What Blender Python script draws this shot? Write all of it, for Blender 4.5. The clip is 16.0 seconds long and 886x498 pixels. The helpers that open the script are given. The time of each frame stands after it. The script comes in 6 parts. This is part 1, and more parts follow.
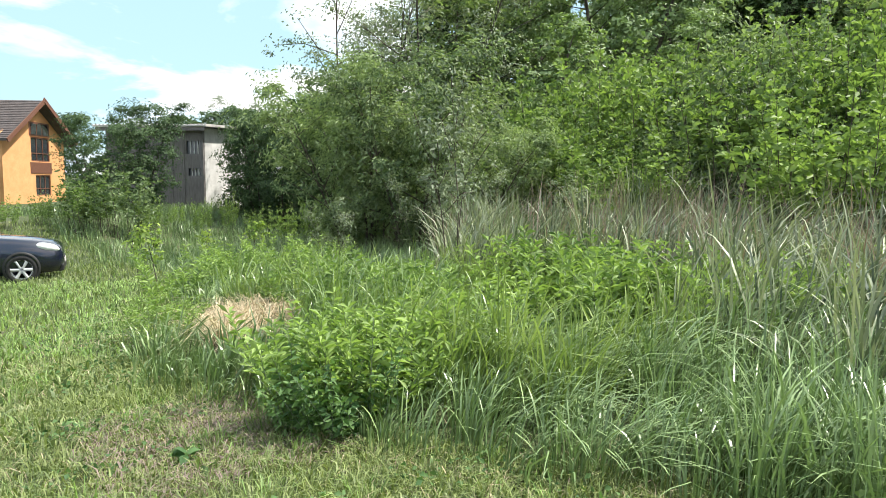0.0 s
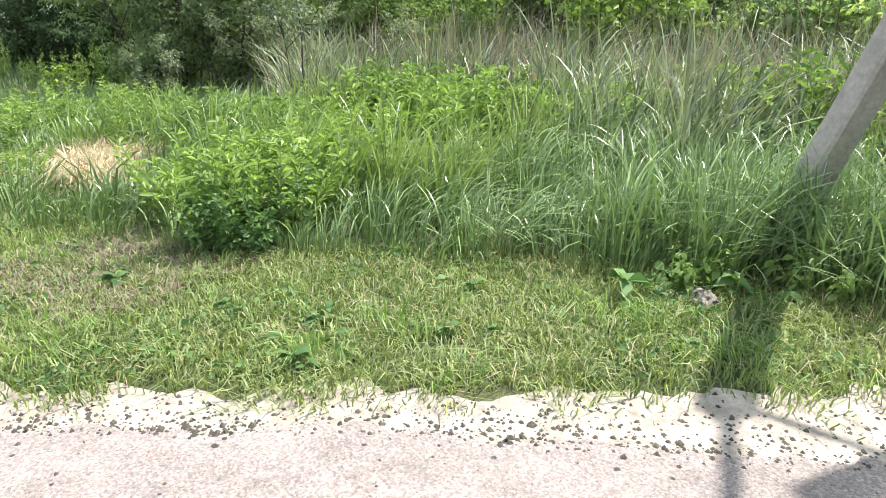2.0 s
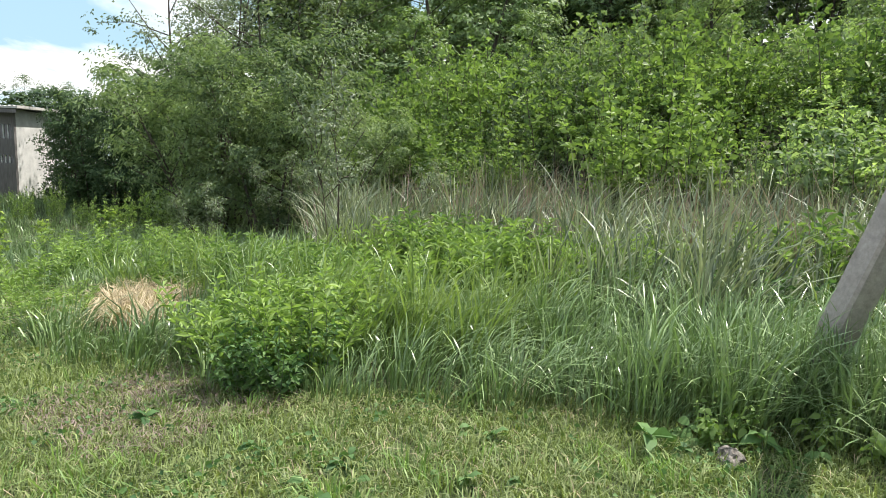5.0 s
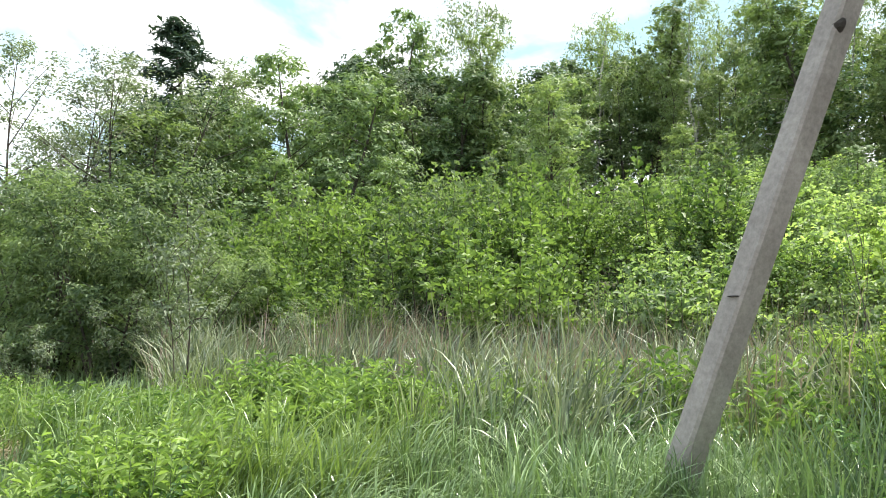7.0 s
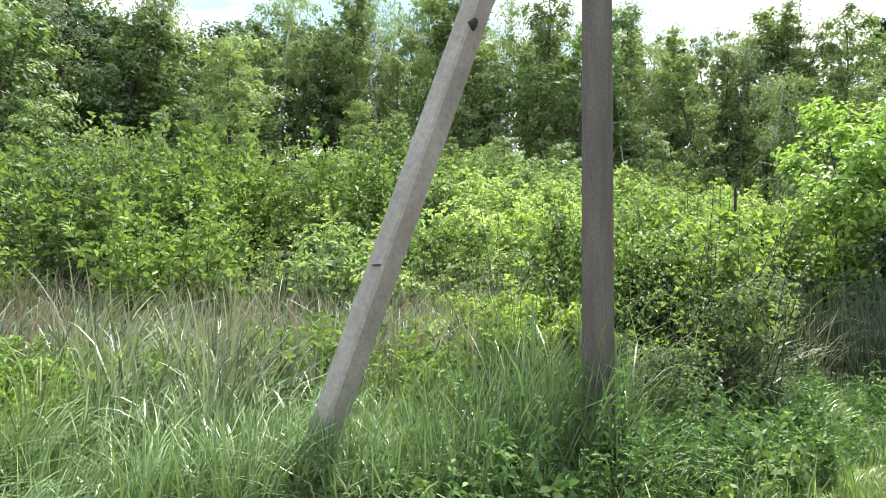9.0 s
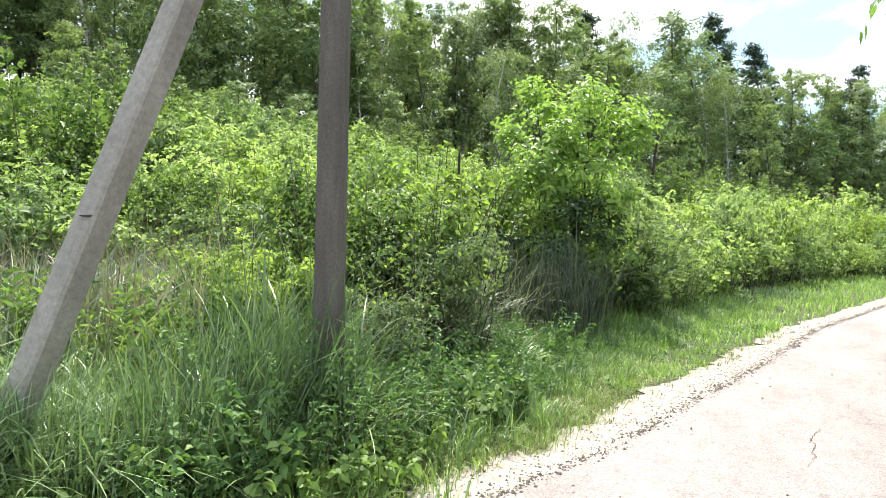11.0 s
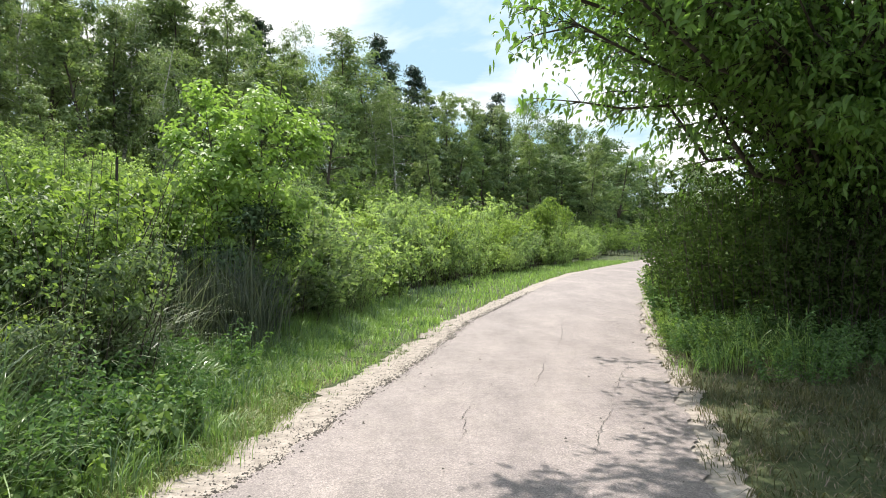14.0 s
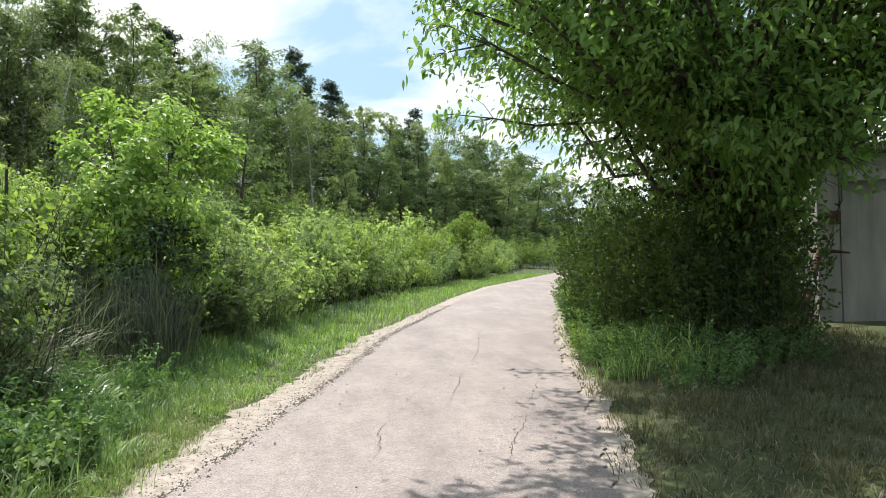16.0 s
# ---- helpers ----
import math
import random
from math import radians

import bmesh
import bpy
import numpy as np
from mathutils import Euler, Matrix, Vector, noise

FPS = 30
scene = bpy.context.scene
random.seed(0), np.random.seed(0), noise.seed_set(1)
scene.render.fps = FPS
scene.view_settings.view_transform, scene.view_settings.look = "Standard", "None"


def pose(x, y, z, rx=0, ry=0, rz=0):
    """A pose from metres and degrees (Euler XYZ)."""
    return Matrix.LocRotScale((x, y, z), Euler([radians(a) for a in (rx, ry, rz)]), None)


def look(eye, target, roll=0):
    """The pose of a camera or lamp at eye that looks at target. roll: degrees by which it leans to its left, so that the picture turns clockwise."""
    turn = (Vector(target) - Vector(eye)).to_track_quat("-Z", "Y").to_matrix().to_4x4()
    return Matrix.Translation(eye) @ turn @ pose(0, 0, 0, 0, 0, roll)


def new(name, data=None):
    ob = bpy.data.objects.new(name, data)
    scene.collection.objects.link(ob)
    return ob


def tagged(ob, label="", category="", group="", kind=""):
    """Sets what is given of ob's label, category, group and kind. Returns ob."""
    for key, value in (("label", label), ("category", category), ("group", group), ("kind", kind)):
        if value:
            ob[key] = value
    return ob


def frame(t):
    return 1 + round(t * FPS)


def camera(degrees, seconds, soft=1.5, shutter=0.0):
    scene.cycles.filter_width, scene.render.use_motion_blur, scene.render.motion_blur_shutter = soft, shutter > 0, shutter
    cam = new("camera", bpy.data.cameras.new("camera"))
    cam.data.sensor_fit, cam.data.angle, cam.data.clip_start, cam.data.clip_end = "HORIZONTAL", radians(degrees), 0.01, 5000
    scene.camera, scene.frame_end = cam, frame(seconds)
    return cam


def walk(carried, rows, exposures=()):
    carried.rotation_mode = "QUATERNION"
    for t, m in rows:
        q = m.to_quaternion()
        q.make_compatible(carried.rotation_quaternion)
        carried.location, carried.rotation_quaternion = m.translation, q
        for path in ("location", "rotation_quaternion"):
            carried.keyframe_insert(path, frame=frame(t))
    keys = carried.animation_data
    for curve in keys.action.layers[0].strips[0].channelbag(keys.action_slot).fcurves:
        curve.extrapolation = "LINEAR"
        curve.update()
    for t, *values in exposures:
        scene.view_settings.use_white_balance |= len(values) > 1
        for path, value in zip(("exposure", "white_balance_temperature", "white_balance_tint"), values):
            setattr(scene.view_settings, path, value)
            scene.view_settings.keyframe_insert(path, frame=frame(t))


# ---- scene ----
from math import sin, cos, pi

# ---------------------------------------------------------------- camera
cam = camera(66.08, 16.0, soft=0.9)
# seconds, eye, heading to the right of +y, pitch up, lean
PATH = [
    (0.0, (-0.881, 0.424, 1.659), -99.88, -5.79, 0.60),
    (0.5, (-0.742, 0.324, 1.636), -94.99, -6.33, 0.37),
    (1.0, (-0.562, 0.194, 1.620), -90.53, -7.58, 0.31),
    (1.5, (-0.456, 0.017, 1.591), -86.58, -8.96, 0.53),
    (2.0, (-0.372, -0.151, 1.510), -83.69, -18.40, -0.08),
    (2.5, (-0.330, -0.174, 1.500), -86.06, -25.01, -0.92),
    (3.0, (-0.298, -0.133, 1.529), -90.68, -22.77, -1.43),
    (3.5, (-0.241, -0.095, 1.558), -91.64, -13.74, -0.79),
    (3.7, (-0.228, -0.092, 1.562), -91.97, -11.69, -0.31),
    (5.8, (-0.247, -0.187, 1.583), -79.49, -1.24, 0.88),
    (6.0, (-0.243, -0.184, 1.595), -77.57, 0.24, 0.85),
    (6.5, (-0.228, -0.207, 1.609), -76.55, 3.78, 0.85),
    (7.0, (-0.233, -0.178, 1.605), -74.47, 5.30, 0.54),
    (7.5, (-0.231, -0.147, 1.600), -67.85, 4.21, -0.05),
    (8.0, (-0.226, -0.105, 1.597), -59.74, 3.53, -0.22),
    (8.5, (-0.195, -0.039, 1.606), -54.20, 3.25, -0.22),
    (9.0, (-0.163, 0.043, 1.598), -48.30, 2.91, 0.30),
    (9.2, (-0.146, 0.061, 1.593), -46.10, 2.52, 0.51),
    (11.3, (-0.137, 0.033, 1.626), -22.01, -0.59, 1.10),
    (11.5, (-0.133, 0.031, 1.625), -18.87, -0.32, 0.92),
    (12.0, (-0.111, 0.025, 1.626), -10.70, 0.04, 0.39),
    (12.5, (-0.085, -0.011, 1.622), -3.82, -0.03, 0.10),
    (13.0, (-0.077, -0.031, 1.620), -1.19, -0.07, -0.00),
    (13.5, (-0.072, -0.003, 1.611), -2.87, -0.01, -0.21),
    (14.0, (-0.050, -0.008, 1.615), 0.08, 0.15, -0.50),
    (14.5, (-0.033, 0.018, 1.608), 1.72, 0.42, -0.61),
    (15.0, (-0.005, 0.014, 1.617), 3.65, 0.66, -0.74),
    (15.5, (0.006, 0.001, 1.611), 5.46, 0.97, -0.93),
    (16.0, (-0.000, 0.000, 1.613), 6.90, 1.29, -1.08),
]
EXPOSURES = [(0.0, 0.9), (1.5, 1.07), (2.0, 1.13), (2.5, 0.99), (3.0, 0.49), (3.5, 0.42), (3.7, 0.45), (5.8, 0.83), (6.5, 0.97), (7.5, 1.03), (8.0, 1.05), (9.2, 1.21), (11.3, 1.13), (12.0, 0.91), (12.5, 0.77), (13.0, 0.71), (14.0, 0.58), (15.0, 0.53), (16.0, 0.55)]


def eye_pose(e, heading, pitch, lean):
    return pose(*e, 90 + pitch, 0, -heading) @ pose(0, 0, 0, 0, 0, lean)


walk(cam, [(t, eye_pose(e, h, p, r)) for t, e, h, p, r in PATH], EXPOSURES)

# ---------------------------------------------------------------- sun and sky
SUN_AZ, SUN_EL = -19.5, 59.3
sun_dir = Vector((sin(radians(SUN_AZ)) * cos(radians(SUN_EL)), cos(radians(SUN_AZ)) * cos(radians(SUN_EL)), sin(radians(SUN_EL))))
sun = new("sun", bpy.data.lights.new("sun", "SUN"))
sun.data.energy, sun.data.angle, sun.data.color = 5.0, radians(0.6), (1.0, 0.95, 0.86)
sun.matrix_world = look(sun_dir * 50, (0, 0, 0))


def world_sky():
    w = bpy.data.worlds.new("sky")
    scene.world = w
    w.use_nodes = True
    n, k = w.node_tree.nodes, w.node_tree.links
    n.clear()
    out, bg, sky = n.new("ShaderNodeOutputWorld"), n.new("ShaderNodeBackground"), n.new("ShaderNodeTexSky")
    sky.sky_type, sky.sun_disc, sky.sun_elevation, sky.sun_rotation = "NISHITA", False, radians(SUN_EL), radians(SUN_AZ)
    sky.air_density, sky.dust_density = 1.0, 1.5
    bg.inputs["Strength"].default_value = 0.066
    co, sep, div, add = n.new("ShaderNodeTexCoord"), n.new("ShaderNodeSeparateXYZ"), n.new("ShaderNodeVectorMath"), n.new("ShaderNodeMath")
    add.operation, add.inputs[1].default_value = "ADD", 0.22
    div.operation = "DIVIDE"
    k.new(co.outputs["Generated"], sep.inputs[0])
    k.new(sep.outputs["Z"], add.inputs[0])
    comb = n.new("ShaderNodeCombineXYZ")
    for a in "XYZ":
        k.new(add.outputs[0], comb.inputs[a])
    k.new(co.outputs["Generated"], div.inputs[0])
    k.new(comb.outputs[0], div.inputs[1])
    noi = n.new("ShaderNodeTexNoise")
    noi.inputs["Scale"].default_value, noi.inputs["Detail"].default_value, noi.inputs["Roughness"].default_value = 1.5, 7, 0.55
    noi.inputs["Distortion"].default_value = 0.3
    k.new(div.outputs[0], noi.inputs["Vector"])
    ramp = n.new("ShaderNodeValToRGB")
    ramp.color_ramp.elements[0].position, ramp.color_ramp.elements[1].position = 0.42, 0.58
    k.new(noi.outputs[0], ramp.inputs[0])
    mix = n.new("ShaderNodeMix")
    mix.data_type = "RGBA"
    k.new(ramp.outputs[0], mix.inputs["Factor"])
    haze = n.new("ShaderNodeMix")
    haze.data_type = "RGBA"
    haze.inputs["Factor"].default_value = 0.58
    k.new(sky.outputs[0], haze.inputs["A"])
    haze.inputs["B"].default_value = (7.2, 11.0, 13.2, 1)
    k.new(haze.outputs["Result"], mix.inputs["A"])
    mix.inputs["B"].default_value = (14.0, 14.0, 14.0, 1)
    k.new(mix.outputs["Result"], bg.inputs[0])
    k.new(bg.outputs[0], out.inputs[0])


world_sky()

# ---------------------------------------------------------------- materials


def nodes_of(name):
    m = bpy.data.materials.new(name)
    m.use_nodes = True
    n, k = m.node_tree.nodes, m.node_tree.links
    return m, n, k, n["Principled BSDF"]


def ramp_node(n, stops):
    r = n.new("ShaderNodeValToRGB")
    e = r.color_ramp.elements
    while len(e) < len(stops):
        e.new(0.5)
    for el, (p, c) in zip(e, stops):
        el.position, el.color = p, (*c, 1)
    return r


def noise_node(n, k, scale, detail=5, rough=0.55, coord="Object", stretch=None):
    co = n.new("ShaderNodeTexCoord")
    t = n.new("ShaderNodeTexNoise")
    t.inputs["Scale"].default_value, t.inputs["Detail"].default_value, t.inputs["Roughness"].default_value = scale, detail, rough
    if stretch:
        mp = n.new("ShaderNodeMapping")
        mp.inputs["Scale"].default_value = stretch
        k.new(co.outputs[coord], mp.inputs[0])
        k.new(mp.outputs[0], t.inputs["Vector"])
    else:
        k.new(co.outputs[coord], t.inputs["Vector"])
    return t


def bump_on(n, k, b, src, strength, dist=0.02):
    bu = n.new("ShaderNodeBump")
    bu.inputs["Strength"].default_value, bu.inputs["Distance"].default_value = strength, dist
    k.new(src, bu.inputs["Height"])
    k.new(bu.outputs[0], b.inputs["Normal"])


def leaf_mat(name, dark, light, through_light=0.4, rough=0.46, spec=0.42, patch=0.9, glow=(1.35, 1.5, 0.72)):
    """Leaves and blades: each island its own shade, broad patches over the plant, light passing through."""
    dark, light = [(c[0] * 0.99, c[1] * 0.99, c[2] * 2.2) for c in (dark, light)]
    m, n, k, b = nodes_of(name)
    geo, info = n.new("ShaderNodeNewGeometry"), n.new("ShaderNodeObjectInfo")
    noi = noise_node(n, k, patch * 1.6, 5, 0.7)
    a1, a2 = n.new("ShaderNodeMath"), n.new("ShaderNodeMath")
    a1.operation, a1.inputs[1].default_value, a1.inputs[2].default_value = "MULTIPLY_ADD", 0.55, -0.08
    k.new(geo.outputs["Random Per Island"], a1.inputs[0])
    a2.operation, a2.inputs[1].default_value = "MULTIPLY_ADD", 0.6
    k.new(noi.outputs[0], a2.inputs[0])
    k.new(a1.outputs[0], a2.inputs[2])
    a3 = n.new("ShaderNodeMath")
    a3.operation, a3.inputs[1].default_value = "MULTIPLY_ADD", 0.34
    k.new(info.outputs["Random"], a3.inputs[0])
    k.new(a2.outputs[0], a3.inputs[2])
    mid = tuple((x + y) / 2 for x, y in zip(dark, light))
    r = ramp_node(n, [(0.2, dark), (0.6, mid), (1.0, light)])
    k.new(a3.outputs[0], r.inputs[0])
    k.new(r.outputs[0], b.inputs["Base Color"])
    b.inputs["Roughness"].default_value = rough
    b.inputs["Specular IOR Level"].default_value = spec
    tr, mx = n.new("ShaderNodeBsdfTranslucent"), n.new("ShaderNodeMixShader")
    gain = n.new("ShaderNodeMix")
    gain.data_type, gain.blend_type = "RGBA", "MULTIPLY"
    gain.inputs["Factor"].default_value = 1.0
    gain.inputs["B"].default_value = (*glow, 1)
    k.new(r.outputs[0], gain.inputs["A"])
    k.new(gain.outputs["Result"], tr.inputs[0])
    mx.inputs[0].default_value = through_light * 0.66
    k.new(b.outputs[0], mx.inputs[1])
    k.new(tr.outputs[0], mx.inputs[2])
    k.new(mx.outputs[0], n["Material Output"].inputs[0])
    return m


def plain_mat(name, stops, scale, rough=0.8, bump=0.3, metal=0.0, stretch=None, fine=None, spec=0.4):
    m, n, k, b = nodes_of(name)
    t = noise_node(n, k, scale, 6, 0.6, stretch=stretch)
    r = ramp_node(n, stops)
    k.new(t.outputs[0], r.inputs[0])
    src = r.outputs[0]
    if fine:
        t2 = noise_node(n, k, fine, 4, 0.7)
        mx = n.new("ShaderNodeMix")
        mx.data_type, mx.blend_type = "RGBA", "OVERLAY"
        mx.inputs["Factor"].default_value = 0.55
        k.new(src, mx.inputs["A"])
        k.new(t2.outputs[0], mx.inputs["B"])
        src = mx.outputs["Result"]
        bump_on(n, k, b, t2.outputs[0], bump)
    else:
        bump_on(n, k, b, t.outputs[0], bump)
    k.new(src, b.inputs["Base Color"])
    b.inputs["Roughness"].default_value, b.inputs["Metallic"].default_value = rough, metal
    b.inputs["Specular IOR Level"].default_value = spec
    return m


M_SHRUB = leaf_mat("shrub_leaf", (0.032, 0.07, 0.011), (0.25, 0.345, 0.05), 0.5, 0.55, 0.25)
M_TREE = leaf_mat("tree_leaf", (0.05, 0.095, 0.022), (0.26, 0.345, 0.07), 0.46, 0.55, 0.25)
M_OLIVE = leaf_mat("olive_leaf", (0.05, 0.085, 0.02), (0.25, 0.32, 0.075), 0.5, 0.55, 0.28)
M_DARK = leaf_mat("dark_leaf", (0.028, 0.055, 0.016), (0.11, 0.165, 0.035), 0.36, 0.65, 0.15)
M_WILLOW = leaf_mat("willow_leaf", (0.09, 0.145, 0.036), (0.32, 0.4, 0.1), 0.72, 0.55, 0.3)
M_BIRCH = leaf_mat("birch_leaf", (0.085, 0.13, 0.026), (0.3, 0.37, 0.08), 0.52, 0.55, 0.25)
M_PINE = leaf_mat("pine_needle", (0.026, 0.05, 0.018), (0.085, 0.125, 0.04), 0.2, 0.7, 0.15)
M_SILVER = leaf_mat("silver_leaf", (0.1, 0.13, 0.042), (0.26, 0.31, 0.09), 0.35, 0.5, 0.35)
M_FRESH = leaf_mat("fresh_blade", (0.1, 0.16, 0.02), (0.3, 0.38, 0.06), 0.42, 0.5, 0.3, 0.6)
M_SEDGE = leaf_mat("sedge_blade", (0.045, 0.085, 0.018), (0.16, 0.235, 0.055), 0.34, 0.38, 0.5)
M_BRIGHT = leaf_mat("sunlit_leaf", (0.065, 0.125, 0.018), (0.34, 0.43, 0.055), 0.7, 0.55, 0.25)
M_MAPLE = leaf_mat("maple_leaf", (0.085, 0.15, 0.022), (0.31, 0.43, 0.062), 0.6, 0.5, 0.3)
M_LIGHT = leaf_mat("pale_shrub_leaf", (0.13, 0.19, 0.042), (0.43, 0.52, 0.11), 0.7, 0.55, 0.25)
M_WALNUT = leaf_mat("walnut_leaf", (0.05, 0.11, 0.017), (0.2, 0.32, 0.042), 0.66, 0.4, 0.45)
# Leaf colour darkened to stand in for the shade under the overhanging tree.
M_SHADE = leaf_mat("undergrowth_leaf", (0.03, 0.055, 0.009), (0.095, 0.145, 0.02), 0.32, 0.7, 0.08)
M_WEED = leaf_mat("weed_leaf", (0.05, 0.11, 0.014), (0.31, 0.42, 0.062), 0.5, 0.55, 0.25)
M_NETTLE = leaf_mat("nettle_leaf", (0.04, 0.095, 0.016), (0.17, 0.28, 0.045), 0.42, 0.6, 0.22)
M_LAWN = leaf_mat("lawn_blade", (0.042, 0.085, 0.013), (0.285, 0.335, 0.06), 0.38, 0.5, 0.35, 0.9, (1.25, 1.4, 0.6))
# Dry brownish grass, its colour also darkened for the shade on the bank.
M_DRYSHADE = leaf_mat("dry_lawn_blade", (0.036, 0.05, 0.011), (0.165, 0.155, 0.042), 0.36, 0.65, 0.15, 1.4)
M_VERGE = leaf_mat("green_verge_blade", (0.065, 0.135, 0.014), (0.33, 0.46, 0.075), 0.52, 0.48, 0.4)
M_TALL = leaf_mat("tall_blade", (0.03, 0.07, 0.012), (0.27, 0.37, 0.072), 0.22, 0.32, 0.65, 0.5, (1.1, 1.3, 0.65))
M_SEED = leaf_mat("seeding_blade", (0.05, 0.1, 0.024), (0.25, 0.335, 0.09), 0.3, 0.62, 0.2)
# Reed colour darkened for the shade at the foot of the big bush.
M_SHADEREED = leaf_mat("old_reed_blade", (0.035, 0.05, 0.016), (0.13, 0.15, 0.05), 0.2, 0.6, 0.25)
M_REED = leaf_mat("reed_blade", (0.055, 0.085, 0.024), (0.42, 0.455, 0.135), 0.3, 0.45, 0.45, 0.5, (1.15, 1.25, 0.7))
M_PLUME = leaf_mat("dry_plume", (0.15, 0.105, 0.045), (0.36, 0.28, 0.12), 0.35, 0.8, 0.1)
M_STRAW = leaf_mat("dry_straw", (0.3, 0.23, 0.075), (0.62, 0.52, 0.17), 0.25, 0.7, 0.2)
M_BARK = plain_mat("bark", [(0.3, (0.035, 0.028, 0.022)), (0.7, (0.12, 0.1, 0.08))], 9, 0.9, 0.6, stretch=(1, 1, 0.2))
M_BIRCHBARK = plain_mat("birch_bark", [(0.4, (0.05, 0.05, 0.05)), (0.5, (0.5, 0.48, 0.44))], 5, 0.8, 0.3, stretch=(1, 1, 2.5))

# ---------------------------------------------------------------- mesh helpers
rng = np.random.default_rng(7)


def tri_mesh(name, v, f):
    """A mesh from arrays of points and triangles."""
    v, f = np.asarray(v, np.float32), np.asarray(f, np.int32)
    me = bpy.data.meshes.new(name)
    me.vertices.add(len(v))
    me.vertices.foreach_set("co", v.ravel())
    me.loops.add(f.size)
    me.loops.foreach_set("vertex_index", f.ravel())
    me.polygons.add(len(f))
    me.polygons.foreach_set("loop_start", np.arange(0, f.size, 3, dtype=np.int32))
    me.polygons.foreach_set("loop_total", np.full(len(f), 3, np.int32))
    me.update()
    me.validate()
    return me


def joined(pieces):
    vs, fs, n = [], [], 0
    for v, f in pieces:
        vs.append(np.asarray(v, float))
        fs.append(np.asarray(f, int) + n)
        n += len(v)
    return np.concatenate(vs), np.concatenate(fs)


def part(name, geo, material, parent=None, label="", smooth=False):
    """Links a bmesh or a pair of arrays as one mesh object under a thing or a part."""
    if isinstance(geo, bmesh.types.BMesh):
        me = bpy.data.meshes.new(name)
        geo.to_mesh(me)
        geo.free()
    elif isinstance(geo, bpy.types.Mesh):
        me = geo
    else:
        me = tri_mesh(name, *geo)
    if material and not me.materials:
        me.materials.append(material)
    if smooth:
        me.polygons.foreach_set("use_smooth", np.ones(len(me.polygons), bool))
    ob = new(name, me)
    if parent:
        ob.parent = parent
    if label:
        ob["label"] = label
    return ob


def tube(pts, radii, sides=6):
    """A tapered tube along points."""
    pts, radii = np.asarray(pts, float), np.asarray(radii, float)
    d = np.gradient(pts, axis=0)
    d /= np.linalg.norm(d, axis=1, keepdims=True) + 1e-9
    ref = np.where(np.abs(d[:, 2:3]) < 0.9, np.array([[0, 0, 1.0]]), np.array([[1.0, 0, 0]]))
    u = np.cross(d, ref)
    u /= np.linalg.norm(u, axis=1, keepdims=True) + 1e-9
    w = np.cross(d, u)
    a = np.linspace(0, 2 * pi, sides, endpoint=False)
    ring = np.cos(a)[None, :, None] * u[:, None] + np.sin(a)[None, :, None] * w[:, None]
    v = (pts[:, None] + ring * radii[:, None, None]).reshape(-1, 3)
    f = []
    for i in range(len(pts) - 1):
        for j in range(sides):
            p, q = i * sides + j, i * sides + (j + 1) % sides
            f += [(p, q, q + sides), (p, q + sides, p + sides)]
    return v, np.array(f)


def unit(v):
    return v / (np.linalg.norm(v, axis=1, keepdims=True) + 1e-9)


def leaves(c, along, size, width=0.5, fold=0.18, r=None, single=False, facing=None, fine=False):
    """Leaf blades: centres, directions of the midrib, lengths, and the way their upper side faces.
    Two folded triangles each; single: one; fine: four, tapered at both ends and hanging at the tip."""
    r = r or rng
    n = len(c)
    along = unit(along)
    side = unit(np.cross(along, r.normal(size=(n, 3)) if facing is None else facing))
    up = np.cross(side, along)
    flip = np.sign(up[:, 2:3] + 1e-6)
    side, up = side * flip, up * flip
    s = np.asarray(size, float).reshape(-1, 1) * np.ones((n, 1))
    base, tip = c - along * s * 0.5, c + along * s * 0.5 - np.array([0, 0, 0.12]) * s
    if single:
        v = np.stack([base - side * s * width * 0.5, base + side * s * width * 0.5, tip], 1).reshape(-1, 3)
        return v, np.arange(n * 3).reshape(-1, 3)
    if fine:
        k1, k2 = side * s * width * 0.42, side * s * width * 0.46
        p1, p2 = c - along * s * 0.24 + up * s * 0.05, c + along * s * 0.12 + up * s * 0.05
        v = np.stack([base, p1 + k1, p1 - k1, p2 + k2, p2 - k2, tip - np.array([0, 0, 0.14]) * s], 1).reshape(-1, 3)
        o = np.arange(n)[:, None] * 6
        f = np.concatenate([o + [0, 1, 2], o + [2, 1, 3], o + [2, 3, 4], o + [4, 3, 5]], 1).reshape(-1, 3)
        return v, f
    le = c - side * s * width * 0.5 + up * s * fold
    ri = c + side * s * width * 0.5 + up * s * fold
    v = np.stack([base, ri, tip, le], 1).reshape(-1, 3)
    o = np.arange(n)[:, None] * 4
    f = np.concatenate([o + [0, 1, 2], o + [0, 2, 3]], 1).reshape(-1, 3)
    return v, f


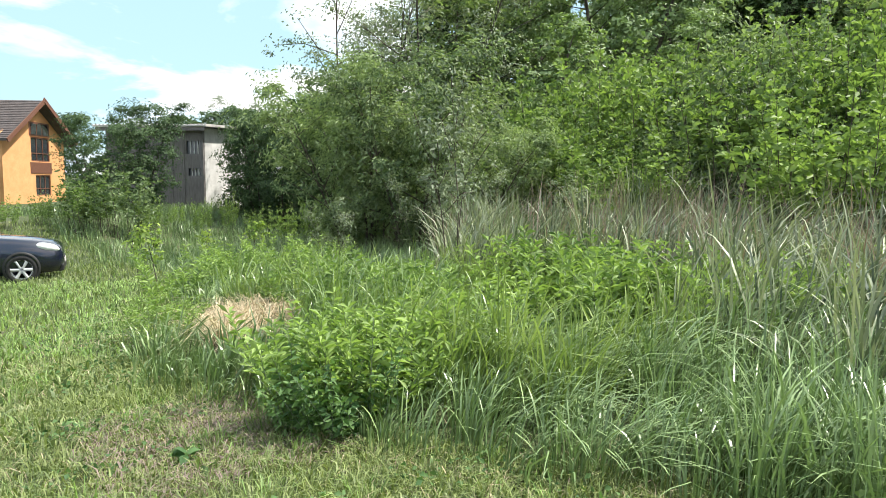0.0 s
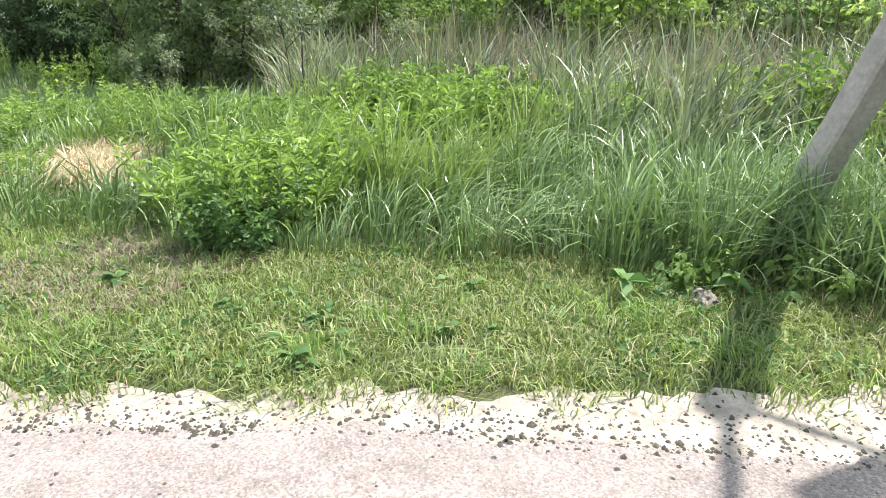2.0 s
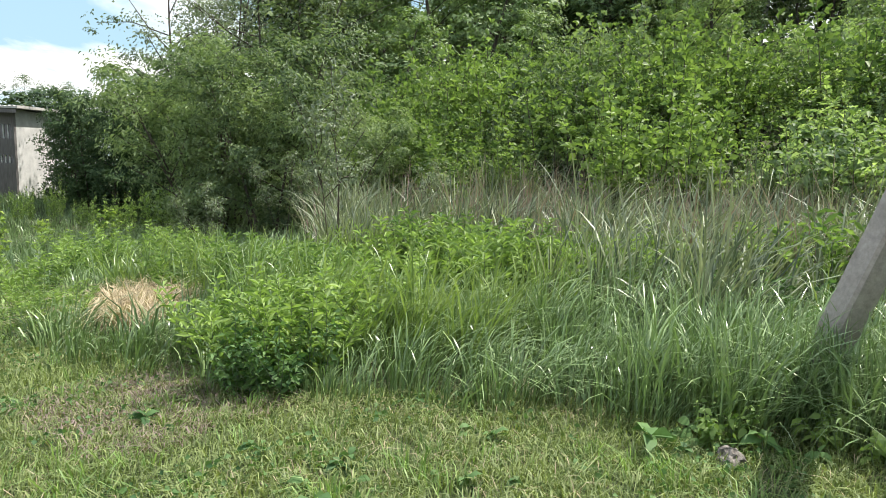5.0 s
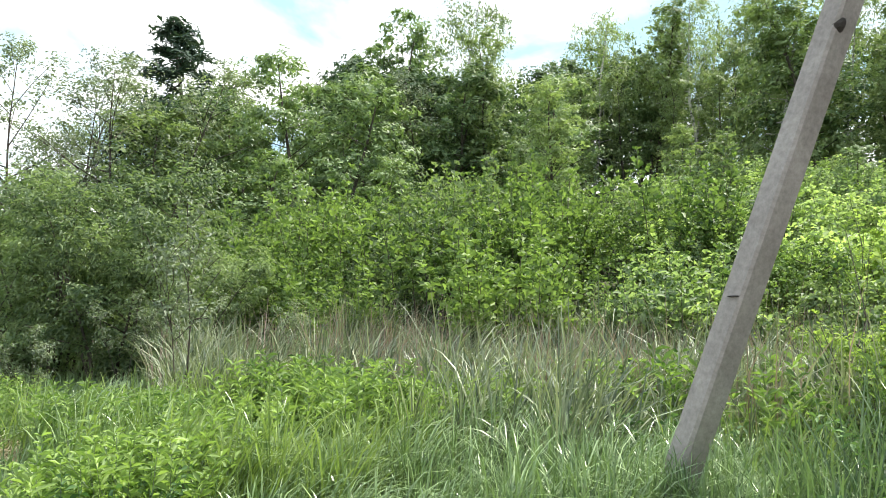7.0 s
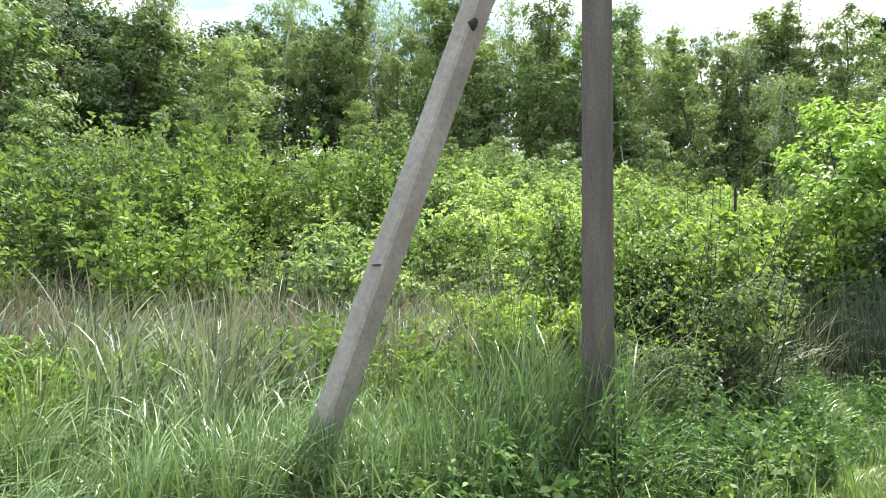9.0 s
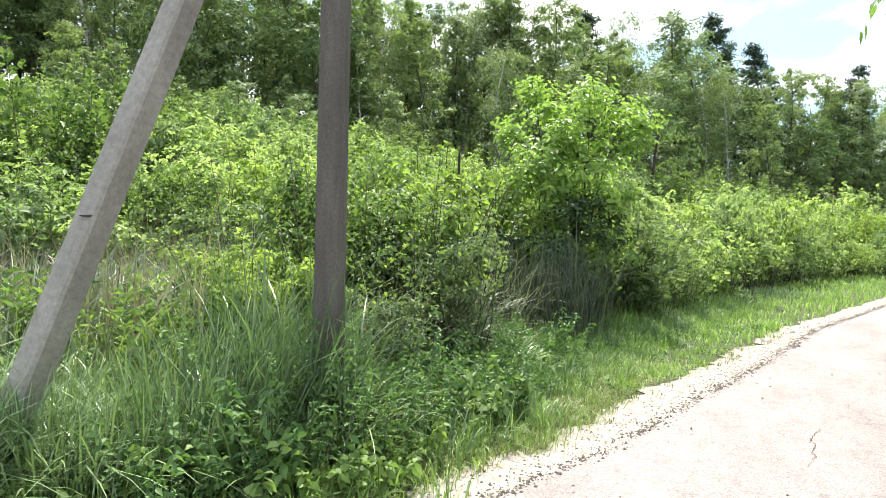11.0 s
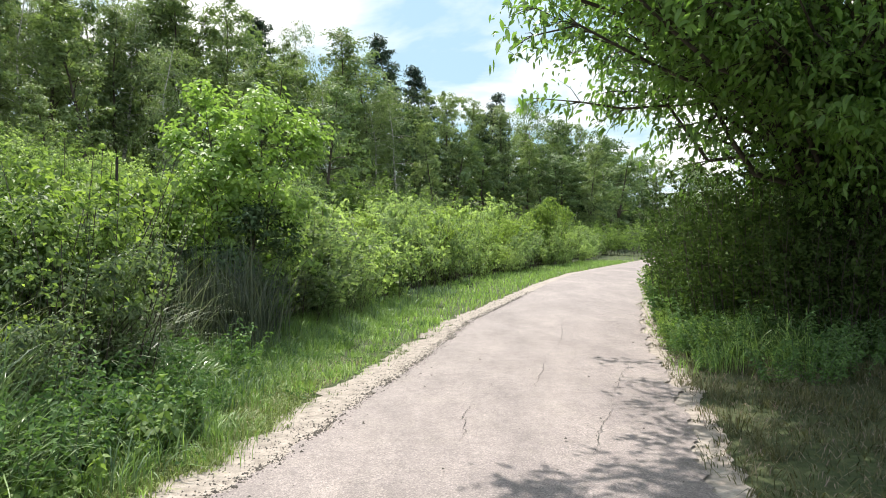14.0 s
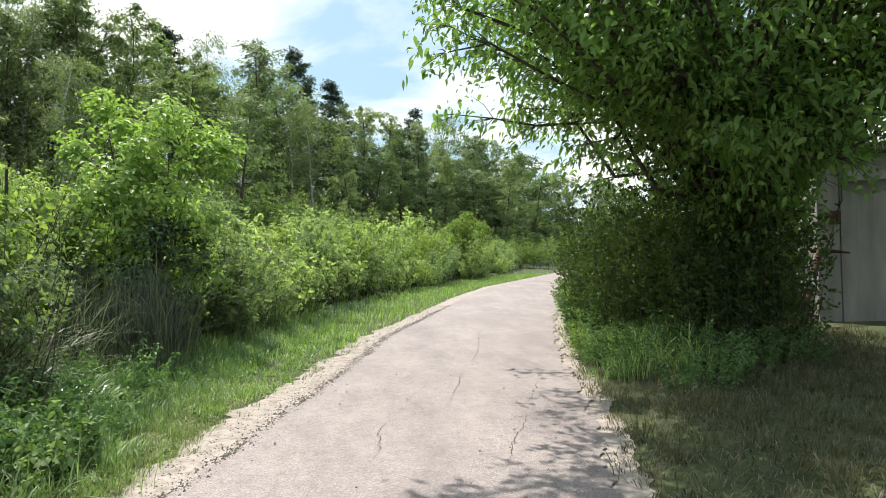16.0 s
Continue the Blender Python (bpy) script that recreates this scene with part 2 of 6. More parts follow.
def blades(p, h, lean, width, r=None, curl=0.6):
    """Grass blades: roots, heights, lean vectors (ground plane, relative to height), widths. Three triangles each."""
    r = r or rng
    n = len(p)
    h, width = np.asarray(h, float).reshape(-1, 1) * np.ones((n, 1)), np.asarray(width, float).reshape(-1, 1) * np.ones((n, 1))
    ang = r.uniform(0, 2 * pi, (n, 1))
    s = np.concatenate([np.cos(ang), np.sin(ang), 0 * ang], 1) * width * 0.5
    l3 = np.concatenate([lean, np.zeros((n, 1))], 1)
    up = np.array([0, 0, 1.0])
    mid = p + (up * 0.62 + l3 * 0.35 * (1 - curl * 0.4)) * h
    sq = np.clip(1 - (np.linalg.norm(lean, axis=1, keepdims=True) ** 2) * 0.35, 0.35, 1)
    tip = p + (up * sq + l3) * h
    v = np.stack([p - s, p + s, mid - s * 0.85, mid + s * 0.85, tip], 1).reshape(-1, 3)
    o = np.arange(n)[:, None] * 5
    f = np.concatenate([o + [0, 1, 3], o + [0, 3, 2], o + [2, 3, 4]], 1).reshape(-1, 3)
    return v, f


def arched(p, h, lean, width, r, sag=0.5):
    """Long blades that rise straight and bow over towards the tip. Seven triangles each."""
    n = len(p)
    h, width = np.asarray(h, float).reshape(-1, 1), np.asarray(width, float).reshape(-1, 1) * np.ones((n, 1))
    l3 = np.concatenate([lean, np.zeros((n, 1))], 1)
    ang = np.arctan2(lean[:, 1:2], lean[:, :1]) + pi / 2 + r.normal(0, 0.5, (n, 1))
    s = np.concatenate([np.cos(ang), np.sin(ang), 0 * ang], 1) * width * 0.5
    up = np.array([0, 0, 1.0])
    q = np.clip(np.linalg.norm(lean, axis=1, keepdims=True), 0, 1.2)
    bow = r.uniform(1.7, 2.6, (n, 1))
    rows = [p - s * 0.7, p + s * 0.7]
    for t, w in ((0.4, 1.0), (0.7, 0.92), (0.88, 0.65), (1.0, 0.0)):
        at_t = p + (up * (t - sag * q * t ** 3.2) + l3 * t ** bow) * h
        rows += [at_t - s * w, at_t + s * w] if w else [at_t]
    v = np.stack(rows, 1).reshape(-1, 3)
    o = np.arange(n)[:, None] * 9
    f = np.concatenate([o + [i + a, i + b, i + c] for i in (0, 2, 4) for a, b, c in ((0, 1, 3), (0, 3, 2))] + [o + [6, 7, 8]], 1).reshape(-1, 3)
    return v, f


# ---------------------------------------------------------------- plan of the land
EDGE_L = np.array([(-20, -110), (-9.5, -40), (-5.8, -20), (-4.4, -10), (-3.6, -4.5), (-3.21, -2), (-2.95, 0), (-2.8, 1.4), (-2.22, 4.08), (-1.86, 5.3), (-1.35, 8.1), (-0.74, 11.1), (-0.06, 14.4), (0.85, 17.2), (3.6, 26), (5.8, 32), (15.5, 51), (32, 76), (75, 130)], float)
EDGE_R = np.array([(-15, -110), (-5.2, -40), (-1.9, -20), (-0.4, -10), (0.4, -4.5), (0.75, -2), (1.1, 0), (1.35, 1.4), (1.78, 4.0), (2.1, 5.5), (2.76, 8), (3.5, 11.3), (4.3, 14.4), (5.15, 17.4), (8.2, 27), (10.5, 33.5), (18.5, 49.5), (35, 73.5), (78, 127)], float)
TALL = np.array([(-60, -60), (-26, -22), (-16, -9), (-10.5, -5.2), (-7.4, -3.9), (-5.97, -3.16), (-4.9, -1.35), (-4.64, -0.2), (-4.41, 0.9), (-4.13, 1.54), (-3.8, 2.4), (-3.05, 3.35), (-2.8, 4.2), (-2.8, 6.5), (-2.7, 11), (-1.95, 15), (0.2, 24), (2.6, 30.5), (12, 50), (28, 76), (70, 132)], float)
FOOT = np.array([(-70, -17), (-26, -7), (-18, -1.5), (-14, 2.5), (-11, 5.5), (-8, 7), (-6.5, 9.5), (-6, 13), (-5, 20), (-2.5, 30), (2, 40), (11, 57), (27, 82), (70, 138)], float)


def edge_x(edge, y):
    return np.interp(y, edge[:, 1], edge[:, 0])


def side_of(line, x, y):
    """Signed distance to a polyline, positive on its left."""
    x, y = np.asarray(x, float), np.asarray(y, float)
    best, sign = np.full(x.shape, 1e9), np.ones(x.shape)
    for (ax, ay), (bx, by) in zip(line[:-1], line[1:]):
        dx, dy = bx - ax, by - ay
        t = np.clip(((x - ax) * dx + (y - ay) * dy) / (dx * dx + dy * dy), 0, 1)
        ex, ey = x - ax - t * dx, y - ay - t * dy
        d = np.hypot(ex, ey)
        near = d < best - 1e-9
        sign = np.where(near, np.where(dx * ey - dy * ex >= 0, 1.0, -1.0), sign)
        best = np.where(near, d, best)
    return best * sign


def wave(x, y, s, k):
    return np.sin(x * s + k) * np.cos(y * s * 1.13 + 2 * k) + 0.5 * np.sin((x + y) * s * 2.1 + 3 * k)


def land(x, y):
    """Height of the ground."""
    x, y = np.asarray(x, float), np.asarray(y, float)
    rise = 0.022 * np.maximum(0, np.minimum(y, 70) - 10)
    fall = -0.065 * np.clip(-0.4 * x - 0.92 * y - 4.5, 0, 16)
    far = -0.4 * x - 0.92 * y - 4.5
    fall = fall + 0.11 * np.clip(far - 15, 0, 9)
    s = side_of(FOOT, x, y)
    hill = 0.33 * np.clip(s, 0, 12) + 0.27 * np.clip(s - 12, 0, 26) + 0.06 * np.clip(s - 38, 0, 60)
    off = np.clip(np.minimum(side_of(TALL, x, y), 6), 0, 6) / 6
    right = np.clip((x - edge_x(EDGE_R, y) - 0.5) / 8, 0, 1) * 0.35
    return rise + fall * (0.4 + 0.6 * np.clip(-x / 8, 0, 1)) + hill + off * 0.06 * wave(x, y, 1.3, 0.4) + right


def at(az, d):
    """A place on the ground by heading and distance from where the camera stands."""
    x, y = -0.1 + d * sin(radians(az)), d * cos(radians(az))
    return x, y, float(land(np.array([x]), np.array([y]))[0])


def ground_sheet():
    xs = np.unique(np.concatenate([np.arange(-62, 40, 1.0), -62 - np.geomspace(2, 2400, 26), 40 + np.geomspace(2, 2400, 26), np.arange(-12, 6, 0.5)]).round(3))
    ys = np.unique(np.concatenate([np.arange(-50, 100, 1.0), -50 - np.geomspace(2, 2400, 26), 100 + np.geomspace(2, 2400, 26), np.arange(-5, 16, 0.5)]).round(3))
    gx, gy = np.meshgrid(xs, ys)
    z = land(gx, gy)
    v = np.stack([gx, gy, z], -1).reshape(-1, 3)
    w = len(xs)
    i = (np.arange(len(ys) - 1)[:, None] * w + np.arange(w - 1)[None]).ravel()
    f = np.concatenate([np.stack([i, i + 1, i + w + 1], 1), np.stack([i, i + w + 1, i + w], 1)])
    return v, f


def ground_mat():
    m, n, k, b = nodes_of("meadow_soil")
    t1, t2 = noise_node(n, k, 0.8, 6, 0.6), noise_node(n, k, 14, 5, 0.7)
    r1 = ramp_node(n, [(0.3, (0.05, 0.075, 0.02)), (0.55, (0.085, 0.11, 0.035)), (0.8, (0.17, 0.15, 0.085))])
    r2 = ramp_node(n, [(0.25, (0.35, 0.35, 0.35)), (0.75, (0.95, 0.95, 0.95))])
    k.new(t1.outputs[0], r1.inputs[0])
    k.new(t2.outputs[0], r2.inputs[0])
    mx = n.new("ShaderNodeMix")
    mx.data_type, mx.blend_type = "RGBA", "MULTIPLY"
    mx.inputs["Factor"].default_value = 1
    k.new(r1.outputs[0], mx.inputs["A"])
    k.new(r2.outputs[0], mx.inputs["B"])
    k.new(mx.outputs["Result"], b.inputs["Base Color"])
    b.inputs["Roughness"].default_value = 0.95
    bump_on(n, k, b, t2.outputs[0], 0.6, 0.05)
    return m


tagged(part("ground", ground_sheet(), ground_mat(), smooth=True), "rough green meadow ground rising to a wooded slope", "ground", kind="structure")


def strip(inner, outer, ys, lift, cols, wobble=0.0, arch=0.0, fray=0.0):
    """A band of ground between two edges, laid a little above the land."""
    v, f = [], []
    for y in ys:
        a, b2 = float(edge_x(inner, y)), float(edge_x(outer, y))
        a += wobble * (noise.noise((0.0, y * 1.7, 3.1)) + 0.5 * noise.noise((4.0, y * 6.0, 0)) + 0.4 * noise.noise((8.0, y * 15.0, 0)))
        b2 += fray * (noise.noise((5.0, y * 1.9, 1.3)) + 0.6 * noise.noise((9.0, y * 7.0, 0)) + 0.4 * noise.noise((3.0, y * 17.0, 0)))
        for j in range(cols):
            t = j / (cols - 1)
            x = a + (b2 - a) * t
            v.append((x, y, float(lift + arch * (1 - (2 * t - 1) ** 2))))
    v = np.array(v)
    v[:, 2] += land(v[:, 0], v[:, 1])
    for i in range(len(ys) - 1):
        for j in range(cols - 1):
            p = i * cols + j
            f += [(p, p + 1, p + cols + 1), (p, p + cols + 1, p + cols)]
    return v, np.array(f)


def road_mat():
    m, n, k, b = nodes_of("worn_asphalt")
    big, fine, dust = noise_node(n, k, 1.3, 7, 0.68, stretch=(1.0, 0.4, 1.0)), noise_node(n, k, 85, 4, 0.75), noise_node(n, k, 2.2, 6, 0.65)
    r = ramp_node(n, [(0.3, (0.176, 0.15, 0.147)), (0.5, (0.233, 0.199, 0.194)), (0.72, (0.308, 0.265, 0.254))])
    k.new(big.outputs[0], r.inputs[0])
    r2 = ramp_node(n, [(0.32, (0.26, 0.26, 0.26)), (0.68, (0.78, 0.78, 0.78))])
    k.new(fine.outputs[0], r2.inputs[0])
    mx = n.new("ShaderNodeMix")
    mx.data_type, mx.blend_type = "RGBA", "OVERLAY"
    mx.inputs["Factor"].default_value = 0.8
    k.new(r.outputs[0], mx.inputs["A"])
    k.new(r2.outputs[0], mx.inputs["B"])
    r3 = ramp_node(n, [(0.5, (0, 0, 0)), (0.8, (0.35, 0.35, 0.35))])
    k.new(dust.outputs[0], r3.inputs[0])
    m2 = n.new("ShaderNodeMix")
    m2.data_type = "RGBA"
    k.new(r3.outputs[0], m2.inputs["Factor"])
    k.new(mx.outputs["Result"], m2.inputs["A"])
    m2.inputs["B"].default_value = (0.33, 0.292, 0.255, 1)
    k.new(m2.outputs["Result"], b.inputs["Base Color"])
    b.inputs["Roughness"].default_value = 0.72
    b.inputs["Specular IOR Level"].default_value = 0.45
    vor = n.new("ShaderNodeTexVoronoi")
    vor.inputs["Scale"].default_value = 75
    vco = n.new("ShaderNodeTexCoord")
    k.new(vco.outputs["Object"], vor.inputs["Vector"])
    r4 = ramp_node(n, [(0.05, (0.5, 0.48, 0.47)), (0.3, (1.0, 1.0, 1.0))])
    k.new(vor.outputs["Distance"], r4.inputs[0])
    gate = n.new("ShaderNodeMix")
    gate.data_type, gate.blend_type = "RGBA", "MULTIPLY"
    gate.inputs["Factor"].default_value = 0.85
    k.new(m2.outputs["Result"], gate.inputs["A"])
    k.new(r4.outputs[0], gate.inputs["B"])
    mott = noise_node(n, k, 9, 9, 0.8)
    r5 = ramp_node(n, [(0.36, (0.3, 0.29, 0.29)), (0.5, (0.5, 0.5, 0.5)), (0.66, (0.68, 0.67, 0.66))])
    k.new(mott.outputs[0], r5.inputs[0])
    grain = n.new("ShaderNodeMix")
    grain.data_type, grain.blend_type = "RGBA", "OVERLAY"
    grain.inputs["Factor"].default_value = 0.45
    k.new(gate.outputs["Result"], grain.inputs["A"])
    k.new(r5.outputs[0], grain.inputs["B"])
    chips = n.new("ShaderNodeTexVoronoi")
    chips.inputs["Scale"].default_value = 105
    k.new(vco.outputs["Object"], chips.inputs["Vector"])
    pick_r = n.new("ShaderNodeSeparateColor")
    k.new(chips.outputs["Color"], pick_r.inputs[0])
    r6 = ramp_node(n, [(0.0, (0.22, 0.21, 0.21)), (0.5, (0.48, 0.47, 0.47)), (0.8, (0.6, 0.58, 0.57)), (1.0, (0.85, 0.82, 0.8))])
    k.new(pick_r.outputs[0], r6.inputs[0])
    agg = n.new("ShaderNodeMix")
    agg.data_type, agg.blend_type = "RGBA", "OVERLAY"
    agg.inputs["Factor"].default_value = 0.55
    k.new(grain.outputs["Result"], agg.inputs["A"])
    k.new(r6.outputs[0], agg.inputs["B"])
    k.new(agg.outputs["Result"], b.inputs["Base Color"])
    bump_on(n, k, b, fine.outputs[0], 0.5, 0.006)
    return m


M_ROAD = road_mat()
M_SAND = plain_mat("sandy_shoulder", [(0.3, (0.215, 0.184, 0.16)), (0.6, (0.375, 0.325, 0.288))], 7, 0.95, 0.3, fine=38)
road_ys = np.concatenate([np.arange(-110, -10, 4.0), np.arange(-10, -5, 0.25), np.arange(-5, 14, 0.07), np.arange(14, 30, 0.25), np.arange(30, 130, 2.0)])
EDGE_A = EDGE_L.copy()
EDGE_A[:, 0] += np.interp(EDGE_A[:, 1], [-10, 0, 1.4, 5, 10, 20, 40], [0.35, 0.33, 0.52, 0.56, 0.64, 0.55, 0.3])
EDGE_B = EDGE_R.copy()
EDGE_B[:, 0] -= 0.13
EDGE_S = EDGE_A.copy()
EDGE_S[:, 0] += 0.22
tagged(part("road", strip(EDGE_A, EDGE_B, road_ys, 0.03, 9, 0.12, 0.03, 0.14), M_ROAD, smooth=True), "pale worn asphalt lane with hairline cracks", "road", kind="structure")
tagged(part("gravel_shoulder", strip(EDGE_L, EDGE_S, road_ys, 0.012, 5, 0.2), M_SAND, smooth=True), "sandy gravel shoulder beside the asphalt lane", "road shoulder", kind="structure")

EDGE_I, EDGE_O = EDGE_R.copy(), EDGE_R.copy()
EDGE_I[:, 0] -= 0.3
EDGE_O[:, 0] += 0.14
tagged(part("gravel_shoulder", strip(EDGE_I, EDGE_O, road_ys, 0.012, 4, 0.0, 0.0, 0.13), M_SAND, smooth=True), "narrow dusty edge of the lane below the bank", "road shoulder", kind="structure")

# ---------------------------------------------------------------- trees and shrubs


def limb_points(p0, d0, length, n, r, droop=0.0, wob=0.12):
    pts, d = [np.array(p0, float)], np.array(d0, float) / np.linalg.norm(d0)
    for i in range(n):
        d = d + r.normal(size=3) * wob + np.array([0, 0, -droop * (i + 1) / n])
        d /= np.linalg.norm(d)
        pts.append(pts[-1] + d * length / n)
    return np.array(pts)


def tree_geo(seed, height, radius, n_leaf, leaf, low=0.25, shape="round", trunk=0.09, stems=1, droop=0.0, n_limb=16, spread_=0.3, width=0.5, up=0.5, far=False):
    """Wood and crown of a tree that stands at the origin."""
    r = np.random.default_rng(seed)
    wood, ends = [], []
    for s in range(stems):
        a = 2 * pi * s / stems + r.uniform(0, 1)
        off = 0 if stems == 1 else 0.1 * radius
        out = 0.0 if stems == 1 else 0.32 * radius / height * r.uniform(0.3, 1.7)
        pts = limb_points((cos(a) * off, sin(a) * off, -0.15), (cos(a) * out * 2, sin(a) * out * 2, 1), height * r.uniform(0.8, 1.0) if s else height * 0.96, 9, r, 0, 0.06)
        wood.append(tube(pts, np.linspace(trunk, trunk * 0.12, 10) * (1 if stems == 1 else 0.6), 7 if stems == 1 else 5))
        nl = max(4, n_limb // stems)
        for i in range(nl):
            t = low + (0.98 - low) * (i + r.uniform(0, 1)) / nl
            k = t * 9
            p = pts[int(min(k, 8))] * (1 - k % 1) + pts[int(min(k, 8)) + 1] * (k % 1)
            u = (t - low) / (1 - low)
            if shape == "round":
                reach = radius * (0.35 + 0.75 * math.sin(pi * min(1, 0.18 + u * 0.8)))
            elif shape == "cone":
                reach = radius * (1.05 - 0.95 * u)
            elif shape == "flame":
                reach = radius * (0.5 + 0.6 * math.sin(pi * (0.15 + 0.75 * u)))
            else:
                reach = radius
            reach *= r.uniform(0.65, 1.15) / (1 if stems == 1 else 1.5)
            aa = i * 2.4 + r.uniform(-0.5, 0.5)
            d0 = (cos(aa), sin(aa), up * r.uniform(0.4, 1.4) if shape != "cone" else r.uniform(-0.05, 0.3))
            lp = limb_points(p, d0, reach, 4, r, droop)
            wood.append(tube(lp[::2], np.linspace(trunk * 0.34 * (1.1 - u), 0.008, 3), 3))
            for q in range(2, 5):
                ends.append((lp[q], lp[q] - lp[q - 1], reach))
            for j in range(2):
                q = lp[r.integers(1, 4)]
                d1 = (lp[-1] - lp[0]) + r.normal(size=3) * reach * 0.6
                sp = limb_points(q, d1, reach * 0.5, 2, r, droop)
                if j == 0 and stems < 3:
                    wood.append(tube(sp[::2], (trunk * 0.1, 0.004), 3))
                ends += [(sp[1], d1, reach), (sp[2], d1, reach)]
        ends.append((pts[-1], np.array([0, 0, 1.0]), radius * 0.5))
    e = np.array([x[0] for x in ends])
    ed = np.array([x[1] / (np.linalg.norm(x[1]) + 1e-9) for x in ends])
    kept = np.flatnonzero(r.random(len(e)) < 0.78)
    idx = kept[r.integers(0, len(kept), n_leaf)]
    sc = spread_ * radius * np.clip(r.gamma(3.0, 0.33, (len(e), 1)), 0.45, 1.4)[idx]
    g = unit(r.normal(size=(n_leaf, 3)))
    g[:, 2] = np.where(r.random(n_leaf) < 0.6, np.abs(g[:, 2]), g[:, 2])
    c = e[idx] + g * (0.3 + 0.8 * r.random((n_leaf, 1)) ** 0.6) * sc * np.array([0.8, 0.8, 0.56])
    if droop > 0.25:
        c[:, 2] -= r.exponential(0.5, n_leaf) * droop * radius * 0.6
    c[:, 2] = np.maximum(c[:, 2], 0.05 + 0.1 * r.random(n_leaf))
    mid = np.array([0, 0, height * (0.5 + 0.3 * low)])
    face = g * 0.8 + (c - mid) / np.array([radius, radius, height * 0.5]) * 0.55 + np.array([0, 0, 0.45]) + r.normal(size=(n_leaf, 3)) * 0.42
    al = np.cross(face, r.normal(size=(n_leaf, 3))) + ed[idx] * 0.5 + np.array([0, 0, -0.3 - droop])
    crown = leaves(c, al, leaf * r.uniform(0.6, 1.3, n_leaf), width, 0.15, r, far, face)
    return joined(wood), crown


def thicket_geo(seed, height, radius, stems, leaf, width=0.5, twigs=5, per=9, bare=0.25):
    """Wood and foliage of a shrub of many upright shoots, leafy along their upper part and tufted at the tips."""
    r = np.random.default_rng(seed)
    wood, c, al, fc, sz = [], [], [], [], []

    def leafy(pts, t0, n, scale):
        for i in range(n):
            t = (t0 + (1 - t0) * (i + r.random()) / n) * (len(pts) - 1)
            k = min(int(t), len(pts) - 2)
            q = pts[k] * (1 - (t - k)) + pts[k + 1] * (t - k)
            a = i * 2.4 + r.uniform(-0.4, 0.4)
            out = np.array([cos(a), sin(a), 0.0])
            s = leaf * scale * r.uniform(0.65, 1.3) * (1.1 - 0.35 * i / n)
            d = out + np.array([0, 0, r.uniform(-0.3, 0.7)]) + (pts[-1] - pts[-2]) / (np.linalg.norm(pts[-1] - pts[-2]) + 1e-9) * 0.4
            c.append(q + d / np.linalg.norm(d) * s * 0.62)
            al.append(d)
            fc.append(np.array([0, 0, 0.5]) + out * 0.45 + r.normal(size=3) * 0.5)
            sz.append(s)

    for i in range(stems):
        a, d = i * 2.4 + r.uniform(-0.3, 0.3), radius * 0.6 * math.sqrt((i + 0.5) / stems)
        h = height * r.uniform(0.62, 1.0) * (1.05 - 0.3 * d / radius)
        lean = 0.12 + 0.55 * d / height
        pts = limb_points((cos(a) * d, sin(a) * d, -0.1), (cos(a) * lean, sin(a) * lean, 1), h, 6, r, -0.05, 0.09)
        wood.append(tube(pts[[0, 3, 6]], (0.005 * height, 0.007, 0.003), 3))
        leafy(pts, bare, 14, 1.0)
        for j in range(twigs):
            t = bare + (0.92 - bare) * (j + r.random()) / twigs
            q = pts[int(t * 6)]
            b2 = j * 2.4 + r.uniform(0, 1.5)
            tw = limb_points(q, (cos(b2), sin(b2), r.uniform(0.3, 1.0)), radius * r.uniform(0.16, 0.42) * (1.15 - 0.6 * t), 2, r, -0.1, 0.15)
            leafy(tw, 0.15, per, 0.92)
        for j in range(7):
            a2 = j * 2.4 + r.uniform(-0.3, 0.3)
            dd = np.array([cos(a2), sin(a2), r.uniform(0.5, 1.6)])
            s = leaf * r.uniform(0.5, 0.85)
            c.append(pts[-1] + dd / np.linalg.norm(dd) * s * 0.5)
            al.append(dd)
            fc.append(np.array([0, 0, 0.6]) + r.normal(size=3) * 0.35)
            sz.append(s)
    c = np.array(c)
    c[:, 2] = np.maximum(c[:, 2], 0.04)
    return joined(wood), leaves(c, np.array(al), np.array(sz), width, 0.13, r, facing=np.array(fc))


def wild_geo(seed, height, radius, n_leaf, leaf, width=0.52, shoots=9, **more):
    """A shrub with a dense body and loose leafy shoots that stand out of it."""
    wood, body = tree_geo(seed, height, radius, n_leaf, leaf, 0.05, "round", 0.02, width=width, **more)
    sticks, tips = thicket_geo(seed + 500, height * 1.22, radius * 1.35, shoots, leaf * 1.08, width, 4, 7, 0.4)
    return joined([wood, sticks]), joined([body, tips])


def plant_kind(name, label, category, geo, leaf_m, bark_m, crown_name="crown", trunk_name="trunk", group=""):
    """A tree or shrub at the origin, to be copied into place; the original is kept as the first of its kind."""
    root = new(name)
    w = part(trunk_name, geo[0], bark_m, root, smooth=True)
    c = part(crown_name, geo[1], leaf_m, root)
    c["kind"] = "stuff"
    if trunk_name != "trunk":
        w["kind"] = "stuff"
    return tagged(root, label, category, group)


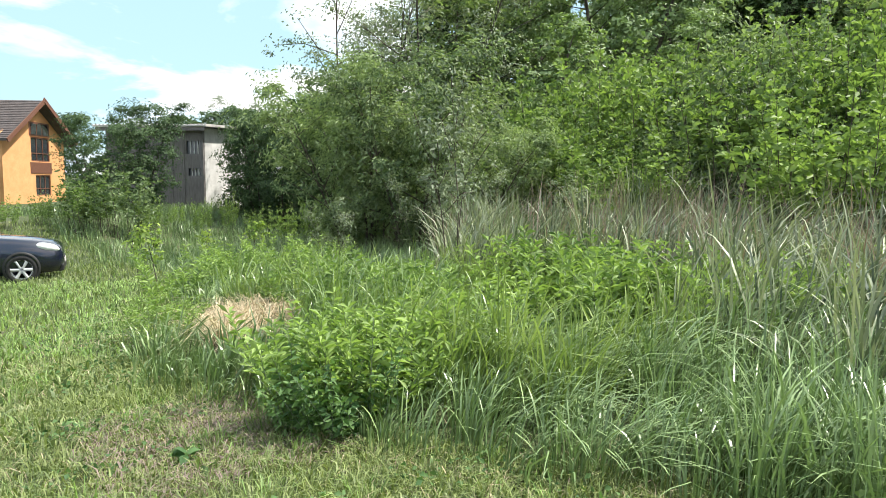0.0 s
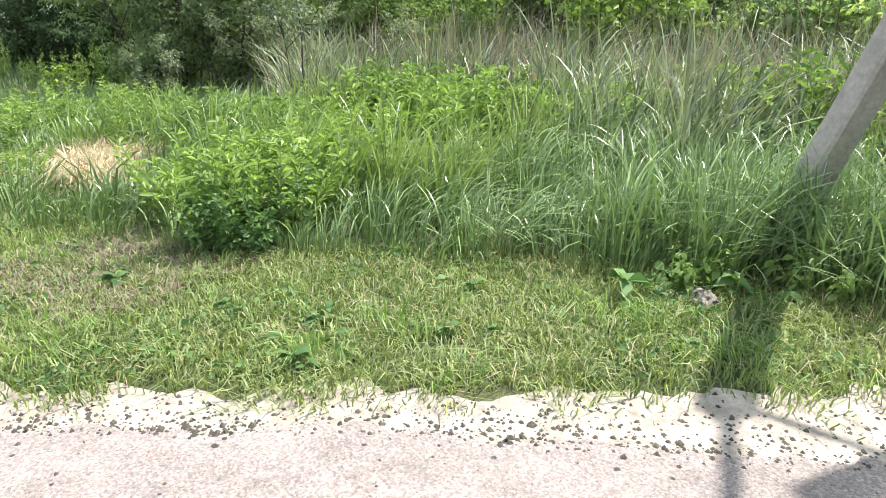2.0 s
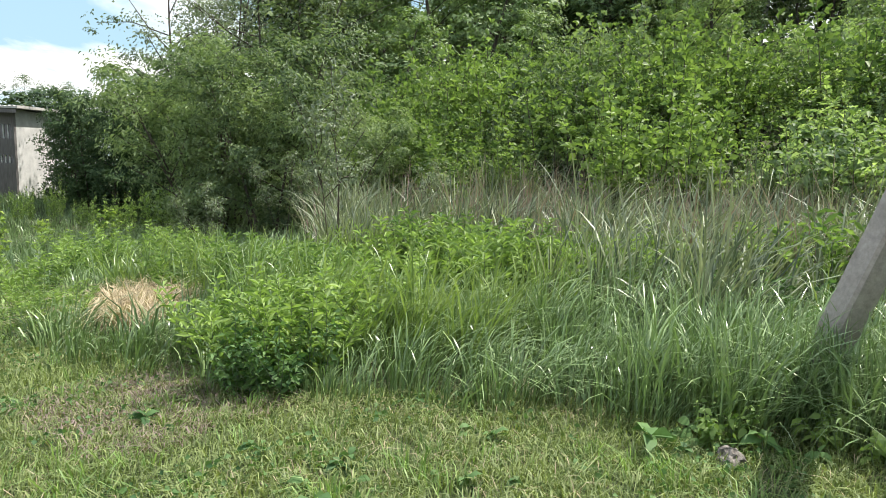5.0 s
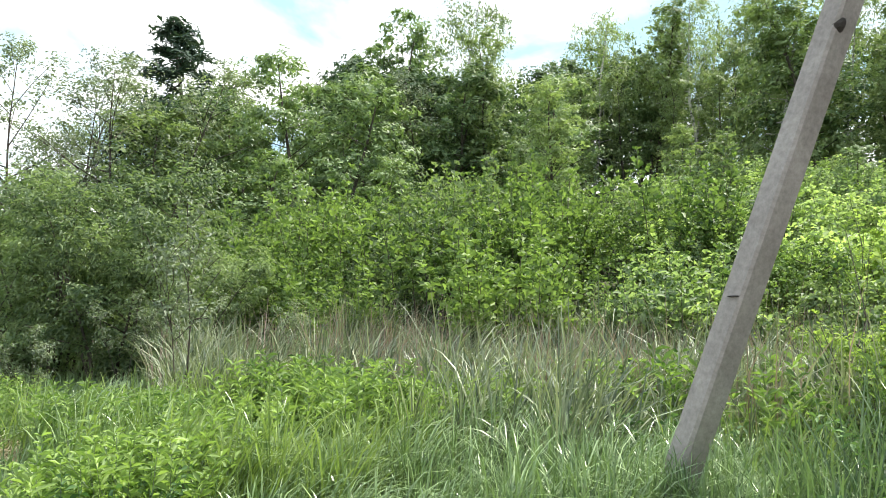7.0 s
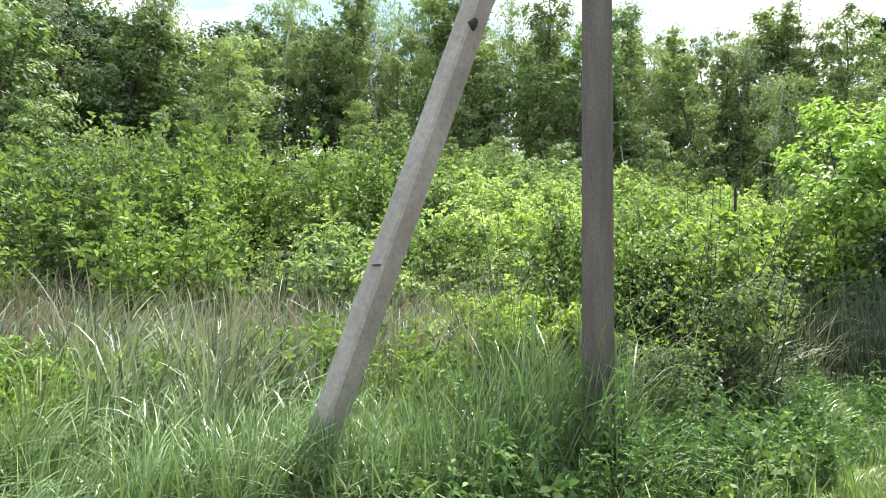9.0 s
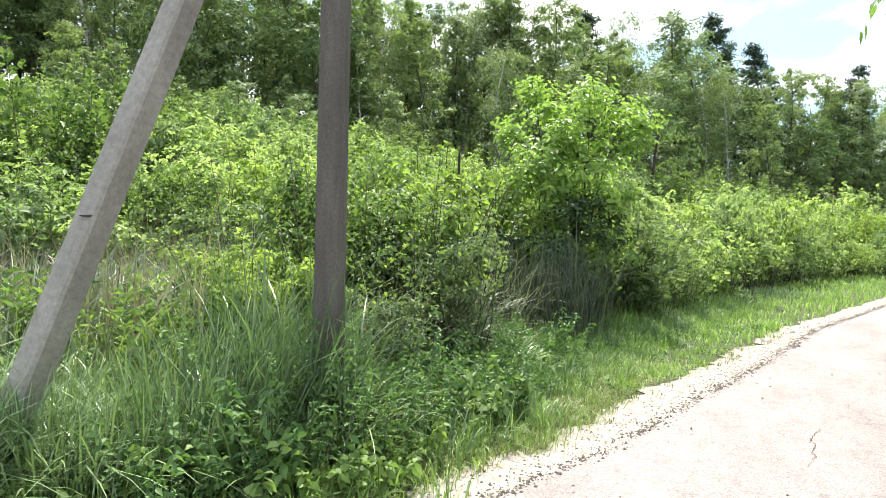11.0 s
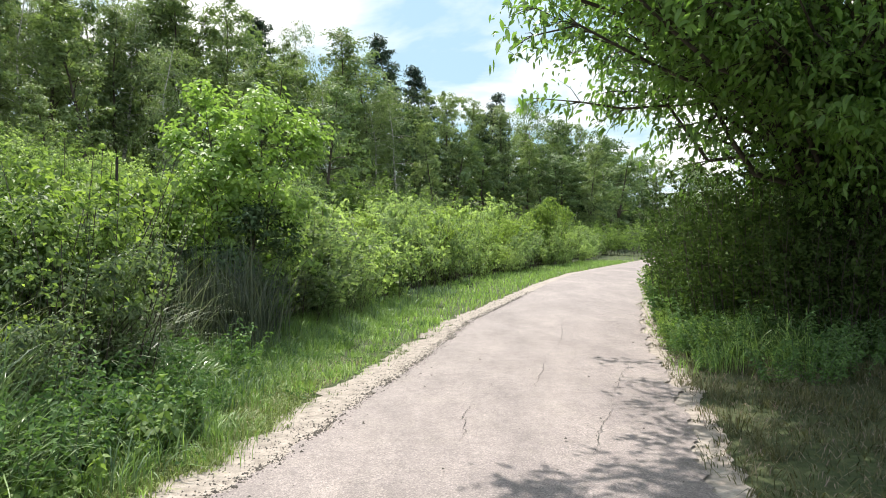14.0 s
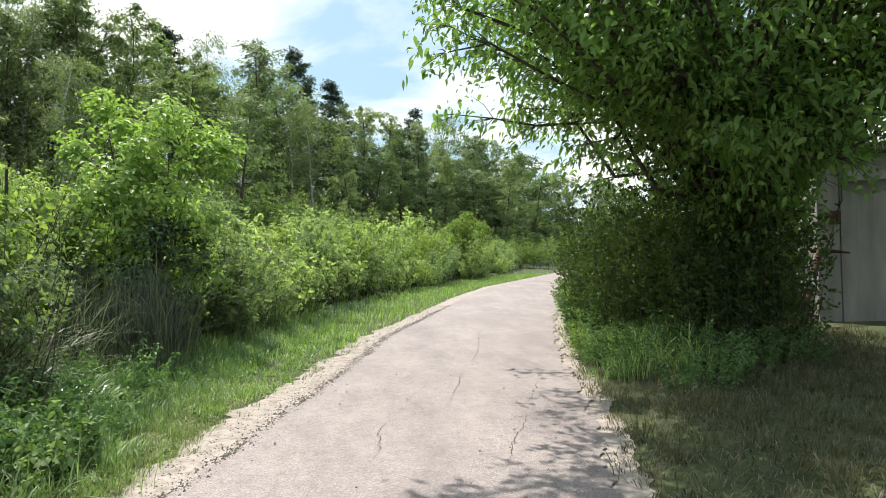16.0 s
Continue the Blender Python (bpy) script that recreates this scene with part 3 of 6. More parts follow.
class Kind:
    """Builds a kind once; the first call places it, the later ones copy it."""

    def __init__(self, make):
        self.make, self.ob = make, None

    def put(self, x, y, scale=1.0, turn=0.0, sink=0.0, z=None, tall=1.0, label=""):
        z = float(land(np.array([x]), np.array([y]))[0]) if z is None else z
        m = Matrix.LocRotScale((x, y, z - sink), Euler((0, 0, turn)), (scale, scale, scale * tall))
        if self.ob is None:
            self.ob = self.make()
            self.ob.matrix_basis = m
            got = self.ob
        else:
            made = {}
            for o in (self.ob, *self.ob.children_recursive):
                made[o] = o.copy()
                scene.collection.objects.link(made[o])
                made[o].parent = made.get(o.parent, o.parent)
            made[self.ob].matrix_basis = m
            got = made[self.ob]
        if label:
            got["label"] = label
        return got


TR, SH = "trees on the slope", "shrubs on the slope"
maple = [Kind(lambda s=s: plant_kind("broadleaf_tree", "leafy green deciduous tree on the wooded slope", "tree", tree_geo(s, 9, 2.2, 6200, 0.215, 0.12, "round", 0.13, far=True, n_limb=26), M_TREE, M_BARK, group=TR)) for s in (1, 2, 3)]
tallt = [Kind(lambda s=s: plant_kind("slender_tree", "slender light green tree with upright crown on the slope", "tree", tree_geo(s, 10, 1.55, 5400, 0.2, 0.1, "flame", 0.11, far=True, n_limb=34, up=1.3, spread_=0.34), M_BIRCH, M_BARK, group=TR)) for s in (11, 12, 13)]
birch = [Kind(lambda s=s: plant_kind("weeping_birch", "pale weeping birch with hanging twigs on the slope", "tree", tree_geo(s, 11, 2.1, 5800, 0.205, 0.14, "flame", 0.12, droop=0.5, far=True, n_limb=30, width=0.34), M_BIRCH, M_BIRCHBARK, group=TR)) for s in (21, 22)]
darkt = [Kind(lambda s=s: plant_kind("dark_tree", "dense dark green deciduous tree", "tree", tree_geo(s, 8, 2.6, 5200, 0.28, 0.06, "round", 0.13, far=True, n_limb=28), M_DARK, M_BARK, group=TR)) for s in (31, 32)]
pine = [Kind(lambda s=s: plant_kind("pine_tree", "dark pine with tiered crown above the wood", "tree", tree_geo(s, 13, 3.3, 5600, 0.36, 0.25, "cone", 0.15, far=True, n_limb=44, width=0.24, spread_=0.16), M_PINE, M_BARK, group=TR)) for s in (41, 42)]
meadowt = [Kind(lambda s=s: plant_kind("round_tree", "dense dark green tree beside the shed", "tree", tree_geo(s, 8, 3.0, 12000, 0.185, 0.05, "round", 0.12, stems=2, n_limb=44, spread_=0.27), M_DARK, M_BARK, group="trees beside the shed")) for s in (34, 35)]
airy = [Kind(lambda s=s: plant_kind("airy_tree", "thin grey-green tree with see-through crown", "tree", tree_geo(s, 8, 2.7, 8500, 0.1, 0.25, "round", 0.1, stems=3, n_limb=48, up=0.9, width=0.5, spread_=0.2), M_SILVER, M_BARK, group=TR)) for s in (51,)]
willow = [Kind(lambda s=s: plant_kind("willow_bush", "large grey-green willow bush at the edge of the marsh", "bush", tree_geo(s, 5, 2.3, 19000, 0.125, 0.04, "round", 0.07, stems=6, n_limb=54, width=0.32, spread_=0.24, up=0.9), M_OLIVE, M_BARK, "foliage", "wood")) for s in (61, 62)]
shrub = [Kind(lambda s=s, m=m: plant_kind("hillside_shrub", "bright green leafy shrub in the thicket on the slope", "shrub", thicket_geo(s, 2.7, 1.45, 15, 0.16, 0.54, 7, 10, 0.4), m, M_BARK, "foliage", "wood", SH)) for s, m in ((71, M_SHRUB), (72, M_SHRUB), (73, M_OLIVE), (74, M_SHRUB))]
roadshrub = [Kind(lambda s=s, m=m: plant_kind("roadside_shrub", "light green roadside shrub with many thin stems", "shrub", wild_geo(s, 2.0, 1.05, 6500, 0.078, 0.52, 16, stems=6, n_limb=48, spread_=0.22, up=1.2), m, M_BARK, "foliage", "wood", "shrubs along the lane")) for s, m in ((81, M_OLIVE), (82, M_OLIVE), (83, M_SHRUB))]

farshrub = [Kind(lambda s=s, m=m: plant_kind("slope_shrub", "light green shrub on the weedy slope", "shrub", wild_geo(s, 2.0, 1.1, 1100, 0.15, 0.52, 8, stems=4, n_limb=24, spread_=0.24, up=1.2), m, M_BARK, "foliage", "wood", "shrubs along the lane")) for s, m in ((84, M_LIGHT), (85, M_WILLOW), (86, M_LIGHT))]

yellowshrub = [Kind(lambda s=s: plant_kind("sunlit_shrub", "yellow-green roadside shrub glowing in the sun", "shrub", wild_geo(s, 2.0, 1.0, 5500, 0.08, 0.55, 16, stems=6, n_limb=48, spread_=0.22, up=1.4), M_BRIGHT, M_BARK, "foliage", "wood", "shrubs along the lane")) for s in (87, 88)]

paleshrub = [Kind(lambda s=s, m=m: plant_kind("pale_shrub", "pale grey-green shrub with small leaves beside the lane", "shrub", wild_geo(s, 2.0, 1.05, 5500, 0.075, 0.45, 18, stems=6, n_limb=48, spread_=0.24, up=1.3), m, M_BARK, "foliage", "wood", "shrubs along the lane")) for s, m in ((89, M_WILLOW), (90, M_SILVER))]

pr = random.Random(5)


def pick(kinds):
    return pr.choice(kinds)


def at_start(az, d):
    x, y = -0.88 + d * sin(radians(az)), 0.42 + d * cos(radians(az))
    return x, y, float(land(np.array([x]), np.array([y]))[0])


def put_top(kinds, az, d, el, scale_w=1.0, height=9.0, sink=0.0, label=""):
    """Stands a tree at a heading and distance, so tall that its top is seen at the elevation el."""
    x, y, z = at_start(az, d) if az < -107 else at(az, d)
    need = (1.6 + d * math.tan(radians(el)) - z) / height * 1.07
    return pick(kinds).put(x, y, need * scale_w, pr.uniform(0, 6.3), sink, z, 1 / scale_w, label)


# the wood on the slope, tree by tree along its skyline
SKYLINE_OVER_MARSH = [(-106.3, 40, 16.6, airy, 8, 1.0), (-102.5, 42, 15.0, airy, 8, 1.0), (-99.1, 36, 17.0, airy, 8, 1.1), (-94.9, 58, 22.4, pine, 13, 1.35), (-94.5, 44, 15.5, darkt, 8, 1.0), (-91.5, 42, 15.8, maple, 9, 1.0), (-85.9, 38, 19.3, maple, 9, 0.95), (-82.5, 46, 17.5, tallt, 10, 1.1), (-79.3, 50, 22.6, maple, 9, 0.8), (-76.0, 44, 17.2, airy, 8, 1.1), (-72.9, 48, 24.0, birch, 11, 0.9), (-71.0, 40, 21.0, tallt, 10, 1.0)]
SKYLINE_OVER_POLES = [(-66.5, 30, 17.4, maple, 9, 0.85), (-62.2, 46, 22.2, birch, 11, 1.0), (-57.2, 45, 21.5, tallt, 10, 1.2), (-53.5, 44, 22.5, birch, 11, 1.0), (-48.6, 40, 24.0, birch, 11, 1.1), (-45.5, 38, 22.5, tallt, 10, 1.2), (-40.4, 42, 22.8, tallt, 10, 1.0), (-36.5, 44, 19.5, maple, 9, 0.9), (-33.0, 45, 19.5, tallt, 10, 1.1), (-29.8, 46, 17.6, tallt, 10, 1.2), (-26.5, 47, 16.5, maple, 9, 0.9), (-22.8, 47, 18.6, tallt, 10, 1.2)]
SKYLINE_OVER_LANE = [(-21.3, 46, 18.2, tallt, 10, 1.0), (-18.2, 47, 17.4, tallt, 10, 1.0), (-16.6, 50, 16.6, maple, 9, 0.8), (-13.7, 58, 17.2, pine, 13, 1.2), (-11.1, 62, 17.0, birch, 11, 0.8), (-7.4, 55, 16.0, tallt, 10, 1.2), (-5.4, 58, 14.8, maple, 9, 1.0), (-3.3, 62, 16.6, pine, 13, 1.1), (-0.8, 66, 14.6, pine, 13, 1.1), (-9.5, 40, 12.6, maple, 9, 0.9), (-3.5, 52, 12.8, birch, 11, 1.0), (1.2, 66, 11.5, tallt, 10, 1.1)]
SKYLINE_AT_BEND = [(3.5, 70, 12.2, pine, 13, 1.1), (5.0, 72, 10.6, tallt, 10, 1.2), (6.8, 76, 12.0, birch, 11, 0.9), (8.6, 80, 10.0, maple, 9, 1.0), (10.4, 86, 9.3, tallt, 10, 1.2), (12.4, 90, 8.6, maple, 9, 1.0), (14.4, 95, 8.0, darkt, 8, 1.0), (16.5, 95, 6.6, maple, 9, 1.0), (19.0, 95, 6.0, maple, 9, 1.0), (22.0, 90, 5.5, maple, 9, 1.0)]
for az, d, el, kinds, h, w in SKYLINE_OVER_MARSH + SKYLINE_OVER_POLES + SKYLINE_OVER_LANE + SKYLINE_AT_BEND:
    put_top(kinds, az, d, el + np.interp(az, [-98, -85, -62, -45, -20, -12, 0], [0.6, 0.9, 1.6, 1.6, 1.8, 1.0, 0.6]), w, h)
for az, d, el, w in [(7.2, 82, 9.8, 1.3), (9.2, 84, 9.4, 1.3), (11.0, 88, 8.8, 1.3), (12.8, 92, 8.0, 1.3), (10.0, 76, 7.2, 1.4), (12.2, 80, 6.8, 1.4), (14.6, 86, 6.6, 1.4), (8.2, 72, 7.6, 1.3), (5.6, 68, 8.4, 1.3), (3.2, 64, 9.0, 1.2), (0.8, 60, 9.6, 1.2)]:
    put_top(maple, az, d, el, w, 9)
for az, d, el, w in [(-107.0, 45, 8.6, 1.2), (-109.8, 46, 8.0, 1.3), (-104.6, 44, 9.6, 1.2), (-112.2, 47, 6.8, 1.2), (-102.2, 43, 10.5, 1.2)]:
    put_top(maple, az, d, el, w, 9)
# second storey of the wood between and below the skyline trees
for i in range(40):
    az = -101 + 118 * (i + pr.uniform(0, 1)) / 40
    base_d = np.interp(az, [-101, -80, -60, -40, -20, 0, 10, 18], [35, 36, 37, 36, 40, 50, 66, 84])
    top = np.interp(az, [-101, -80, -60, -40, -20, 0, 10, 18], [14, 18.5, 19, 19, 15.5, 12.0, 9, 6])
    ks, h = pr.choice([(maple, 9), (tallt, 10), (maple, 9), (maple, 9)] if az < -48 else [(tallt, 10), (tallt, 10), (birch, 11), (maple, 9)])
    put_top(ks, az, base_d * pr.uniform(0.97, 1.2), top * pr.uniform(0.85, 1.1), pr.uniform(0.95, 1.3), h)

# ranks of slender trees that close the wood below its skyline
for i in range(62):
    az = -60 + 84 * (i + pr.uniform(0, 0.9)) / 62
    d = np.interp(az, [-60, -40, -20, 0, 12, 24], [44, 42, 47, 60, 80, 96]) * pr.uniform(0.98, 1.14)
    top = np.interp(az, [-60, -48, -36, -24, -14, -6, 2, 8, 14, 24], [21.5, 23, 20.5, 18.5, 16.5, 15.2, 12.4, 10.6, 8.4, 5.4])
    ks, h = pr.choice([(tallt, 10), (tallt, 10), (tallt, 10), (birch, 11)])
    put_top(ks, az, d, top * pr.uniform(0.86, 1.05), pr.uniform(0.75, 1.0), h)

# thicket of bright shrubs on the lower slope
n = 0
while n < 135:
    az, d = pr.uniform(-109, -52), pr.uniform(13, 31)
    x, y, z = at(az, d)
    s = float(side_of(FOOT, np.array([x]), np.array([y]))[0])
    if not 1.0 < s < 15:
        continue
    pick(shrub).put(x, y, pr.choice([0.65, 0.85, 1.1, 1.4]) * (0.85 if s < 3 else 1), pr.uniform(0, 6.3), 0.1, z, pr.uniform(0.85, 1.4))
    n += 1
# young trees that stand out of the thicket
for az, d, el in [(-90.5, 31, 13.6), (-80.5, 30, 13.4), (-69, 28, 13.6), (-64.9, 24, 18.6), (-56, 28, 14.5), (-52, 25, 13.6), (-47, 27, 12.0), (-43, 29, 12.6), (-38, 31, 11.8), (-30, 33, 11.8)]:
    put_top(tallt if pr.random() < 0.5 else maple, az, d, el, 1.25, 10)
# lower, lighter shrubs and weeds on the slope nearer the lane
n = 0
while n < 150:
    az, d = pr.uniform(-60, -12), pr.uniform(8, 36)
    x, y, z = at(az, d)
    s = float(side_of(FOOT, np.array([x]), np.array([y]))[0])
    if not 0.3 < s < 24:
        continue
    (pick(farshrub) if pr.random() < 0.6 or s < 5 else pick(shrub)).put(x, y, pr.uniform(0.7, 1.15), pr.uniform(0, 6.3), 0.1, z)
    n += 1
# shrub belt between the verge and the wood, along the lane's bend
for i in range(46):
    y = 12.5 + 50 * ((i + pr.uniform(0, 0.8)) / 46) ** 1.2
    x = float(edge_x(TALL, y)) - pr.uniform(0.6, 5.0) - 0.02 * y
    pick(farshrub if pr.random() < 0.6 else shrub).put(x, y, pr.uniform(0.75, 1.15), pr.uniform(0, 6.3), 0.1)

for i in range(26):
    y = 13.5 + 34 * ((i + pr.uniform(0, 0.8)) / 26) ** 1.2
    x = float(edge_x(TALL, y)) - pr.uniform(0.2, 1.6)
    pick(farshrub).put(x, y, pr.uniform(0.45, 1.05), pr.uniform(0, 6.3), 0.1, None, pr.uniform(0.8, 1.6))
for i in range(22):
    az = -98 + 40 * (i + pr.uniform(0, 0.9)) / 22
    top = np.interp(az, [-98, -90, -80, -70, -58], [16.0, 17.5, 20.5, 20.0, 21.5])
    ks, h = pr.choice([(tallt, 10), (maple, 9), (birch, 11), (darkt, 8)])
    put_top(ks, az, pr.uniform(44, 52), top * pr.uniform(0.9, 1.04), pr.uniform(0.8, 1.1), h)

for i in range(13):
    y = 16 + 28 * (i + pr.uniform(0, 0.8)) / 13
    (paleshrub[i % 2] if i < 3 else yellowshrub[i % 2]).put(float(edge_x(TALL, y)) - pr.uniform(0.8, 2.6), y, pr.uniform(0.9, 1.3) * (1.0 if i < 3 else 1.2), pr.uniform(0, 6.3), 0.1, None, pr.uniform(1.0, 1.5))

slope_r = random.Random(48)
for i in range(30):
    y = 15 + 34 * (i + slope_r.uniform(0, 0.9)) / 30
    kind = (yellowshrub[0], farshrub[0], paleshrub[0], yellowshrub[1], farshrub[2])[i % 5]
    kind.put(float(edge_x(TALL, y)) - slope_r.uniform(2.6, 6.5), y, slope_r.uniform(1.15, 1.6), slope_r.uniform(0, 6.3), 0.1, None, slope_r.uniform(1.0, 1.35))

# willows, sapling and the dark trees by the meadow
for x, y, s in [(-19.8, -3.8, 1.25), (-20.9, -5.6, 1.2), (-18.6, -2.0, 0.85), (-23.6, -5.6, 1.05)]:
    pick(willow).put(x, y, s, pr.uniform(0, 6), 0.1)
for az, d, el, w in [(-116.5, 34, 5.0, 0.85), (-115.0, 33, 5.2, 0.8), (-114.6, 33, 5.4, 0.9), (-112.6, 31, 5.0, 0.9), (-110.6, 30, 4.8, 1.0), (-108.8, 33, 6.4, 1.0), (-124.0, 36, 5.5, 1.05), (-126.4, 35, 4.6, 1.0)]:
    put_top(meadowt, az, d, el, w, 8)
for az, d, el, w in [(-118.0, 60, 5.4, 1.4), (-121.5, 75, 4.6, 1.4), (-127.5, 80, 4.4, 1.6)]:
    put_top(darkt, az, d, el, w, 8)
put_top(airy, -117.7, 75, 5.9, 1.3, 8.0, label="pale grey-green tree far behind the shed")
for az, d, el, w in [(-128.6, 30, -0.2, 0.75), (-127.0, 29, 0.2, 0.7), (-125.4, 28, 1.9, 0.95), (-127.2, 28.5, 1.0, 0.9), (-123.2, 28, -0.8, 0.7), (-130.4, 30, -0.9, 0.7), (-132.6, 29, -0.8, 0.8), (-119.3, 29, -1.0, 0.5), (-121.2, 30, -1.6, 0.6), (-117.3, 29, -0.6, 0.4), (-113.0, 26, -1.4, 0.6), (-110.6, 25, -0.6, 0.6), (-108.5, 24, -1.8, 0.8), (-134.5, 29, -0.8, 0.8), (-115.2, 28, -1.9, 0.7)]:
    put_top(shrub, az, d, el, w, 2.7)

# ---------------------------------------------------------------- poles
M_CONC = plain_mat("pole_concrete", [(0.3, (0.25, 0.22, 0.21)), (0.7, (0.36, 0.325, 0.31))], 2.2, 0.85, 0.12, fine=24)


M_POLE = plain_mat("weathered_dark_concrete", [(0.3, (0.085, 0.073, 0.069)), (0.7, (0.15, 0.13, 0.123))], 3, 0.9, 0.3, fine=60, stretch=(3, 3, 0.5))


def pole(name, base, top, w0, w1, turn, label, mat):
    """A tapered square concrete shaft with chamfered edges, turned about its axis."""
    root = new(name)
    a, b2 = Vector(base), Vector(top)
    root.location = a
    bm = bmesh.new()
    rings = []
    q = (b2 - a).normalized().to_track_quat("Z", "Y")
    for t in np.linspace(0, 1, 14):
        w = (w0 + (w1 - w0) * t) / 2
        c = (b2 - a) * t
        pts = []
        for i in range(8):
            ang = radians(turn) + pi / 4 + (i // 2) * pi / 2 + (-1 if i % 2 == 0 else 1) * 0.11
            pts.append(bm.verts.new(c + q @ Vector((cos(ang) * w * 1.37, sin(ang) * w * 1.37, 0))))
        rings.append(pts)
    for r0, r1 in zip(rings[:-1], rings[1:]):
        for i in range(8):
            bm.faces.new((r0[i], r0[(i + 1) % 8], r1[(i + 1) % 8], r1[i]))
    bm.faces.new(rings[-1])
    bm.faces.new(rings[0][::-1])
    bmesh.ops.recalc_face_normals(bm, faces=bm.faces)
    part("shaft", bm, mat, root)
    return tagged(root, label, "utility pole")


P2 = (-3.12, 4.18)
up_pole = pole("utility_pole", (*P2, -0.3), (P2[0] + 0.02, P2[1], 5.2), 0.18, 0.158, 11, "upright grey-brown concrete utility pole in tall grass", M_POLE)
S0, S1 = Vector((-4.72, 2.535, -0.4)), Vector((-3.065, 4.265, 6.5))
strut = pole("pole_strut", S0, S0.lerp(S1, 0.71), 0.188, 0.165, 48, "leaning concrete strut that braces the utility pole", M_CONC)
M_STEEL = plain_mat("weathered_steel", [(0.3, (0.12, 0.1, 0.09)), (0.7, (0.25, 0.22, 0.2))], 8, 0.6, 0.2, 0.6)
# Unseen rod, added to cast the thin shadow line on the lane.
part("steel_rod", tube([S0.lerp(S1, 0.68) - S0, Vector((P2[0] + 0.02, P2[1] + 0.02, 5.95)) - S0], (0.04, 0.04), 8), M_STEEL, strut, "thin unseen rod above the strut, added for its shadow", smooth=True)
# Unseen bracket, added to join strut and pole.
part("bracket", tube([S0.lerp(S1, 0.69) - S0, Vector((P2[0], P2[1], 4.4)) - S0], (0.03, 0.03), 6), M_STEEL, strut, "steel bracket to the upright pole", smooth=True)



def strut_at(u):
    return S0.lerp(S1, u) - S0


M_SOOT = plain_mat("dark_joint", [(0.3, (0.02, 0.017, 0.015)), (0.7, (0.06, 0.05, 0.045))], 20, 0.9, 0.3)


def lump(r0, squash, seed):
    bm = bmesh.new()
    bmesh.ops.create_icosphere(bm, subdivisions=2, radius=r0)
    for vv in bm.verts:
        vv.co *= 1 + 0.4 * noise.noise(vv.co * 18 + Vector((seed, 0, 0)))
        vv.co.z *= squash
    return bm


knot = part("knot", lump(0.05, 1.2, 1), M_SOOT, strut, "dark broken spot in the concrete")
knot.location = strut_at(0.567) + Vector((0.075, -0.04, 0))
seam = part("crack", lump(0.055, 0.12, 4), M_SOOT, strut, "short dark crack across the strut")
seam.location = strut_at(0.309) + Vector((0.035, -0.075, 0))
scar = part("scar", lump(0.022, 2.2, 7), M_SOOT, up_pole, "small dark scar in the concrete")
scar.location = (0.06, -0.06, 2.27)

# ---------------------------------------------------------------- grasses
WIND = np.array([0.15, 0.5])


def scatter(n, box, keep, r):
    x, y = r.uniform(box[0], box[1], n), r.uniform(box[2], box[3], n)
    k = keep(x, y)
    x, y = x[k], y[k]
    return np.stack([x, y, land(x, y)], 1)


def grass(name, label, n, box, keep, height, width, mat, lean=0.35, seed=1, wind=0.0, var=0.35, tuft=0.0, arch=False, per=10):
    """A stand of blades; with tuft they grow in bunches of that radius that lean alike."""
    r = np.random.default_rng(seed)
    if tuft:
        q = scatter(n // per, box, keep, r)
        k = np.repeat(np.arange(len(q)), per)
        d = r.normal(size=(len(k), 2)) * tuft
        p = np.stack([q[k, 0] + d[:, 0], q[k, 1] + d[:, 1], 0 * d[:, 0]], 1)
        p[:, 2] = land(p[:, 0], p[:, 1])
        ht = r.uniform(0.7, 1.2, len(q))[k]
        bend = r.normal(size=(len(q), 2))[k] * lean + d / tuft * lean * 0.8
    else:
        p = scatter(n, box, keep, r)
        ht, bend = 1.0, 0
    h = height(p[:, 0], p[:, 1]) if callable(height) else height
    h = h * ht * r.uniform(1 - var, 1 + var, len(p))
    l = r.normal(size=(len(p), 2)) * lean * (0.5 if tuft else 1) + bend + WIND * wind
    w = (width(p[:, 0], p[:, 1]) if callable(width) else width) * r.uniform(0.6, 1.3, len(p))
    geo = arched(p, h, l, w, r) if arch else blades(p, h, l, w, r)
    return tagged(part(name, geo, mat), label, "grass", kind="stuff")


def left_of_road(x, y):
    return edge_x(EDGE_L, y) - x


def ragged(x, y):
    return 0.09 * wave(x, y, 5.0, 1) + 0.05 * wave(x, y, 14.0, 2)


def bare(x, y):
    """Where the tall grass is beaten down or gives way to weeds."""
    hay = ((x + 7.55) * 0.93 + (y + 2.8) * 0.37) ** 2 / 1.5 + ((y + 2.8) * 0.93 - (x + 7.55) * 0.37) ** 2 / 0.36 < 1
    weeds = ((x + 8.3) / 1.5) ** 2 + ((y - 0.5) / 1.5) ** 2 < 1 + 0.3 * wave(x, y, 2.0, 1)
    low = ((x + 5.7) / 0.45) ** 2 + ((y + 1.15) / 0.5) ** 2 < 1
    return hay | weeds | low


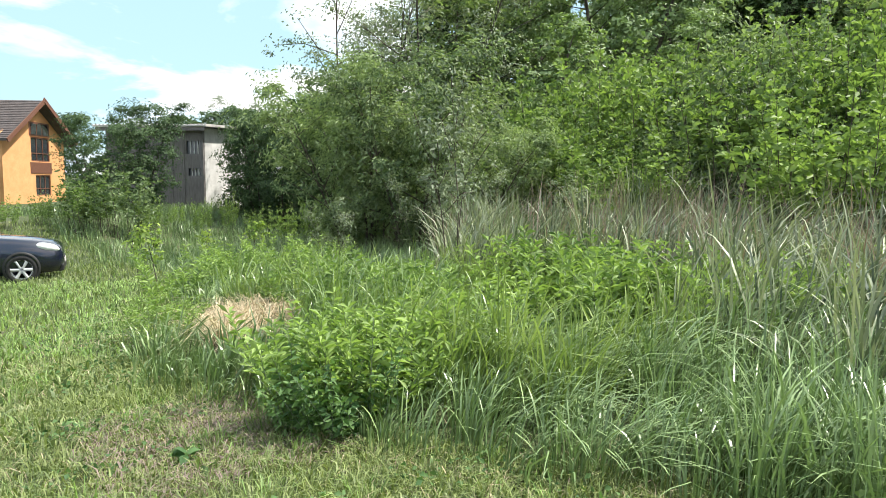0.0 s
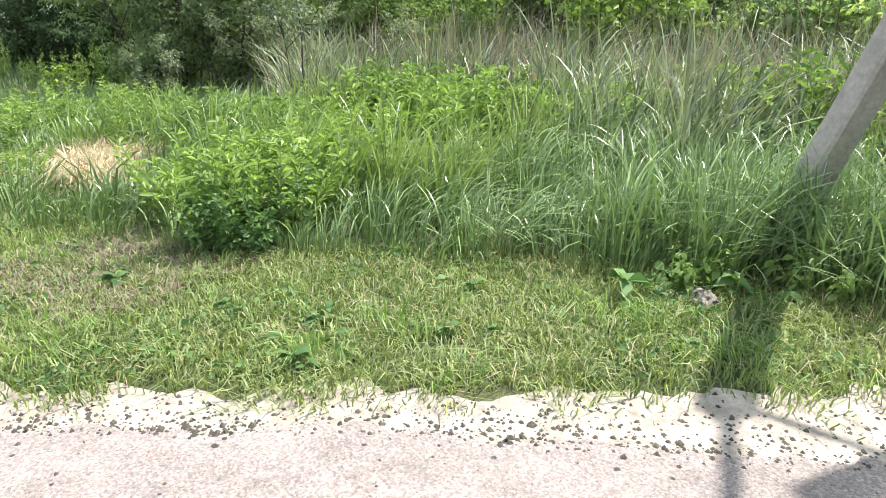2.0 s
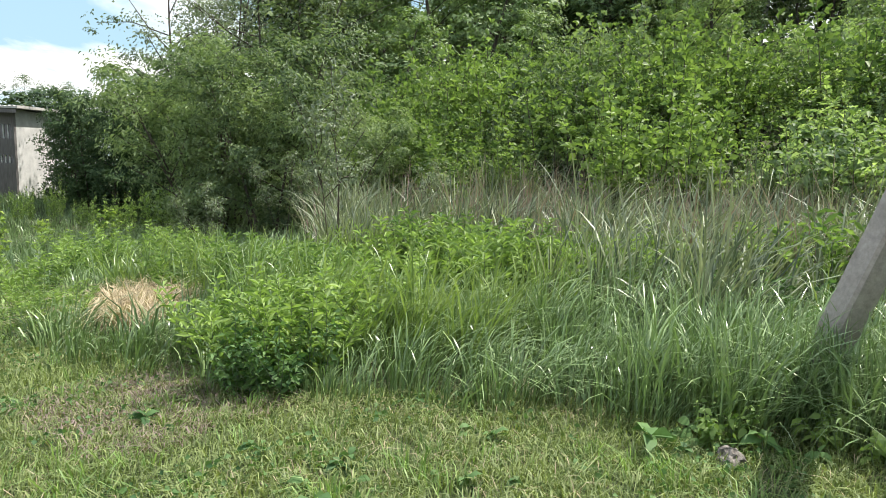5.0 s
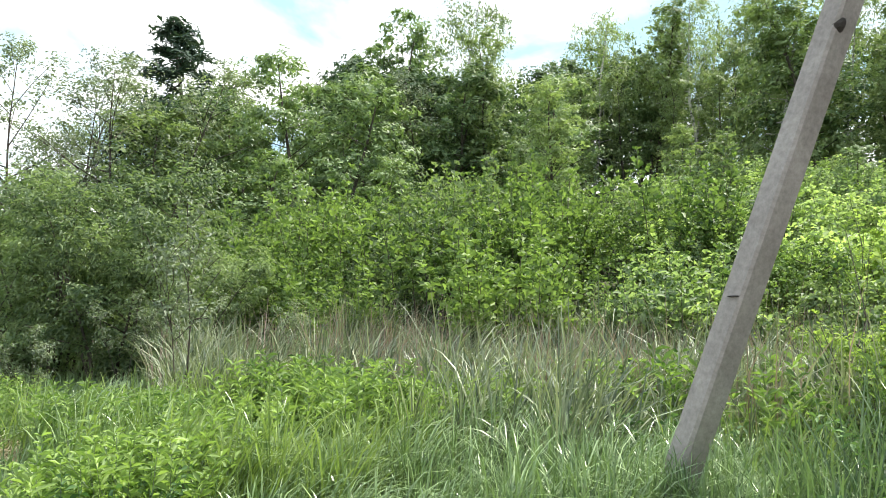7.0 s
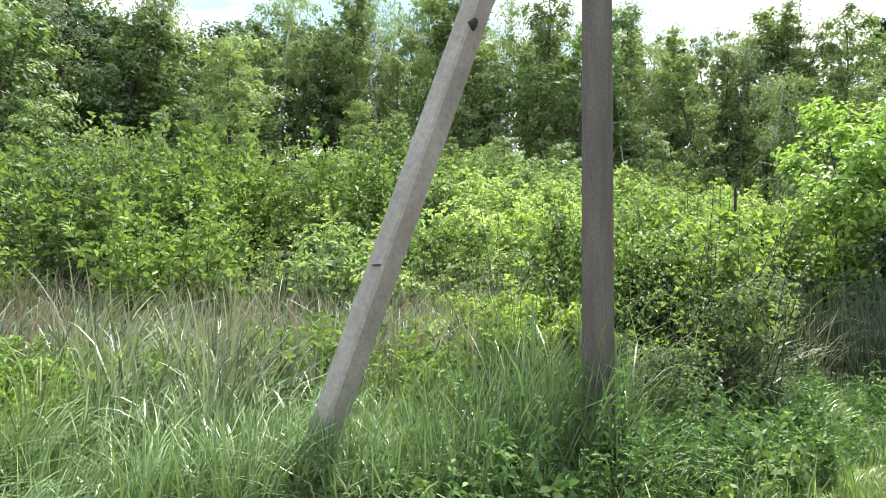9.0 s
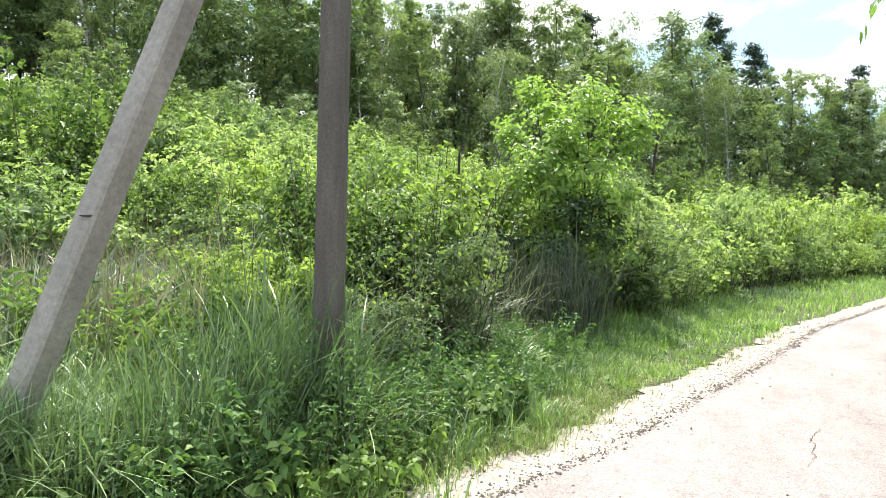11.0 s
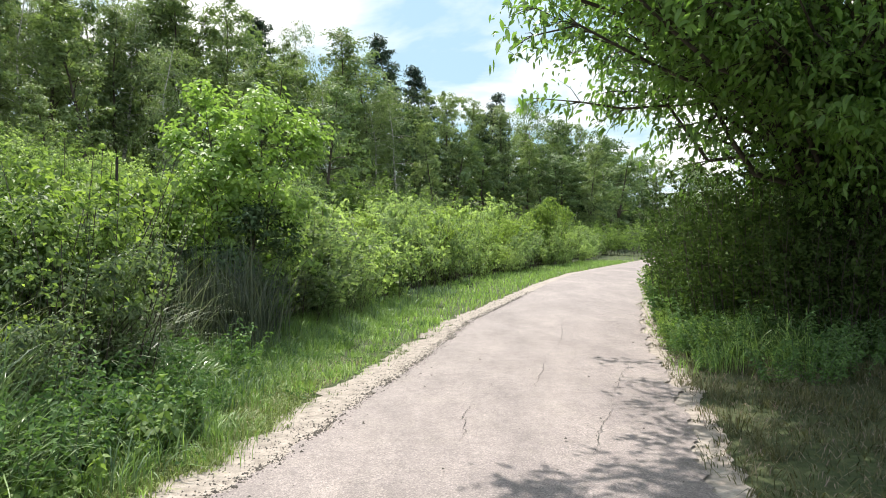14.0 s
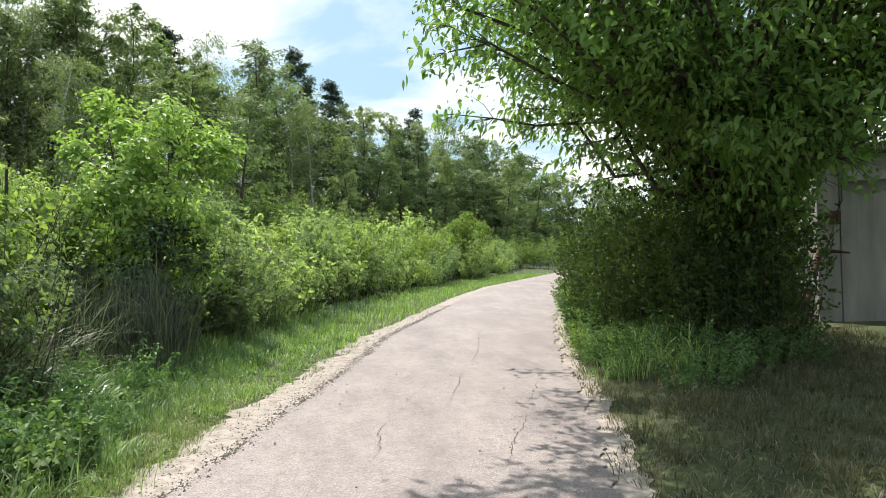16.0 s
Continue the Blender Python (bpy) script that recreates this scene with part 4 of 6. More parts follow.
near = lambda x, y: (side_of(TALL, x, y) > 0) & (side_of(FOOT, x, y) < 1.5) & ~bare(x, y)
grass("verge_grass", "short roadside grass, green with dry tips", 185000, (-6.6, -1.6, -4.4, 8.6), lambda x, y: (left_of_road(x, y) > -0.05 + ragged(x, y)) & (side_of(TALL, x, y) < 0.3), 0.085, 0.008, M_LAWN, 0.6, 1, tuft=0.07, per=14)
grass("verge_sward", "green grass on the verge farther off", 70000, (-14, 1.5, -14, 15), lambda x, y: (left_of_road(x, y) > -0.05 + ragged(x, y)) & (side_of(TALL, x, y) < 0.3) & ((y > 8.4) | (y < -4.2) | (x < -6.4)), 0.12, 0.013, M_VERGE, 0.6, 15, tuft=0.09, per=12)
grass("verge_tufts", "longer tufts of grass in the verge", 30000, (-9, -1, -6, 14), lambda x, y: (left_of_road(x, y) > 0.05) & (side_of(TALL, x, y) < 0.3) & (wave(x, y, 3.1, 2) > -0.2), 0.15, 0.008, M_VERGE, 0.5, 12, tuft=0.05, per=16)
grass("edge_tufts", "ragged grass tufts creeping onto the sand", 42000, (-5, 1.5, -6, 14), lambda x, y: (np.abs(left_of_road(x, y) + 0.06) < 0.17 + 0.08 * wave(x, y, 5.0, 2)) & (wave(x, y, 9.0, 4) > 0.1), 0.065, 0.007, M_LAWN, 0.45, 24, tuft=0.03, per=16)
grass("edge_fringe", "close fringe of grass where the verge meets the sand", 30000, (-6, 1.5, -6, 14), lambda x, y: np.abs(left_of_road(x, y) + 0.01 + 0.06 * wave(x, y, 6.0, 3)) < 0.1, 0.07, 0.0065, M_LAWN, 0.55, 44, tuft=0.045, per=15)
grass("sand_litter", "dry straw and bits of stalk lying on the sand", 5200, (-6, 1.5, -6, 14), lambda x, y: (left_of_road(x, y) < 0.05) & (left_of_road(x, y) > -0.4), 0.028, 0.004, M_PLUME, 1.6, 45)
grass("dry_thatch", "dead straw lying in the verge", 15000, (-8, -1, -5, 10), lambda x, y: (left_of_road(x, y) > 0.05) & (side_of(TALL, x, y) < 0.8) & (wave(x, y, 2.1, 3) > -0.5), 0.1, 0.005, M_STRAW, 1.3, 13)
grass("far_verge_grass", "short green grass along the lane", 16000, (-40, 16, -40, 70), lambda x, y: (left_of_road(x, y) > 0) & (side_of(TALL, x, y) < 0.5) & ((y > 13) | (y < -6) | (x < -8)), 0.17, 0.03, M_VERGE, 0.5, 2)
grass("right_verge_grass", "short grass on the shaded bank beside the lane", 44000, (0.8, 9, 1, 15), lambda x, y: (x - edge_x(EDGE_R, y) > 0.02 + ragged(x, y)), 0.075, 0.009, M_DRYSHADE, 0.8, 3, tuft=0.09, per=14)
grass("near_bank_grass", "short grass on the bank beside the lane", 7000, (0.4, 8, -6, 1.2), lambda x, y: (x - edge_x(EDGE_R, y) > 0.02 + ragged(x, y)), 0.085, 0.013, M_DRYSHADE, 0.7, 29, tuft=0.1, per=12)
grass("right_edge_tufts", "grass tufts hanging over the edge of the lane", 14000, (0.8, 8, 2, 18), lambda x, y: (np.abs(x - edge_x(EDGE_R, y) - 0.1) < 0.16 + 0.1 * wave(x, y, 4.0, 2)) & (wave(x, y, 8.0, 3) > -0.1), 0.12, 0.008, M_DRYSHADE, 0.7, 25, tuft=0.04, per=14)
grass("bank_tufts", "uneven tufts in the shaded bank", 22000, (1.5, 9, 2, 14), lambda x, y: (x - edge_x(EDGE_R, y) > 0.15) & (wave(x, y, 2.6, 1) > -0.1), 0.16, 0.007, M_DRYSHADE, 0.5, 26, tuft=0.05, per=16)
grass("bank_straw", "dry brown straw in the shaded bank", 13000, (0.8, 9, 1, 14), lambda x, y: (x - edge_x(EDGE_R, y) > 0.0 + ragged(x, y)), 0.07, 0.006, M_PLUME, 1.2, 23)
grass("tall_grass", "tall arching silvery green grass at the marsh edge", 60000, (-9.5, -2.2, -4, 11), near, lambda x, y: 0.32 + 0.36 * np.clip(side_of(TALL, x, y) / 1.5, 0, 1) + 0.14 * wave(x, y, 1.9, 1), lambda x, y: 0.005 + 0.0011 * np.hypot(x, y), M_TALL, 0.26, 4, 0.6, tuft=0.085, arch=True, per=24)
grass("meadow_grass", "green meadow grass towards the shed", 62000, (-34, -6, -24, 3), near, lambda x, y: 0.42 + 0.1 * wave(x, y, 1.1, 1), 0.02, M_TALL, 0.3, 5, 0.15, tuft=0.13, per=9)
marsh = lambda x, y: near(x, y) & (x > -17) & (np.arctan2(x, y) > radians(-97))
grass("reeds", "tall grey-green reeds along the foot of the slope", 36000, (-18, -5, -3, 12), lambda x, y: marsh(x, y) & (side_of(FOOT, x, y) > -5.2 + 1.3 * wave(x, y, 0.7, 1)), lambda x, y: 1.15 + 0.2 * wave(x, y, 0.8, 2), 0.02, M_REED, 0.22, 6, 0.4, tuft=0.1, arch=True, per=12)
grass("dry_reeds", "brown dead reed stalks with plumes", 5200, (-17, -5, -2, 12), lambda x, y: marsh(x, y) & (side_of(FOOT, x, y) > -4.0 + 0.9 * wave(x, y, 0.9, 2)), 1.35, 0.014, M_PLUME, 0.16, 7, 0.1, tuft=0.15, per=6)
grass("iris_leaves", "clump of upright sword-shaped leaves by the utility pole", 620, (-4.2, -2.2, 3.1, 4.6), lambda x, y: (np.hypot(x + 2.95, y - 3.9) < 0.24) | (np.hypot(x + 3.36, y - 3.8) < 0.16), 1.25, 0.014, M_SEDGE, 0.14, 14, 0.1, arch=True)
grass("pole_grass", "long mixed grass round the foot of the utility pole", 4600, (-4.6, -2.2, 2.6, 6.0), lambda x, y: (side_of(TALL, x, y) > 0.0) & ((y < 4.5) | (x < -3.3)) & (np.hypot(x + 3.2, y - 4.1) < 1.4), lambda x, y: 1.3 - 0.4 * np.hypot(x + 3.2, y - 4.1), 0.011, M_SEDGE, 0.17, 22, 0.2, tuft=0.1, arch=True, per=12)
grass("strut_grass", "long arching grass round the foot of the leaning strut", 5200, (-5.6, -3.4, 1.4, 3.3), lambda x, y: (side_of(TALL, x, y) > 0.15) & (np.hypot(x + 4.4, y - 2.3) < 0.9), 0.68, 0.011, M_TALL, 0.24, 41, 0.35, tuft=0.1, arch=True, per=12)
grass("silver_verge", "pale seeding grass where the verge meets the shrubs", 18000, (-4, 3, 4.5, 22), lambda x, y: (side_of(TALL, x, y) > -0.75 + 0.25 * wave(x, y, 1.7, 1)) & (side_of(TALL, x, y) < 0.7), lambda x, y: 0.29 + 0.08 * wave(x, y, 2.0, 2), 0.011, M_SEED, 0.25, 42, 0.25, tuft=0.09, arch=True, per=10)
grass("foot_grass", "curved pale grass among the nettles by the pole", 4200, (-4.4, -2.3, 2.5, 4.3), lambda x, y: (side_of(TALL, x, y) > -0.15) & (side_of(TALL, x, y) < 1.0), lambda x, y: 0.62 + 0.12 * wave(x, y, 2.0, 1), 0.0105, M_TALL, 0.3, 43, 0.2, tuft=0.09, arch=True, per=10)
grass("marsh_grass", "fresh yellow-green grass among the weeds", 26000, (-11, -3, -4, 6), lambda x, y: near(x, y) & (wave(x, y, 1.2, 5) > 0.1) & (side_of(TALL, x, y) > 0.9), lambda x, y: 0.7 + 0.15 * wave(x, y, 1.2, 5), 0.012, M_FRESH, 0.24, 16, 0.5, tuft=0.12, arch=True, per=12)
grass("lane_end_grass", "green verge grass along the bend of the lane", 48000, (-4, 15, 12, 46), lambda x, y: (left_of_road(x, y) > -0.05) & (side_of(TALL, x, y) < 0.8), 0.16, 0.024, M_VERGE, 0.5, 18)
grass("meadow_lawn", "mown green grass round the parked car", 44000, (-26, -3.5, -20, -2.5), lambda x, y: (left_of_road(x, y) > 0) & (side_of(TALL, x, y) < 0.6), 0.13, 0.022, M_LAWN, 0.5, 19)
grass("hay_patch", "flattened bleached straw in the meadow", 11000, (-9.2, -6.6, -4.0, -2.0), lambda x, y: ((x + 7.9) / 0.75) ** 2 + ((y + 2.92) / 0.4) ** 2 < 1, 0.42, 0.011, M_STRAW, 1.5, 8)
grass("trodden_patch", "trodden dry grass with bare brown spots", 7000, (-5.6, -3.6, -3.0, -0.4), lambda x, y: (((x + 4.7) / 0.8) ** 2 + ((y + 1.75) / 0.75) ** 2 < 1 + 0.5 * wave(x, y, 4.0, 2)), 0.09, 0.006, M_PLUME, 1.2, 27)
grass("withered_grass", "withered brown grass on a bare spot", 1500, (-5.5, -4.6, -2.2, -1.3), lambda x, y: ((x + 5.05) / 0.3) ** 2 + ((y + 1.75) / 0.35) ** 2 < 1, 0.09, 0.006, M_PLUME, 1.2, 9)
grass("pond_reeds", "grey reeds below the big bush, coloured darker for its shade", 1500, (-4.5, -2.6, 9.9, 11.4), lambda x, y: side_of(TALL, x, y) > 0.05, 1.4, 0.011, M_SHADEREED, 0.17, 10, 0.1, tuft=0.14, arch=True, per=5)
grass("lush_verge", "lush long grass on the shaded side of the verge", 46000, (-4, 1.5, 2.8, 18), lambda x, y: (side_of(TALL, x, y) > -0.95 + 0.3 * wave(x, y, 2, 3)) & (side_of(TALL, x, y) < 0.9), lambda x, y: 0.2 + 0.2 * np.clip(side_of(TALL, x, y) + 0.6, 0, 1), 0.008, M_VERGE, 0.3, 20, 0.2, tuft=0.1, arch=True, per=10)
grass("bank_grass", "long grass and weeds along the shaded bank", 30000, (2.2, 13, 8.5, 26), lambda x, y: (x - edge_x(EDGE_R, y) > 0.12 + ragged(x, y)) & (x - edge_x(EDGE_R, y) < 1.7), lambda x, y: 0.22 + 0.4 * np.clip(x - edge_x(EDGE_R, y) - 0.1, 0, 1), 0.01, M_VERGE, 0.3, 21, 0.1, tuft=0.1, arch=True, per=8)
grass("brush", "mixed tall brush of olive stalks behind the poles", 12000, (-9, -3.6, 4.4, 10), lambda x, y: (side_of(TALL, x, y) > 0.8) & (wave(x, y, 1.4, 3) > -0.5), lambda x, y: 1.3 + 0.2 * wave(x, y, 1.3, 2), 0.011, M_REED, 0.3, 28, 0.4, tuft=0.12, arch=True, per=9)
grass("hill_weeds", "light green weeds on the slope by the lane", 30000, (-34, -3, 5, 50), lambda x, y: (side_of(FOOT, x, y) > -0.5) & (np.arctan2(x, y) > -1.0), 0.6, 0.035, M_WEED, 0.4, 11, tuft=0.2, per=8)


def clover():
    """Small broad leaves close to the ground, in patches."""
    r = np.random.default_rng(61)
    p = scatter(90000, (-9, 2, -6, 14), lambda x, y: (left_of_road(x, y) > 0.02 + ragged(x, y)) & (side_of(TALL, x, y) < 0.4) & (wave(x, y, 2.3, 6) + 0.4 * wave(x, y, 7.0, 1) > 0.45), r)
    p[:, 2] += r.uniform(0.02, 0.1, len(p))
    al = r.normal(size=(len(p), 3)) * np.array([1, 1, 0.3])
    return leaves(p, al, r.uniform(0.018, 0.05, len(p)), 0.7, 0.1, r)


tagged(part("clover", clover(), M_NETTLE), "patches of clover and small broad leaves in the verge", "plants", kind="stuff")

# ---------------------------------------------------------------- weeds
def weed_geo(seed, height, n_stem, leaf, pairs, width=0.28, spread_=0.25, up=0.5, fine=False):
    """Upright stems with narrow or broad leaves in whorls."""
    r = np.random.default_rng(seed)
    wood, c, al, sz = [], [], [], []
    for i in range(n_stem):
        a, d = r.uniform(0, 2 * pi), spread_ * math.sqrt(r.uniform(0, 1))
        p0 = np.array([cos(a) * d, sin(a) * d, -0.05])
        pts = limb_points(p0, (cos(a) * 0.34, sin(a) * 0.34, 1), height * r.uniform(0.45, 1.1), 5, r, 0, 0.11)
        wood.append(tube(pts[[0, 2, 5]], (0.006, 0.004, 0.002), 3))
        for j in range(pairs):
            t = 0.18 + 0.82 * j / (pairs - 1)
            k = min(4.999, t * 5)
            q = pts[int(k)] * (1 - k % 1) + pts[int(k) + 1] * (k % 1)
            for m in range(3 if t > 0.75 else 2):
                b2 = j * 1.57 + m * (2.1 if t > 0.75 else pi) + r.uniform(-0.4, 0.4)
                dr = np.array([cos(b2), sin(b2), up * r.uniform(0.2, 1.3) if up > 0.5 else r.uniform(-0.9, 0.7)])
                s = leaf * (1.1 - 0.5 * abs(t - 0.55)) * r.uniform(0.7, 1.2)
                c.append(q + dr / np.linalg.norm(dr) * s * 0.5)
                al.append(dr)
                sz.append(s)
    return joined(wood), leaves(np.array(c), np.array(al), np.array(sz), width, 0.1, r, facing=np.array([0, 0, 0.8]) + r.normal(size=(len(c), 3)) * (0.55 if up > 0.5 else 0.8), fine=fine)


M_STEM = leaf_mat("weed_stem", (0.08, 0.12, 0.03), (0.2, 0.24, 0.08), 0.2)


def weed_kind(name, label, geo, mat, group):
    return Kind(lambda: plant_kind(name, label, "plant", geo(), mat, M_STEM, "leaf_mass", "stalk", group))


gold = [weed_kind("goldenrod_clump", "bright green clump of narrow-leaved weeds", lambda s=s: weed_geo(s, 0.95, 22, 0.13, 13, 0.27, 0.4, 0.9), M_WEED, "weed clumps in the marsh") for s in (1, 2, 3)]
nettle = [weed_kind("nettle_clump", "clump of broad-leaved nettles in the verge", lambda s=s: weed_geo(s, 0.75, 17, 0.078, 11, 0.48, 0.26, 0.35), M_NETTLE, "nettles by the pole") for s in (4, 5, 6)]
tallnettle = [weed_kind("tall_nettle", "tall dark nettles round the utility pole", lambda s=s: weed_geo(s, 1.25, 20, 0.07, 18, 0.42, 0.24, 0.35), M_NETTLE, "nettles by the pole") for s in (14, 15)]
broad = [weed_kind("broadleaf_weed", "pale green weed with broad flat leaves in the verge", lambda s=s: weed_geo(s, 0.55, 13, 0.1, 8, 0.58, 0.26, 0.3, True), M_WEED, "broad-leaved weeds by the pole") for s in (17, 18, 19)]
dock = [weed_kind("dock_plant", "low rosette of broad pale leaves", lambda s=s: weed_geo(s, 0.14, 5, 0.12, 3, 0.5, 0.1, 0.3, True), M_NETTLE, "rosettes in the verge") for s in (7, 8)]


def clumps(kinds, n, cx, cy, rx, ry, lo, hi, keep=None):
    done = 0
    for _ in range(n * 20):
        a, d = pr.uniform(0, 2 * pi), math.sqrt(pr.random())
        x, y = cx + cos(a) * d * rx, cy + sin(a) * d * ry
        if keep and not keep(np.array([x]), np.array([y]))[0]:
            continue
        pick(kinds).put(x, y, pr.uniform(lo, hi), pr.uniform(0, 6.3), 0.02)
        done += 1
        if done == n:
            break


def clear(x, y):
    """Meadow off the beaten-down strip of straw."""
    t = np.clip(((x + 5.0) * -3.0 + (y + 1.5) * -1.5) / 11.25, 0, 1)
    return near(x, y) & (np.hypot(x + 5.0 + 3.0 * t, y + 1.5 + 1.5 * t) > 0.75)


clumps(gold, 15, -8.6, 0.9, 1.1, 1.0, 0.85, 1.2)
clumps(gold, 9, -8.6, 3.0, 1.0, 0.8, 0.8, 1.1)
for x, y, k in [(-2.78, 4.2, 1.6), (-3.45, 3.95, 1.65), (-3.0, 3.62, 1.35), (-2.72, 4.5, 1.5)]:
    pick(tallnettle).put(x, y, k * 0.58, pr.uniform(0, 6))
clumps(nettle, 3, -3.1, 4.2, 0.7, 0.7, 0.9, 1.2, lambda x, y: (left_of_road(x, y) > 0.55) & (np.hypot(x + 3.14, y - 4.16) > 0.25))
clumps(gold, 7, -7.6, 2.0, 0.9, 0.9, 0.8, 1.05)
clumps(gold, 8, -5.7, -1.15, 0.4, 0.5, 0.65, 0.9)
clumps(gold, 5, -6.8, -1.1, 0.6, 0.4, 0.6, 0.7, clear)
clumps(gold, 6, -6.8, -3.7, 0.9, 0.3, 0.45, 0.6, clear)
clumps(gold, 5, -7.2, -0.5, 0.8, 0.5, 0.75, 0.95)
clumps(gold, 8, -13, -5, 3, 1.2, 0.8, 1.1)
clumps(gold, 24, -8.4, 0.0, 3.4, 3.6, 0.6, 1.0, lambda x, y: clear(x, y) & ((x < -6.9) | (y < -0.8)))
clumps(nettle, 5, -7.5, 1.5, 3.0, 3.5, 0.8, 1.1, clear)
clumps(nettle, 4, -5.6, 3.0, 0.5, 0.4, 1.0, 1.25)
clumps(nettle, 4, -5.0, -1.15, 0.3, 0.35, 0.7, 0.9)
clumps(nettle, 6, -3.0, 3.5, 0.7, 0.9, 0.7, 0.95, lambda x, y: left_of_road(x, y) > 0.45)
clumps(nettle, 4, -3.4, 6.0, 0.9, 1.3, 0.75, 1.1, lambda x, y: left_of_road(x, y) > 0.6)
clumps(nettle, 9, -2.75, 5.6, 0.35, 1.5, 0.4, 0.6, lambda x, y: left_of_road(x, y) > 0.5)
clumps(nettle, 8, -3.3, 7.6, 1.0, 1.6, 0.8, 1.1, lambda x, y: left_of_road(x, y) > 1.1)
clumps(gold, 9, -6.0, 4.9, 1.4, 1.2, 1.2, 1.6)
for x, y, k in [(-2.95, 3.2, 1.0), (-2.7, 3.45, 0.7), (-2.55, 3.7, 0.8), (-3.2, 3.35, 1.0), (-2.85, 4.9, 1.0), (-2.75, 5.4, 0.9), (-2.55, 5.0, 0.7), (-3.0, 5.9, 1.0), (-2.6, 4.35, 0.75), (-3.55, 3.0, 0.9), (-3.1, 6.6, 1.0), (-2.45, 4.0, 0.5), (-4.0, 1.75, 0.6), (-3.75, 2.5, 0.7)]:
    pick(broad).put(x, y, k, pr.uniform(0, 6))
herb_r = np.random.default_rng(46)
for i in range(18):
    y = herb_r.uniform(3.9, 6.0)
    x = float(edge_x(EDGE_L, y)) - herb_r.uniform(0.6, 1.5)
    (broad if i % 2 else nettle)[i % 3].put(x, y, herb_r.uniform(0.75, 1.1), herb_r.uniform(0, 6.3), 0.02)
for i in range(46):
    y = herb_r.uniform(5.2, 11.5)
    x = float(edge_x(EDGE_L, y)) - herb_r.uniform(0.75, 1.9)
    kinds = broad if herb_r.random() < 0.45 and y < 8.6 else nettle
    kinds[i % 3].put(x, y, herb_r.uniform(0.4, 0.75) * (1.1 if y < 8 else 0.75), herb_r.uniform(0, 6.3), 0.02)
for x, y, s in [(-3.27, -0.53, 1.1), (-3.89, 1.39, 1.5), (-3.35, -0.35, 0.8), (-4.06, 0.38, 0.9), (-3.75, 2.0, 1.2), (-4.3, -1.6, 0.9), (-3.1, 2.6, 1.2), (-2.75, 3.5, 0.9), (-4.6, -2.6, 0.8)]:
    pick(dock).put(x, y, s, pr.uniform(0, 6))

for i in range(34):
    y = pr.uniform(-4, 7)
    x = float(edge_x(EDGE_L, y)) - pr.uniform(0.25, 1.0)
    if float(side_of(TALL, np.array([x]), np.array([y]))[0]) < -0.1:
        pick(dock).put(x, y, pr.uniform(0.35, 0.8), pr.uniform(0, 6))

# shrubs round the pole and the big bush by the lane
shrubs_by_pole = [(-4.5, 6.4, 0.95, 1.1), (-5.4, 7.6, 1.1, 1.0), (-6.8, 7.0, 0.9, 1.0), (-4.3, 7.9, 1.1, 1.15), (-6.0, 9.0, 1.2, 1.1), (-7.5, 8.2, 1.1, 1.1), (-3.9, 6.9, 0.85, 1.2), (-2.5, 13.9, 0.6, 1.1), (-2.3, 15.4, 0.7, 1.1), (-3.1, 14.9, 0.9, 1.2)]
shrubs_behind = [(-4.9, 8.2, 1.25, 1.2), (-4.1, 7.0, 1.0, 1.25), (-5.2, 6.8, 1.15, 1.2), (-5.9, 9.6, 1.3, 1.3), (-5.6, 12.4, 1.2, 1.4), (-3.6, 5.4, 0.6, 1.2), (-4.4, 5.2, 0.75, 1.2), (-8.6, 10.2, 1.2, 1.2), (-9.4, 8.6, 1.1, 1.1), (-7.2, 10.4, 1.2, 1.2), (-5.2, 5.9, 0.8, 1.1)]
for x, y, s, t in shrubs_by_pole + shrubs_behind:
    kinds = roadshrub if pr.random() < 0.6 else yellowshrub
    # The darker shrub kind beside the hollow stands in for its shade.
    (paleshrub[0] if y > 13 else roadshrub[2] if y >= 9 and x > -6.2 else pick(kinds)).put(x, y, s, pr.uniform(0, 6), 0.1, tall=t)
big_bush = Kind(lambda: plant_kind("maple_bush", "big bright bush with broad sunlit leaves beside the lane", "bush", tree_geo(91, 4.9, 1.7, 11500, 0.125, 0.06, "flame", 0.06, stems=4, n_limb=48, spread_=0.26, up=0.9, width=0.62), M_MAPLE, M_BARK, "foliage", "wood"))
big_bush.put(-3.98, 13.0, 0.97, 0.5, 0.05)
# Dark bushes added where the hollow of the big bush is only shaded.
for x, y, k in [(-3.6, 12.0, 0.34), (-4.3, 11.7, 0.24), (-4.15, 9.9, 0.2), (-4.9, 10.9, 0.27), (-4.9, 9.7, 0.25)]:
    pick(darkt).put(x, y, k, pr.uniform(0, 6), 0.05, label="small dark bush added to stand in for shade in the hollow")


def stake(x, y, height, tilt):
    """A thin steel stake, bent a little near its top."""
    z = float(land(np.array([x]), np.array([y]))[0])
    pts = [(x, y, z - 0.3), (x + tilt * 0.4, y, z + height * 0.5), (x + tilt, y, z + height - 0.05), (x + tilt * 1.1, y, z + height)]
    return tagged(part("steel_stake", tube(pts, (0.019, 0.019, 0.019, 0.012), 8), M_SOOT, smooth=True), "thin dark steel stake standing among the shrubs", "stake", "stakes by the big bush")


stake(-4.25, 8.75, 2.85, 0.03)
stake(-4.25, 9.65, 2.4, -0.02)

